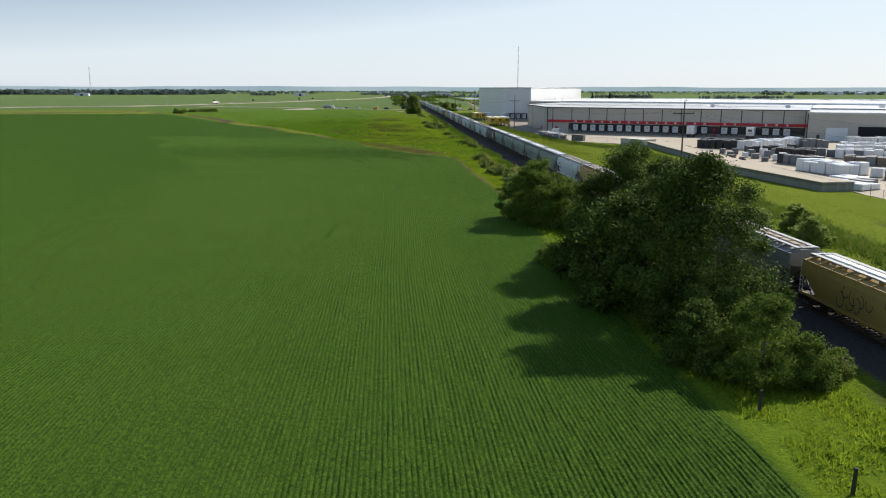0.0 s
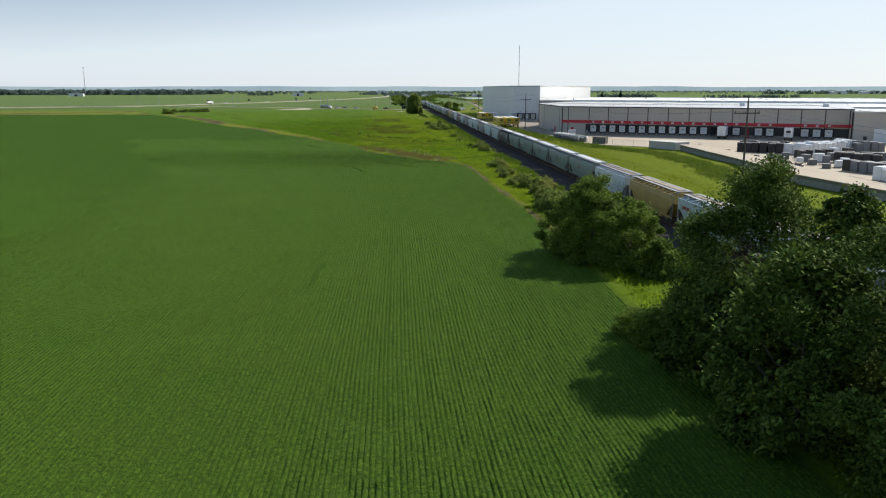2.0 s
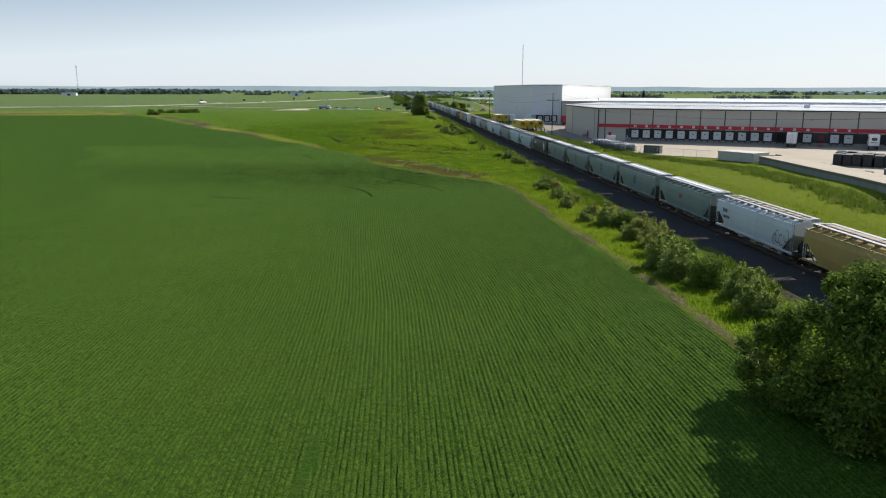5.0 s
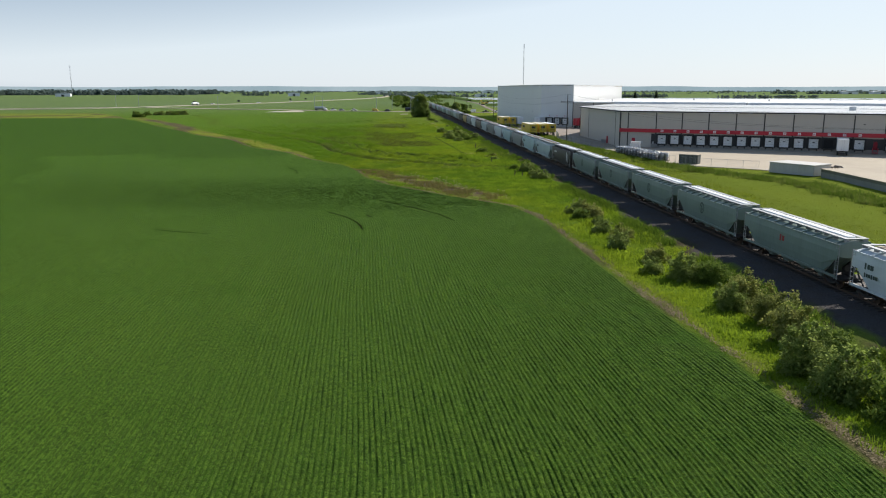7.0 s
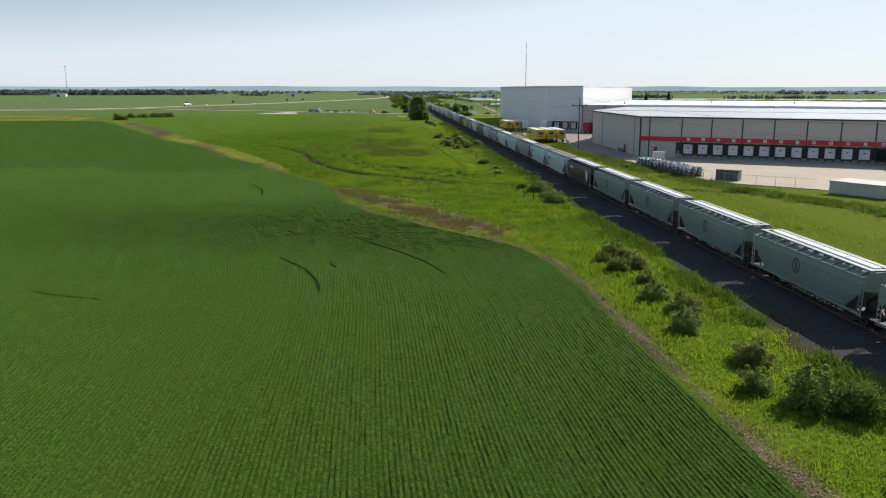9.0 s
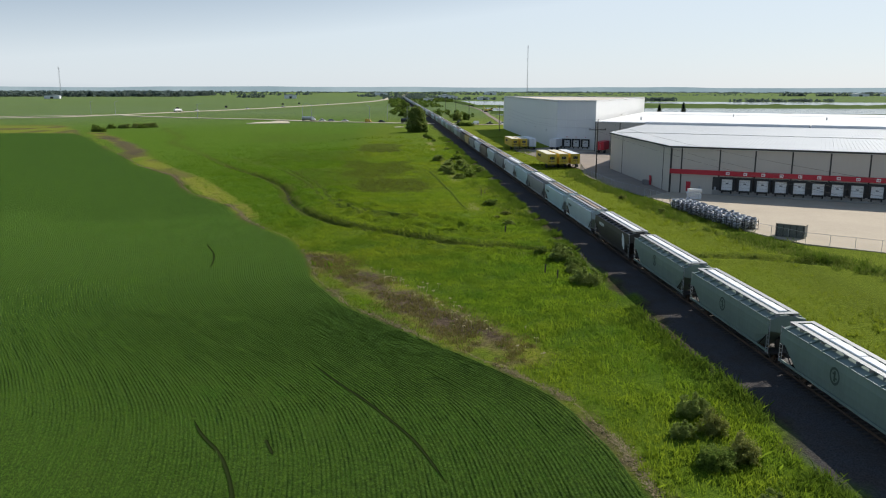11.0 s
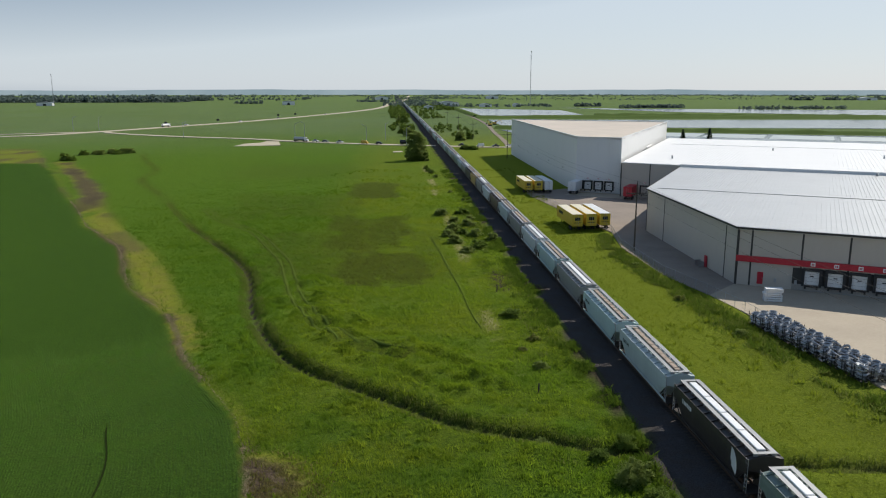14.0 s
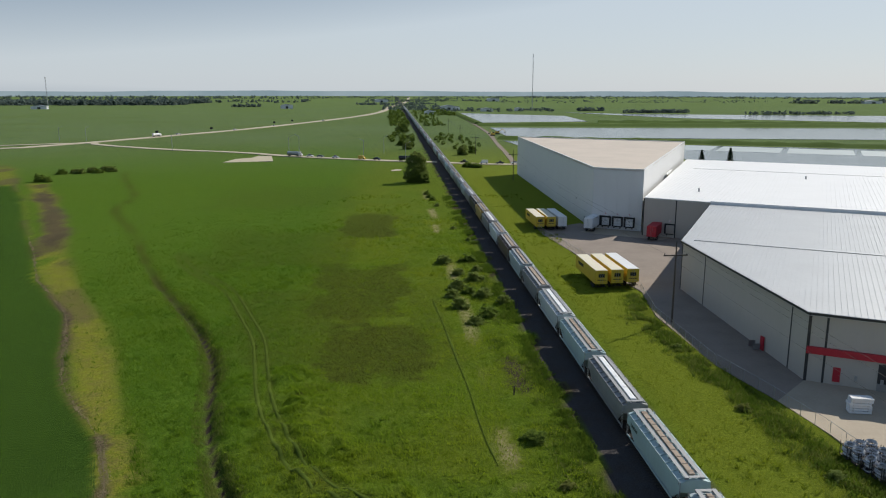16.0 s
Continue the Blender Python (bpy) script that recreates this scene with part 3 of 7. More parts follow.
def build_ground():
    gx = spread((-4800, -1000, 400), (-1000, -240, 60), (-240, -100, 1.9), (-100, 24, 0.85), (24, 120, 4), (120, 1000, 60), (1000, 4801, 400))
    gy = spread((-4800, -600, 400), (-600, -190, 40), (-190, 210, 1.15), (210, 440, 2.0), (440, 560, 6), (560, 1200, 40), (1200, 4801, 300))
    x, y = [a.ravel() for a in np.meshgrid(gx, gy)]
    z = ground_z(x, y)
    nx, ny = len(gx), len(gy)
    i = (np.arange(ny - 1)[:, None] * nx + np.arange(nx - 1)[None]).ravel()
    faces = np.stack([i, i + 1, i + nx + 1, i + nx], 1)
    depth = edge_x(y) - x + 1.2 * (vnoise(x, y, 9, 4) - 0.5)
    ahead = smooth(374, 366, y + 6 * vnoise(x, y, 40, 9))
    crop = smooth(-0.3, 0.4, depth) * ahead * smooth(-700, -600, x)
    w = np.clip(depth / 45.0, 0, 1)
    row = (np.interp(y, _ys, EDGE) * (1 - w) + np.interp(y, _ys, EDGE_SOFT) * w - x) / ROW_GAP
    row[y > 450] = 0.5
    dm = np.minimum(far_from(x, y, MUD_A), far_from(x, y, MUD_B))
    patch = np.where(y < 120, vnoise(x, y, 6, 11) * 0.6 + vnoise(x, y, 1.8, 12) * 0.4, vnoise(x, y * 0.5, 7, 11) * 0.65 + vnoise(x, y * 0.5, 4, 12) * 0.35)
    wide_a = np.where(y < 80, 4.0 + 2.0 * vnoise(x, y, 11, 6), 2.6 + 4.6 * vnoise(x, y, 25, 6))
    strip = smooth(1.0, 0.3, dm / wide_a)
    mud = smooth(2.6, 1.0, far_from(x, y, MUD_A) + 2.2 * (vnoise(x, y, 4, 27) - 0.5)) * smooth(0.28, 0.5, patch) * smooth(14, 26, y)
    thin = smooth(1.3, 0.4, np.abs(depth + 0.7)) * smooth(-100, -60, y) * (y < 400)
    soil = np.clip(strip * smooth(0.56, 0.72, patch) * np.where(y > 90, 0.5, 0.9) + mud * 0.95 + thin * smooth(0.35, 0.6, patch) * 0.85, 0, 1) * (1 - crop)
    dry = np.clip(strip * 1.0 * smooth(0.15, 0.45, patch) + thin * 0.5, 0, 1) * (1 - crop)
    # fallow ground past the field's far end, bare mud beside it and a bleached strip by the old fence line
    fallow = smooth(366, 374, y) * smooth(470, 440, y) * smooth(-188, -194, x + 0.5 * np.maximum(y - 371, 0) + 5 * (vnoise(x, y, 9, 44) - 0.5)) * smooth(-420, -330, x)
    dry = np.maximum(dry, fallow * 0.75)
    soil = np.maximum(soil, fallow * smooth(0.40, 0.62, vnoise(x, y * 0.4, 9, 45)) * 0.6)
    soil = np.maximum(soil, smooth(4.2, 2.0, far_from(x, y, MUD_B) + 3.5 * (vnoise(x, y, 7, 46) - 0.5)) * smooth(222, 240, y) * smooth(352, 338, y) * (1 - crop) * 0.85)
    fence_line = smooth(1.6, 0.3, np.abs(x + 16.8 + 1.2 * (vnoise(x * 0, y, 12, 3) - 0.5))) * smooth(85, 110, y) * smooth(360, 300, y)
    dry = np.maximum(dry, fence_line * smooth(0.45, 0.7, patch))
    off = x - track_x(y)
    edge = 5.6 + 1.8 * (vnoise(x * 0, y, 6, 5) - 0.5) + 1.6 * (vnoise(x, y, 2.2, 15) - 0.5)
    ballast = np.where(off < 0, smooth(edge + 0.2, edge - 0.5, -off), smooth(5.2, 4.0, off + 0.8 * (vnoise(x, y, 2, 14) - 0.5)))
    earth = smooth(1.4, 0.2, np.abs(-off - edge - 0.2)) * smooth(0.35, 0.65, vnoise(x, y, 4, 16)) * (off < 0) * 0.95
    d = far_from(x, y, DITCH)
    earth = np.maximum(earth, smooth(0.65, 0.25, d) * smooth(230, 160, y) * (np.abs(off) > 6) * 0.85)
    sedge = sedge_at(x, y)
    earth = np.maximum(earth, strip * smooth(175, 215, y) * smooth(0.46, 0.62, patch) * (1 - crop) * 0.5)
    rut = far_from(x, y, WHEELS)
    sedge = np.maximum(sedge, smooth(0.8, 0.3, np.abs(rut - 0.95)) * 0.8)
    earth = np.maximum(earth, smooth(1.2, 0.6, np.hypot((x + 12.3) / 1.9, (y - 136) / 9) + 0.6 * (vnoise(x, y, 2, 64) - 0.5)) * 0.9)
    sedge = np.maximum(sedge, smooth(2.2, 0.8, d + 1.1 * (vnoise(x, y, 7, 88) - 0.3)) * (0.18 + 0.72 * smooth(100, 160, y)) * smooth(440, 400, y) * (x < 0) * (0.45 + 0.75 * smooth(0.35, 0.6, vnoise(x, y, 5, 47))))
    sedge = np.maximum(sedge, smooth(5, 2, np.abs(x - 17.5 - 3 * (vnoise(x * 0, y, 30, 18) - 0.5))) * (y < 170) * 0.3)
    sedge *= 1 - crop
    straw = fence_line * smooth(0.5, 0.7, patch) * 0.7 * (1 - crop)
    # how far the ground turns to the haze-painted plain colour
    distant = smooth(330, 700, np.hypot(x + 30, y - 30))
    # gravel masks the sunny east shoulder, painted paler than the shaded west
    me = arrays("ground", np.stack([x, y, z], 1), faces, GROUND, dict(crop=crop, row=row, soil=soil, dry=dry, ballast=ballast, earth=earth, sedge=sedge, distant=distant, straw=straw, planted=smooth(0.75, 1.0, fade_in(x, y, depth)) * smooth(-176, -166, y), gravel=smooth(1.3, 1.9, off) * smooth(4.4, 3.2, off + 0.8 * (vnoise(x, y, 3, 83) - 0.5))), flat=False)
    return tagged(new("ground", me), "green meadow and crop land with bare muddy patches", "ground", kind="structure")


build_ground()


def sheet(name, poly, z, mat, label, category, kind="structure"):
    """A flat slab with a real edge, lying on the ground."""
    return single(name, Build().prism(poly, z - 0.3, z), mat, label, category, kind=kind)


def ribbon(name, line, width, z, mat, label, category):
    b, pts = Build(), []
    n = len(line)
    for i, (x, y) in enumerate(line):
        (ax, ay), (bx, by) = line[max(0, i - 1)], line[min(n - 1, i + 1)]
        d = math.hypot(bx - ax, by - ay)
        nx, ny = -(by - ay) / d, (bx - ax) / d
        w = width / 2 * (1 + 0.12 * math.sin(i * 1.7))
        pts += [(x + nx * w, y + ny * w, z - 0.25), (x + nx * w, y + ny * w, z), (x - nx * w, y - ny * w, z), (x - nx * w, y - ny * w, z - 0.25)]
    faces = [(4 * i + k, 4 * i + k + 1, 4 * i + k + 5, 4 * i + k + 4) for i in range(n - 1) for k in range(3)]
    return single(name, b.add(pts, faces), mat, label, category, kind="structure")


EARTH_ROAD = surface("bare_brown_track", (0.230, 0.180, 0.125, 1), (0.130, 0.105, 0.070, 1), 0.95, big=0.2, fine=3, amount=0.8)
ribbon("highway", HIGHWAY, 11, 0.30, GRAVEL_ROAD, "pale paved highway running across the plain", "road")
ribbon("side_road", SIDE_ROAD, 6.8, 0.34, GRAVEL_ROAD, "pale side road that crosses the railway", "road")
sheet("gravel_pullout", [(-125, 470), (-98, 477), (-104, 512), (-112, 514), (-114, 500), (-122, 492)], 0.22, GRAVEL_ROAD, "bare gravel pull-out beside the side road", "gravel")
ribbon("dirt_track", rounded([(38, 455), (44, 520), (50, 617), (60, 727), (66, 860), (74, 1200), (78, 1408)], 2), 3.2, 0.25, EARTH_ROAD, "bare dirt track beside the lagoons", "track")
sheet("gravel_patch", [(-30, 420), (-26, 421), (-25, 427), (-28, 428), (-30.5, 424)], 0.2, GRAVEL_ROAD, "small bare gravel patch in the meadow", "gravel")

# ditch water, low in its cut
_line = [p for p in DITCH if 62 < p[1] < 190 and p[0] < -9]
ribbon("ditch_water", _line, 0.7, -0.80, CREEK, "narrow brown water standing in the ditch", "water")

# ---- lagoons with grass banks ----
sheet("lagoon", [(59.5, 650), (188, 594), (330, 540), (500, 470), (420, 300), (236, 412), (150, 470), (66, 560)], 0.25, WATER, "pale grey settling lagoon with floating covers", "water")
sheet("lagoon", [(76, 862), (498, 828), (900, 800), (760, 560), (379, 646), (71, 694)], 0.25, WATER, "long pale grey settling lagoon", "water")
sheet("lagoon", [(83, 1375), (241, 1233), (223, 1020), (80, 988)], 0.25, WATER, "pale grey settling lagoon beyond the bank", "water")
sheet("lagoon", [(281, 1410), (375, 1316), (900, 1180), (700, 900), (386, 1137)], 0.25, WATER, "far settling lagoon with a grassy bank", "water")
BANK = leafy("bank_grass", (0.050, 0.085, 0.018, 1), (0.095, 0.135, 0.035, 1), 0.0, 0.9)


def bank(a, b, width, height):
    a, b = Vector(a), Vector(b)
    d = (b - a).normalized()
    n = Vector((-d.y, d.x))
    rings = []
    for k in range(41):
        p = a.lerp(b, k / 40)
        s = 1 + 0.25 * math.sin(k * 2.3) + 0.15 * math.sin(k * 5.1)
        prof = ((-width / 2, -0.2), (-width / 5, height * s), (width / 5, height * s), (width / 2, -0.2))
        rings.append([(p.x + n.x * o, p.y + n.y * o, h) for o, h in prof])
    return single("bank", Build().loft(rings), BANK, "long grassy bank between two lagoons", "bank", "lagoon banks", "structure")


bank((62, 680), (520, 480), 26, 2.2)
bank((520, 480), (760, 400), 26, 2.2)
bank((70, 925), (960, 840), 50, 2.5)
bank((232, 1000), (700, 880), 40, 2.5)
bank((75, 960), (80, 1390), 16, 2)
COVER = surface("pale_floating_cover", (0.42, 0.47, 0.46, 1), (0.28, 0.32, 0.32, 1), 0.5, big=0.05, fine=1, amount=0.7)
for k in range(6):
    p = Vector((150, 560)) + U * (k * 44)
    q = p + V * 46
    sheet("lagoon_cover", [p, p + U * 40, q + U * 40, q], 0.32, COVER, "pale floating cover sheet on the lagoon", "cover", "")

# ---- crop rows and grass, real leaves ----
def leaf_cloud(x, y, z, size, mat, name, lift, lean=0.8):
    """Small leaf quads, folded along the middle, at the given places."""
    n = len(x)
    yaw = rng.uniform(0, 2 * np.pi, n)
    tilt = rng.uniform(-lean, lean, n)
    roll = rng.uniform(-lean, lean, n)
    a = np.stack([np.cos(yaw), np.sin(yaw), np.sin(tilt)], 1)
    b = np.stack([-np.sin(yaw), np.cos(yaw), np.sin(roll)], 1)
    c = np.stack([x, y, z + lift], 1)
    s = (size * rng.uniform(0.7, 1.35, n))[:, None]
    co = np.stack([c - a * s, c - b * s * 0.62, c + a * s, c + b * s * 0.62], 1).reshape(-1, 3)
    faces = np.arange(4 * n).reshape(n, 4)
    return arrays(name, co, faces, mat)


# dark wheel marks where the crop is missing
WHEEL_MARKS = [([(-40, 27), (-37.4, 22.2), (-35.1, 18.4), (-33.1, 14.3), (-31.7, 11.2), (-30.2, 6)], 0.17), ([(-47, 16), (-45.9, 13.4), (-43.9, 10.5), (-42.1, 5), (-41.6, 1)], 0.2), ([(-41.6, 12.7), (-40.8, 10.4)], 0.16), ([(-60.5, 79), (-59.6, 76), (-58.1, 72.3), (-57, 68), (-56.3, 62)], 0.16), ([(-66.4, 3.3), (-63, 1.2), (-59.2, 0.0)], 0.16), ([(-43.1, -91.7), (-42.6, -82.5)], 0.25)]


def crop_rows():
    """Each row is an uneven hump of foliage with loose leaves over it."""
    rows = np.arange(0.15, 70, ROW_GAP)
    xs, ys, zs = [], [], []
    verts, faces, base = [], [], 0
    y1 = np.arange(-170, 127, 0.75)
    n = len(y1)
    for d in rows:
        yy = y1 + rng.uniform(-0.25, 0.25, n)
        cx = row_x(yy, d)
        grow = vnoise(cx, yy, 9, 21) * 0.6 + vnoise(cx, yy, 1.6, 22) * 0.5
        size = (0.78 + 0.36 * grow) * rng.uniform(0.95, 1.05, n) * np.maximum(0.7, smooth(0.10, 0.26, grow)) * fade_in(cx, yy, d)
        if np.abs(((d + 9.5) % 13.7) - 1.0) < 0.17:
            size *= 0.72
        for line, wide in WHEEL_MARKS:
            size *= smooth(wide * 0.7, wide * 1.4, far_from(cx, yy, line))
        size *= (edge_x(yy) - cx) > 0.1
        gz = ground_z(cx, yy)
        tall = 1.25 - 0.15 * smooth(-30, 10, yy) - 0.62 * smooth(48, 98, yy)
        ring = []
        for o, h in ((-0.118, 0.0), (-0.060, 0.060), (0.056, 0.062), (0.118, 0.0)):
            ring.append(np.stack([cx + (o + rng.normal(0, 0.012, n)) * np.clip(size, 0.2, 1.15), yy, gz - 0.02 + np.maximum((h * tall + rng.normal(0, 0.017, n)) * size, 0)], 1))
        verts.append(np.stack(ring, 1).reshape(-1, 3))
        i = (base + 4 * np.arange(n - 1)[:, None] + np.arange(3)[None]).ravel()
        faces.append(np.stack([i, i + 1, i + 5, i + 4], 1))
        base += 4 * n
        # loose leaves
        m = int(238 * 2.6 * (0.15 + 0.85 * float(smooth(60, 14, np.array(d)))))
        y = rng.uniform(-168, 72, m)
        x, o = row_x(y, d), rng.normal(0, 0.062, m)
        grow = vnoise(x, y, 9, 21) * 0.6 + vnoise(x, y, 1.6, 22) * 0.5
        keep = (grow > 0.12) & (rng.random(m) < fade_in(x, y, d) * smooth(72, -30, y)) & ((edge_x(y) - x) > 0.1)
        lane = (np.abs(x - row_x(y, 47.0)) < 0.9) & (y < -85) & (y > -116)
        keep &= ~(lane & (rng.random(m) < 0.8))
        for line, wide in WHEEL_MARKS:
            keep &= far_from(x, y, line) > wide
        h = (0.065 + 0.08 * grow) * (1 - (np.abs(o) / 0.2) ** 2).clip(0.2, 1) * rng.uniform(0.6, 1.0, m)
        xs.append((x + o)[keep]), ys.append(y[keep]), zs.append(h[keep])
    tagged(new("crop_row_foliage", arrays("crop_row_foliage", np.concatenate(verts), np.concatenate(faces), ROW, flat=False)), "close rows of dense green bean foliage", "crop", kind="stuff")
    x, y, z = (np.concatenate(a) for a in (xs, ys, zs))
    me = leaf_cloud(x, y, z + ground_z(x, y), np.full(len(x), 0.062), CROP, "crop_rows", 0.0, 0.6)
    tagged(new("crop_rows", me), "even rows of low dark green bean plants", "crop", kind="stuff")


def wheel_ruts():
    """Narrow dark ruts that a turning machine pressed into the crop."""
    damp = surface("dark_rut_soil", (0.016, 0.026, 0.007, 1), (0.030, 0.036, 0.012, 1), 0.95, big=0.5, fine=5, amount=0.8, bump=0.3)
    damp.node_tree.nodes["Principled BSDF"].inputs["Specular IOR Level"].default_value = 0.0
    for line, wide in WHEEL_MARKS[:-1]:              # the last mark is only a thin stand
        path = np.array(rounded(line, 2))
        along = np.concatenate([[0], np.cumsum(np.hypot(*np.diff(path, axis=0).T))])
        s = np.linspace(0, along[-1], int(along[-1] / 0.4) + 3)
        x, y = np.interp(s, along, path[:, 0]), np.interp(s, along, path[:, 1])
        tx, ty = np.gradient(x), np.gradient(y)
        size = np.hypot(tx, ty)
        w = wide * 1.0 * (0.75 + 0.5 * vnoise(x, y, 1.1, 98)) * smooth(0, 0.12, s / s[-1]) * smooth(1.0, 0.88, s / s[-1]) + 0.03
        rings = []
        for o, lift in ((-0.5, 0.05), (-0.25, 0.02), (0.25, 0.02), (0.5, 0.05)):
            px, py = x - ty / size * w * o, y + tx / size * w * o
            rings.append(np.stack([px, py, ground_z(px, py) + lift], 1))
        i = (4 * np.arange(len(s) - 1)[:, None] + np.arange(3)[None]).ravel()
        tagged(new("wheel_rut", arrays("wheel_rut", np.stack(rings, 1).reshape(-1, 3), np.stack([i, i + 1, i + 5, i + 4], 1), damp, flat=False)), "narrow dark wheel rut pressed into the crop", "rut", kind="structure")


crop_rows()
wheel_ruts()


def blades(x, y, height, width, mat, name, label, count=4, spread_r=0.16, bend=0.45, category="grass"):
    """Tufts of bent grass blades."""
    n = len(x) * count
    cx, cy = np.repeat(x, count) + rng.normal(0, spread_r, n), np.repeat(y, count) + rng.normal(0, spread_r, n)
    h = np.repeat(height, count) * rng.uniform(0.6, 1.15, n)
    cz = ground_z(cx, cy) - 0.03
    yaw = rng.uniform(0, 2 * np.pi, n)
    px, py = np.cos(yaw), np.sin(yaw)
    bx, by = rng.normal(0, bend, n) * h - 0.1 * h, rng.normal(0, bend, n) * h - 0.12 * h
    w = np.repeat(width, count) * rng.uniform(0.7, 1.3, n)
    a = np.stack([cx - px * w, cy - py * w, cz], 1)
    b = np.stack([cx + px * w, cy + py * w, cz], 1)
    c = np.stack([cx + bx * 0.5 + px * w * 0.7, cy + by * 0.5 + py * w * 0.7, cz + h * 0.65], 1)
    t = np.stack([cx + bx, cy + by, cz + h], 1)
    co = np.stack([a, b, c, t], 1).reshape(-1, 3)
    return tagged(new(name, arrays(name, co, np.arange(4 * n).reshape(n, 4), mat)), label, category, kind="stuff")


def on_meadow(x, y, ditch=1.0):
    off = x - track_x(y)
    ok = (x > edge_x(y) + 0.7) & ((off < -7.4 + 1.0 * vnoise(x, y, 2, 15)) | ((off > 5.0) & (x < 19.5)))
    return ok & (far_from(x, y, DITCH) > ditch)


def meadow():
    n = 430000
    x, y = rng.uniform(-125, 19.5, n), rng.uniform(-70, 330, n)
    near = smooth(330, 110, y) * smooth(-125, -55, x) * np.where(x > 3, 0.2, 1.0) * np.where(y < 24, 0.8, 1.0)
    close = (rng.random(n) < near) & on_meadow(x, y)
    x, y = x[close], y[close]
    n = len(x)
    dm = np.minimum(far_from(x, y, MUD_A), far_from(x, y, MUD_B))
    thick = vnoise(x, y, 6, 31) * 0.6 + vnoise(x, y, 1.6, 32) * 0.4
    keep = ((dm > 3.2) | (rng.random(n) < 0.12)) & (thick > 0.2) & (rng.random(n) > 1.05 * sedge_at(x, y)) & (np.abs(far_from(x, y, WHEELS) - 0.95) > 0.45) & (far_from(x, y, DRAIN) > 0.4)
    x, y, thick = x[keep], y[keep], thick[keep]
    blades(x, y, 0.22 + 0.42 * thick ** 2, np.full(len(x), 0.030), BLADE, "meadow_grass", "bright green uncut meadow grass", 4, 0.22, 0.3)
    # coarse tussocks
    n = 9000
    x, y = rng.uniform(-60, 19, n), rng.uniform(-170, 330, n)
    keep = on_meadow(x, y) & (vnoise(x, y, 14, 33) > 0.55) & (sedge_at(x, y) < 0.3)
    x, y = x[keep], y[keep]
    blades(x, y, rng.uniform(0.35, 0.75, len(x)), np.full(len(x), 0.06), BLADE, "grass_tussocks", "dense lighter green grass tussocks", 10, 0.22)
    # short thin sedge on the darker patches
    n = 60000
    x, y = rng.uniform(-75, -20, n), rng.uniform(125, 300, n)
    keep = (rng.random(n) < sedge_at(x, y) * smooth(320, 170, y)) & on_meadow(x, y)
    x, y = x[keep], y[keep]
    blades(x, y, rng.uniform(0.12, 0.34, len(x)), np.full(len(x), 0.03), SEDGE, "sedge", "short dark olive sedge on damp ground", 3, 0.3, 0.4, "sedge")
    # reeds along the ditches
    pts = np.array([p for p in DITCH if p[1] < 420])
    count = 8000
    seg = rng.integers(0, len(pts) - 1, count)
    t = rng.random(count)
    x = pts[seg, 0] * (1 - t) + pts[seg + 1, 0] * t + rng.choice([-1, 1], count) * rng.uniform(0.55, 1.9, count)
    y = pts[seg, 1] * (1 - t) + pts[seg + 1, 1] * t + rng.uniform(-1.0, 1.0, count)
    keep = on_meadow(x, y, 0.6) & (vnoise(x, y, 8, 36) > 0.33) & (rng.random(count) < smooth(250, 130, y))
    x, y = x[keep], y[keep]
    blades(x, y, rng.uniform(0.18, 0.5, len(x)), np.full(len(x), 0.035), REED, "ditch_reeds", "tall olive reeds lining the ditch", 7, 0.25, 0.25, "reeds")
    # dense dark growth on the tussocks, along the ballast and round the ditch's end
    n = 26000
    x, y = rng.uniform(-62, -7.6, n), rng.uniform(64, 215, n)
    side = smooth(-15.5, -11.5, x + 2.5 * (vnoise(x, y, 9, 65) - 0.5)) * smooth(84, 98, y) * smooth(0.35, 0.6, vnoise(x, y, 4, 66))
    end = smooth(6.5, 2.0, far_from(x, y, DITCH)) * smooth(112, 84, y) * smooth(-44, -24, x) * smooth(0.3, 0.55, vnoise(x, y, 3, 67))
    keep = on_meadow(x, y, 0.5) & (rng.random(n) < np.maximum(side, end * 0.35) * 0.8)
    x, y = x[keep], y[keep]
    half = rng.random(len(x)) < 0.6
    blades(x[half], y[half], rng.uniform(0.3, 0.85, half.sum()), np.full(half.sum(), 0.04), RANK, "rank_weeds", "dense dark green weeds beside the ballast and ditch", 7, 0.3, 0.4, "weeds")
    blades(x[~half], y[~half], rng.uniform(0.25, 0.7, (~half).sum()), np.full((~half).sum(), 0.06), REED, "rank_grass", "dense olive grass beside the ballast and ditch", 7, 0.3, 0.4)
    # rounded grass mounds where the meadow is lush
    n = 2600
    x, y = rng.uniform(-62, -10, n), rng.uniform(66, 140, n)
    keep = on_meadow(x, y, 1.6) & (rng.random(n) < 0.7 * lumps(x, y)) & (far_from(x, y, WHEELS) > 2.0)
    mx, my = x[keep], y[keep]
    mr = rng.uniform(0.5, 1.15, len(mx))
    per = 64
    a, q = rng.uniform(0, 2 * np.pi, (len(mx), per)), np.sqrt(rng.random((len(mx), per)))
    x, y = (mx[:, None] + np.cos(a) * q * mr[:, None]).ravel(), (my[:, None] + np.sin(a) * q * mr[:, None] * 0.8).ravel()
    h = ((0.22 + 0.42 * mr[:, None]) * (1.1 - 0.8 * q ** 2)).ravel()
    blades(x, y, h, np.full(len(x), 0.034), BLADE, "grass_mounds", "lush green grass growing in rounded mounds", 1, 0.05, 0.35)
    # long lime-green grass between the field and the railway
    n = 110000
    x, y = rng.uniform(-46, -7.4, n), np.where(rng.random(n) < 0.55, rng.uniform(-172, -50, n), rng.uniform(-50, 100, n))
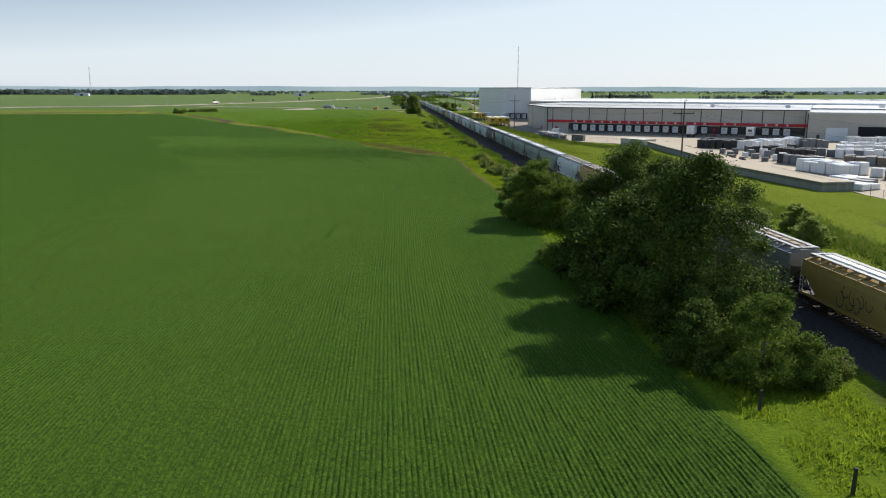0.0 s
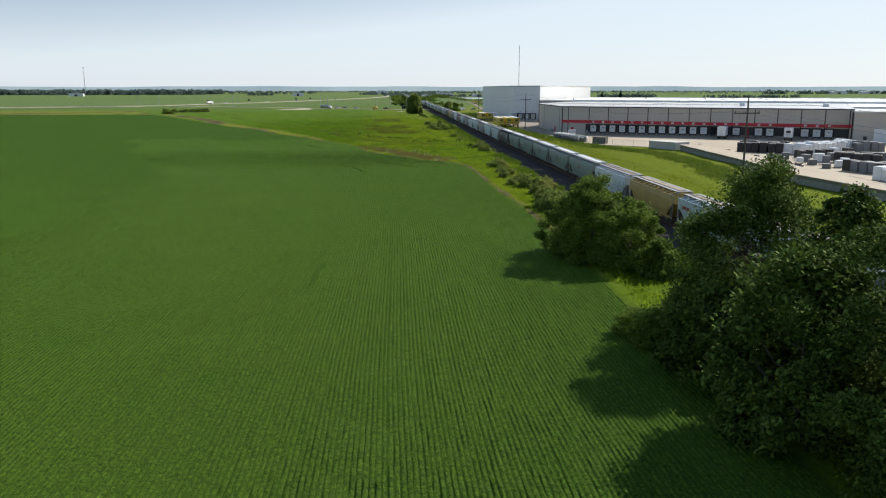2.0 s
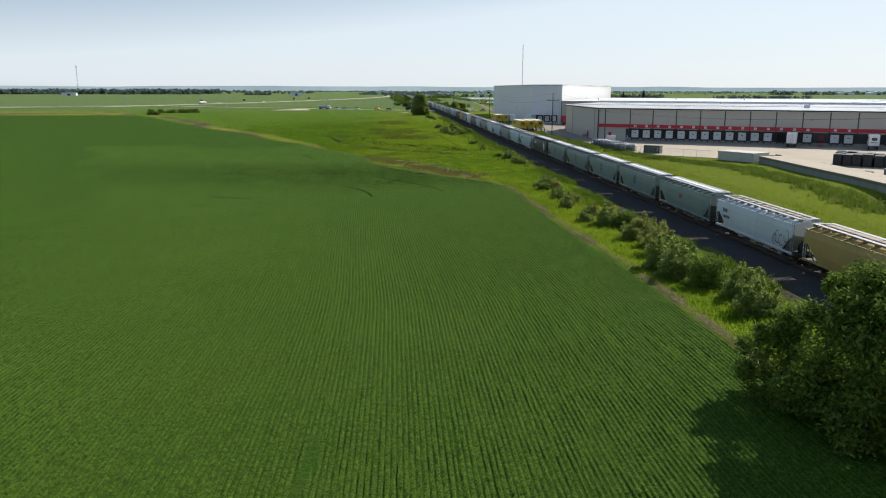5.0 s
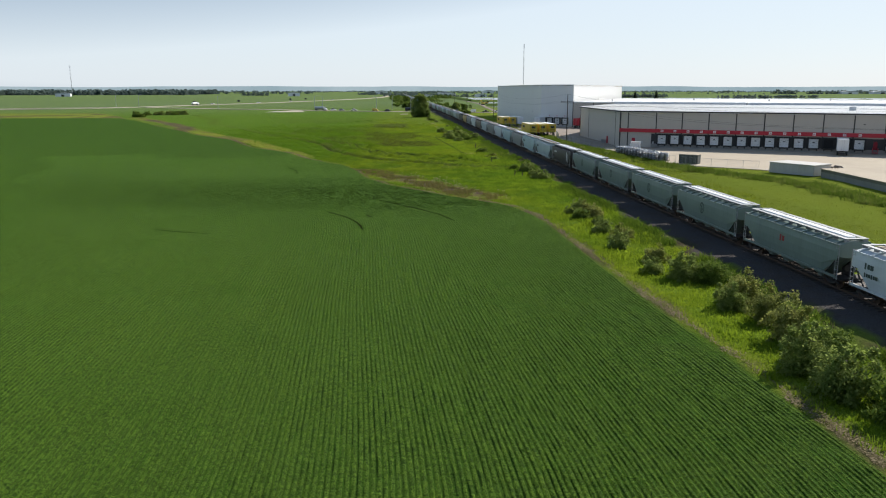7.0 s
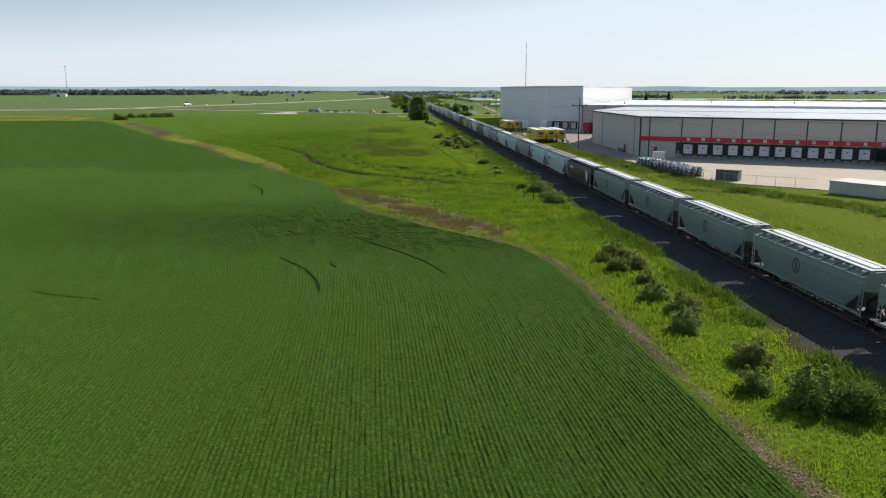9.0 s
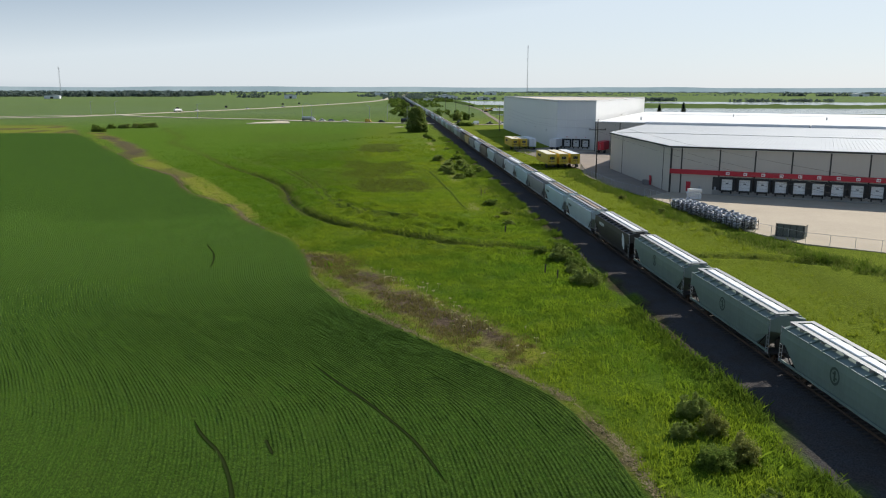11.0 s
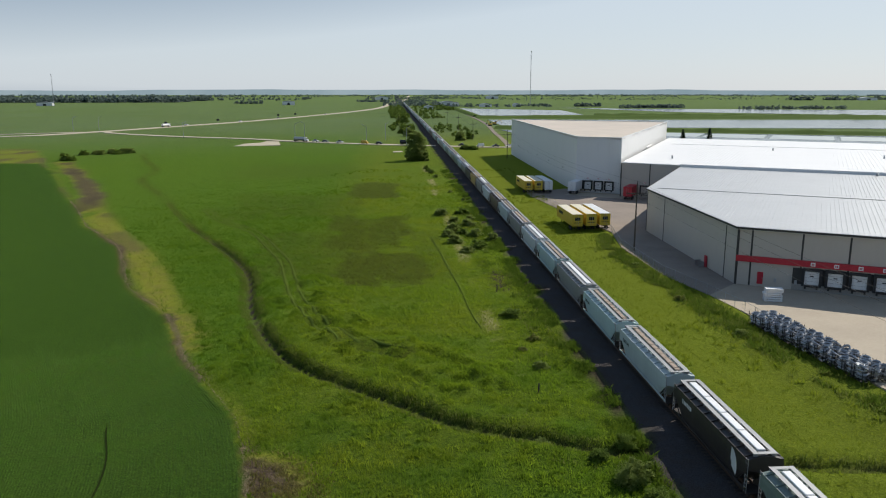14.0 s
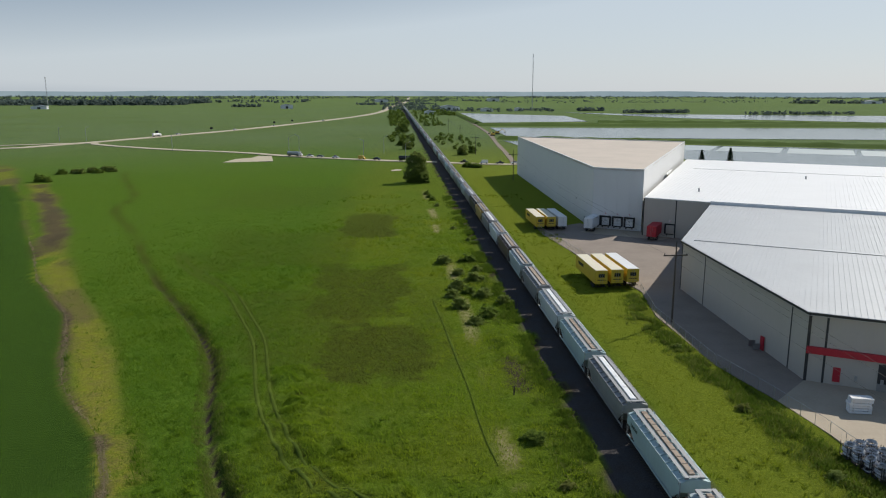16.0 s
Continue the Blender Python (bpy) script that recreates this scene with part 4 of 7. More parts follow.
    keep = on_meadow(x, y) & (far_from(x, y, MUD_A) > 4.0 + 2 * vnoise(x, y, 4, 74)) & (rng.random(n) < smooth(100, 50, y + 18 * (vnoise(x, y, 8, 73) - 0.5))) & (x > edge_x(y) + 1.4) & (vnoise(x, y, 3, 68) > 0.25)
    x, y = x[keep], y[keep]
    blades(x, y, rng.uniform(0.16, 0.42, len(x)) * (0.4 + 1.2 * vnoise(x, y, 3, 69)), np.full(len(x), 0.034), BLADE, "verge_grass", "long lime-green grass between field and railway", 4, 0.3, 0.38)
    # darker weeds hugging the ballast
    n = 9000
    y = rng.uniform(-175, 330, n)
    x = TRACK_X - 5.5 - np.abs(rng.normal(0, 1.3, n)) - 1.2 * vnoise(y * 0, y, 5, 70)
    keep = (vnoise(x, y, 3.5, 71) > 0.38) & (far_from(x, y, DITCH) > 0.8)
    x, y = x[keep], y[keep]
    blades(x, y, rng.uniform(0.3, 0.8, len(x)), np.full(len(x), 0.036), RANK, "ballast_weeds", "dark green weeds at the edge of the ballast", 9, 0.25, 0.4, "weeds")
    # dry weed stalks on the muddy strip and by the old fence line
    n = 3000
    pts = np.array(MUD_A)
    seg, t = rng.integers(0, len(pts) - 1, n), rng.random(n)
    x = pts[seg, 0] * (1 - t) + pts[seg + 1, 0] * t + rng.normal(0, 2.2, n)
    y = pts[seg, 1] * (1 - t) + pts[seg + 1, 1] * t + rng.normal(0, 2.0, n)
    keep = (x > edge_x(y) + 0.6) & (vnoise(x, y, 3, 35) * 0.6 + vnoise(x, y, 1.1, 75) * 0.4 > 0.45)
    x, y = x[keep], y[keep]
    blades(x, y, rng.uniform(0.15, 0.42, len(x)), np.full(len(x), 0.035), STRAW, "dry_weeds", "straw-coloured dry weeds on bare soil", 6, 0.2, 0.4, "weeds")


FLOWER = surface("cream_flower_heads", (0.42, 0.37, 0.22, 1), (0.26, 0.23, 0.12, 1), 1.0)
FLOWER.node_tree.nodes["Principled BSDF"].inputs["Specular IOR Level"].default_value = 0.0


def flower_heads():
    """Flat white flower heads on thin stalks, on the weedy strip."""
    r = random.Random(91)
    b = Build()
    for k in range(60):
        y = r.gauss(45, 8)
        x = float(np.interp(y, [30, 37, 49, 65], [-22, -25.6, -30.5, -38])) + r.gauss(0, 1.3)
        if x < float(edge_x(y)) + 1.5:
            continue
        z = float(ground_z(x, y))
        h = r.uniform(0.35, 0.7)
        b.tube((x, y, z), (x, y, z + h), 0.015, n=3)
        for q in range(r.randint(3, 6)):
            px, py, s = x + r.uniform(-0.2, 0.2), y + r.uniform(-0.2, 0.2), r.uniform(0.035, 0.07)
            b.tube((px, py, z + h - 0.02), (px, py, z + h + 0.05), s * 0.6, s, 6)
    tagged(single("flower_heads", b, FLOWER, "cream-white flower heads among dry weeds", "flowers"), kind="stuff")


flower_heads()


def field_margin():
    """Pale stubble and clods lying on the narrow bare strip between the crop and the grass."""
    stubble = leafy("pale_stubble", (0.070, 0.058, 0.030, 1), (0.360, 0.295, 0.180, 1), 0.1, 0.9)
    n = 60000
    y = rng.uniform(-80, 250, n)
    grow = vnoise(y * 0, y, 7, 92) * 0.6 + vnoise(y * 0, y, 1.6, 93) * 0.4
    wide = 0.08 + 0.22 * smooth(0.34, 0.62, grow)
    x = edge_x(y) + 0.75 + 0.5 * (vnoise(y * 0, y, 2.4, 95) - 0.5) + rng.normal(0, 1, n) * wide
    keep = (x > edge_x(y) + 0.12) & (rng.random(n) < 0.10 + 0.9 * smooth(0.36, 0.62, grow))
    x, y = x[keep], y[keep]
    me = leaf_cloud(x, y, ground_z(x, y) + rng.uniform(0.02, 0.10, len(x)), np.full(len(x), 0.055), stubble, "field_margin", 0.0, 0.3)
    tagged(new("field_margin", me), "pale straw stubble on the bare edge of the field", "stubble", kind="stuff")


field_margin()


def grass_rut(name, line, shift, width, label, lo, hi):
    """A narrow sunken strip of crushed grass along a line, its shade in the colour."""
    path = np.array(line)
    along_s = np.concatenate([[0], np.cumsum(np.hypot(*np.diff(path, axis=0).T))])
    s = np.linspace(0, along_s[-1], int(along_s[-1] / 0.7) + 3)
    x, y = np.interp(s, along_s, path[:, 0]), np.interp(s, along_s, path[:, 1])
    tx, ty = np.gradient(x), np.gradient(y)
    size = np.hypot(tx, ty)
    x, y = x - ty / size * shift, y + tx / size * shift
    w = width * (0.75 + 0.5 * vnoise(x, y, 2.2, 98)) * smooth(0, 0.06, s / s[-1]) * smooth(1.0, 0.94, s / s[-1]) * (0.35 + 0.65 * smooth(lo, hi, vnoise(x, y, 9, 99))) + 0.02
    rings = []
    for o, lift in ((-0.5, 0.02), (-0.3, 0.10), (0.3, 0.10), (0.5, 0.02)):
        px, py = x - ty / size * w * o, y + tx / size * w * o
        rings.append(np.stack([px, py, ground_z(px, py) + lift], 1))
    i = (4 * np.arange(len(s) - 1)[:, None] + np.arange(3)[None]).ravel()
    tagged(new(name, arrays(name, np.stack(rings, 1).reshape(-1, 3), np.stack([i, i + 1, i + 5, i + 4], 1), CRUSHED, flat=False)), label, "rut", kind="structure")


# crushed grass; the shade down in tracks and drain is put into its colour
CRUSHED = surface("crushed_shaded_grass", (0.078, 0.112, 0.018, 1), (0.042, 0.058, 0.012, 1), 0.95, big=0.8, fine=6, amount=0.9, bump=0.4)
CRUSHED.node_tree.nodes["Principled BSDF"].inputs["Specular IOR Level"].default_value = 0.0
_track = [p for p in WHEELS if p[1] < 185]
for _side in (-0.95, 0.95):
    grass_rut("wheel_track", _track, _side, 0.5, "dark wheel track pressed into the meadow grass", -1.0, -0.5)
grass_rut("drain", DRAIN, 0, 0.36, "narrow dark drain hidden in the meadow grass", 0.3, 0.6)


def east_weeds():
    n = 10000
    y = rng.uniform(-130, 178, n)
    mid = np.interp(y, [-130, -60, 0, 40, 65, 90, 137, 163, 180], [14, 22, 31, 33, 24, 18.6, 15.8, 15.4, 18.4])
    x = mid + rng.normal(0, 1.5, n) + 2.5 * (vnoise(y * 0, y, 14, 38) - 0.5)
    keep = (vnoise(x, y, 3, 37) > 0.25) & (x < np.interp(y, [-130, 60, 80, 95, 124, 137, 163, 180], [38, 36, 23.5, 22, 19.6, 17.4, 17, 19.5]))
    x, y = x[keep], y[keep]
    half = rng.random(len(x)) < 0.5
    blades(x[half], y[half], rng.uniform(0.35, 0.95, half.sum()), np.full(half.sum(), 0.04), RANK, "tall_weeds", "tall olive weeds along the yard fence", 9, 0.3, 0.35, "weeds")
    blades(x[~half], y[~half], rng.uniform(0.3, 0.8, (~half).sum()), np.full((~half).sum(), 0.05), REED, "tall_grass", "tall rank green grass along the yard fence", 9, 0.3, 0.4)
    # more meadow grass beyond the tracks
    n = 9000
    x, y = rng.uniform(4.5, 34, n), rng.uniform(-140, 200, n)
    keep = (x < np.interp(y, [-140, 55, 75, 95, 124, 137, 163, 200], [36, 36, 24, 22, 19.6, 17.6, 17.2, 17])) & (far_from(x, y, DITCH) > 0.8)
    x, y = x[keep], y[keep]
    blades(x, y, rng.uniform(0.08, 0.22, len(x)), np.full(len(x), 0.034), BLADE, "mown_grass", "short bright green grass beside the yard", 5, 0.35, 0.8)


east_weeds()
STRAW = leafy("straw", (0.110, 0.105, 0.024, 1), (0.270, 0.225, 0.085, 1), 0.3)
meadow()

# ---- railway ----
def railway():
    b = Build()
    ties = thing("railway_track", "steel railway track on dark ballast", "railway", kind="structure")
    for side in (-0.7175, 0.7175):
        r = Build()
        x = side
        prof = [(-0.07, 0.0), (0.07, 0.0), (0.02, 0.03), (0.02, 0.13), (0.037, 0.14), (0.037, 0.17), (-0.037, 0.17), (-0.037, 0.14), (-0.02, 0.13), (-0.02, 0.03)]
        r.loft([[(float(track_x(y)) + x + p, y, RAIL_Z - 0.17 + q) for p, q in prof] for y in (-260, 0, 20, 35, 50, 65, 80, 95, 110, 300, 2400)])
        part("rail", r, RUST, ties)
    first = Build().box(0, 0, 0, 2.6, 0.23, 0.18, bevel=0.015).mesh("tie", TIE)
    y = -150.0
    for k in range(290):
        t = part("tie", first, TIE, ties)
        t.matrix_basis = pose(float(track_x(y + k * 0.62)) + 0.03 * math.sin(k * 7.7), y + k * 0.62, RAIL_Z - 0.24)
    far = Build()
    for k in range(400):
        far.box(float(track_x(31 + k * 0.62)), 31 + k * 0.62, RAIL_Z - 0.24, 2.6, 0.23, 0.18)
    tagged(part("far_ties", far, TIE, ties), kind="stuff")


railway()


def car_paint(name, colour, worn, rough=0.5):
    return surface(name, colour, worn, rough, 0.0, big=0.45, fine=5, amount=0.7, streak=True, vary=0.35)


PAINT = {
    "sage": car_paint("sage_grey_car_paint", (0.190, 0.245, 0.212, 1), (0.130, 0.162, 0.142, 1)),
    "pale": car_paint("pale_blue_car_paint", (0.450, 0.525, 0.520, 1), (0.330, 0.370, 0.370, 1)),
    "white": car_paint("off_white_car_paint", (0.600, 0.640, 0.650, 1), (0.420, 0.440, 0.430, 1)),
    "aqua": car_paint("pale_aqua_car_paint", (0.430, 0.560, 0.560, 1), (0.320, 0.390, 0.380, 1)),
    "grey": car_paint("mid_grey_car_paint", (0.260, 0.265, 0.260, 1), (0.190, 0.180, 0.170, 1)),
    "tan": car_paint("tan_yellow_car_paint", (0.470, 0.318, 0.085, 1), (0.275, 0.175, 0.062, 1)),
    "black": car_paint("black_car_paint", (0.022, 0.020, 0.019, 1), (0.060, 0.045, 0.036, 1)),
    "brown": car_paint("brown_car_paint", (0.120, 0.075, 0.055, 1), (0.080, 0.060, 0.050, 1)),
}
HATCH_WHITE = surface("white_hatch_cover", (0.800, 0.800, 0.790, 1), (0.620, 0.610, 0.590, 1), 0.5, amount=0.4)
HATCH_TAN = surface("rust_stained_hatch_cover", (0.360, 0.280, 0.210, 1), (0.230, 0.165, 0.120, 1), 0.8, amount=0.8)
GRATE = surface("galvanised_roof_walk", (0.330, 0.335, 0.340, 1), (0.220, 0.215, 0.210, 1), 0.6, 0.4, amount=0.6)
LOGO_DARK = surface("dark_green_emblem", (0.050, 0.075, 0.062, 1), None, 0.6)
LOGO_RED = surface("dark_red_lettering", (0.330, 0.020, 0.025, 1), None, 0.6)
LOGO_BLUE = surface("navy_lettering", (0.035, 0.050, 0.150, 1), None, 0.6)
LOGO_WHITE = surface("white_emblem", (0.66, 0.66, 0.65, 1), None, 0.6)
SPRAY = surface("black_spray_paint", (0.028, 0.030, 0.034, 1), None, 0.6)
SPRAY_GREEN = surface("olive_spray_paint", (0.200, 0.220, 0.100, 1), None, 0.6)
CAR_MESH = {}
HALF = 8.1                                 # half a body's length
PITCH = 18.2                               # cars follow one another this far apart


def section(y, low, narrow=1.0):
    """The outline of a hopper car's body across the track at y: low is its underside."""
    pts = [(0.62 * narrow, low), (1.36, max(1.10, low + 0.12)), (1.50, max(1.9, low + 0.3)), (1.55, 2.6), (1.55, 3.3), (1.49, 3.78), (1.40, 3.90), (0.62, 4.14), (0.0, 4.20)]
    return [(-x, y, z) for x, z in pts[:-1]][::1] + [(pts[-1][0], y, pts[-1][1])] + [(x, y, z) for x, z in pts[:-1]][::-1]


def shared(key, make, *mats):
    if key not in CAR_MESH:
        CAR_MESH[key] = make().mesh(key.split("/")[0], *mats)
    return CAR_MESH[key]


def body_mesh():
    return Build().loft([section(-HALF, 2.75), section(-HALF + 0.25, 2.55), section(-5.9, 0.95), section(0, 0.9), section(5.9, 0.95), section(HALF - 0.25, 2.55), section(HALF, 2.75)])


def truck_frame_mesh():
    b = Build()
    for s in (-1.0, 1.0):
        b.loft([[(s * 1.02 + o, y, z + h) for o, h in ((-0.07, -0.09), (0.07, -0.09), (0.07, 0.09), (-0.07, 0.09))] for y, z in ((-1.2, 0.5), (-0.75, 0.58), (-0.3, 0.42), (0.3, 0.42), (0.75, 0.58), (1.2, 0.5))])
    return b.box(0, 0, 0.55, 2.0, 0.4, 0.3)


def wheel_mesh():
    b = Build()
    n = 14
    prof = [(-0.07, 0.10), (-0.07, 0.45), (0.06, 0.46), (0.09, 0.49), (0.09, 0.40), (0.03, 0.36), (0.03, 0.14)]
    rings = []
    for k in range(n + 1):
        t = 2 * math.pi * k / n
        rings.append([(x, r * math.cos(t), r * math.sin(t)) for x, r in prof])
    return b.loft(rings, caps=False)


def chute_mesh():
    return Build().loft([[(-1.1, -1.05, 1.02), (1.1, -1.05, 1.02), (1.1, 1.05, 1.02), (-1.1, 1.05, 1.02)], [(-0.55, -0.35, 0.42), (0.55, -0.35, 0.42), (0.55, 0.35, 0.42), (-0.55, 0.35, 0.42)], [(-0.55, -0.35, 0.28), (0.55, -0.35, 0.28), (0.55, 0.35, 0.28), (-0.55, 0.35, 0.28)]])


def ladder_mesh():
    b = Build()
    for s in (-0.2, 0.2):
        b.tube((s, 0, 0.9), (s, 0, 4.05), 0.03, n=5)
    for k in range(9):
        b.tube((-0.2, 0, 1.0 + k * 0.37), (0.2, 0, 1.0 + k * 0.37), 0.022, n=5)
    return b


def hatch_mesh():
    return Build().box(0, 0, 4.36, 0.72, 3.55, 0.20, bevel=0.05)


def long_hatch_mesh():
    b = Build().box(0, 0, 4.33, 0.60, 14.6, 0.18, bevel=0.05)
    for k in range(10):
        b.box(0, -6.75 + k * 1.5, 4.44, 0.68, 0.07, 0.06)
    return b


def walk_mesh():
    b = Build()
    for s in (-0.78, 0.78):
        b.box(s, 0, 4.40, 0.42, 16.1, 0.05)
        for k in range(12):
            b.box(s, -7.9 + k * 1.436, 4.25, 0.42, 0.06, 0.26)
    return b.box(0, -7.85, 4.40, 1.1, 0.4, 0.05).box(0, 7.85, 4.40, 1.1, 0.4, 0.05)


def rib_mesh():
    prof = [(-1.46, 3.98), (-0.6, 4.22), (0.6, 4.22), (1.46, 3.98)]
    return Build().loft([[(x, -0.07, z - 0.1), (x, 0.07, z - 0.1), (x, 0.07, z + 0.045), (x, -0.07, z + 0.045)] for x, z in prof])


def sill_mesh():
    b = Build()
    for s in (-1.48, 1.48):
        b.box(s, 0, 1.12, 0.09, 2 * HALF, 0.2)
        b.box(s * 0.985, 0, 3.86, 0.13, 2 * HALF, 0.14)
    return b


def end_mesh():
    """The open end: platform, posts, slope sheet supports and coupler."""
    b = Build().box(0, HALF - 0.35, 0.98, 2.9, 1.5, 0.14).box(0, HALF + 0.45, 0.85, 0.3, 1.4, 0.3)
    for s in (-1.44, 1.44):
        b.tube((s, HALF - 0.05, 1.0), (s, HALF - 0.05, 3.9), 0.05, n=6)
        b.tube((s, HALF - 1.75, 1.05), (s, HALF - 0.3, 2.6), 0.05, n=6)
    b.box(0, HALF - 0.9, 1.75, 0.35, 1.0, 1.5).tube((-0.8, HALF - 0.2, 1.5), (0.8, HALF - 0.2, 1.5), 0.04, n=6)
    return b.tube((0.6, HALF + 0.02, 1.9), (0.6, HALF + 0.05, 1.9), 0.28, n=12)


def ring_emblem(y, r=0.46, x=-1.562):
    b = Build()
    n = 20
    for k in range(n):
        t0, t1 = 2 * math.pi * k / n, 2 * math.pi * (k + 1) / n
        b.add([(x, y + a * math.cos(t), 2.72 + a * 1.15 * math.sin(t)) for t, a in ((t0, r), (t1, r), (t1, r * 0.72), (t0, r * 0.72))], [(0, 1, 2, 3)])
    b.box(x, y, 2.72, 0.006, r * 0.34, r * 1.35).box(x, y + 0.12, 2.88, 0.006, 0.3, 0.14).box(x, y - 0.12, 2.58, 0.006, 0.3, 0.14)
    return b


def letter_bars(y, z, count, high, x=-1.562):
    """Plain bars in place of lettering."""
    b = Build()
    for k in range(count):
        w = high * (0.42 + 0.18 * ((k * 7) % 3))
        b.box(x, y - k * high * 0.78, z, 0.006, w, high * (1.0 if k % 3 == 0 else 0.78))
    return b


def swirls(y0, length, seed, x=-1.565):
    """Loops of spray paint on a car's side."""
    b = Build()
    r = random.Random(seed)
    y = y0
    while y < y0 + length:
        c, rad = (y + r.uniform(0.2, 0.5), 2.35 + r.uniform(-0.4, 0.5)), r.uniform(0.35, 0.75)
        a0, span = r.uniform(0, 6.28), r.uniform(3.2, 5.6)
        n = 14
        for k in range(n):
            q = []
            for t, o in ((k, -0.045), (k + 1, -0.045), (k + 1, 0.045), (k, 0.045)):
                ang = a0 + span * t / n
                rr = rad * (1 - 0.3 * t / n) + o
                q.append((x, c[0] + rr * math.cos(ang) * 0.75, c[1] + rr * math.sin(ang)))
            b.add(q, [(0, 1, 2, 3)])
        y += r.uniform(0.35, 0.8)
    return b


def hopper_car(y, paint, hatch, label, near=True, marks=()):
    car = thing("hopper_car", label, "rail car", (float(track_x(y)), y, RAIL_Z), group="cars of the freight train")
    car.scale = (1, 1, 0.94)
    mat = PAINT[paint]
    part("body", shared("body/" + paint, body_mesh, mat), mat, car)
    part("roof_walk", shared("roof_walk", walk_mesh, GRATE), GRATE, car)
    hm = HATCH_WHITE if hatch == "white" else HATCH_TAN
    if near:
        if hatch in ("white", "tan"):
            for k in range(4):
                part("hatch", shared("hatch/" + hatch, hatch_mesh, hm), hm, car).matrix_basis = pose(0, -5.52 + k * 3.68, 0)
        else:
            part("hatch", shared("long_hatch", long_hatch_mesh, HATCH_TAN), HATCH_TAN, car)
        for k in range(10):
            part("roof_rib", shared("roof_rib/" + paint, rib_mesh, mat), mat, car).matrix_basis = pose(0, -7.5 + k * 1.667, 0)
        part("side_sill", shared("side_sill/" + paint, sill_mesh, mat), mat, car)
        for turn in (0, 180):
            part("end_platform", shared("end_platform", end_mesh, DARK_STEEL), DARK_STEEL, car).matrix_basis = pose(0, 0, 0, 0, 0, turn)
        for k in (-4.3, -1.43, 1.43, 4.3):
            part("hopper_chute", shared("hopper_chute/" + paint, chute_mesh, mat), mat, car).matrix_basis = pose(0, k, 0)
        for sx, sy in ((-1.5, -8.03), (1.5, 8.03), (-1.5, 8.03)):
            part("ladder", shared("ladder", ladder_mesh, GRATE), GRATE, car).matrix_basis = pose(sx, sy, 0, 0, 0, 90)
    else:
        part("hatch", shared("long_hatch/" + hatch, long_hatch_mesh, hm), hm, car)
        part("hopper_chute", shared("hopper_chute/" + paint, chute_mesh, mat), mat, car)
    for ty in (-6.7, 6.7):
        truck = part("truck", shared("truck", truck_frame_mesh, DARK_STEEL), DARK_STEEL, car)
        truck.matrix_basis = pose(0, ty, 0)
        for wx, wy, turn in ((-0.74, -0.9, 180), (0.74, -0.9, 0), (-0.74, 0.9, 180), (0.74, 0.9, 0)):
            part("wheel", shared("wheel", wheel_mesh, RUST), RUST, truck).matrix_basis = pose(wx, wy, 0.49, 0, 0, turn)
    for name, build, m in marks:
        tagged(part(name, build, m, car), kind="stuff" if name.startswith("graffiti") else "")
    return car


def white_arc():
    b = Build()
    for k in range(12):
        q = []
        for t, r in ((k, 1.55), (k + 1, 1.55), (k + 1, 0.35), (k, 0.35)):
            a = math.pi * (0.5 + 0.62 * (t / 12)) + 0.1
            q.append((-1.563, -5.2 + r * math.cos(a) * 0.8, 2.2 + r * math.sin(a) * 1.0))
        b.add(q, [(0, 1, 2, 3)])
    return b


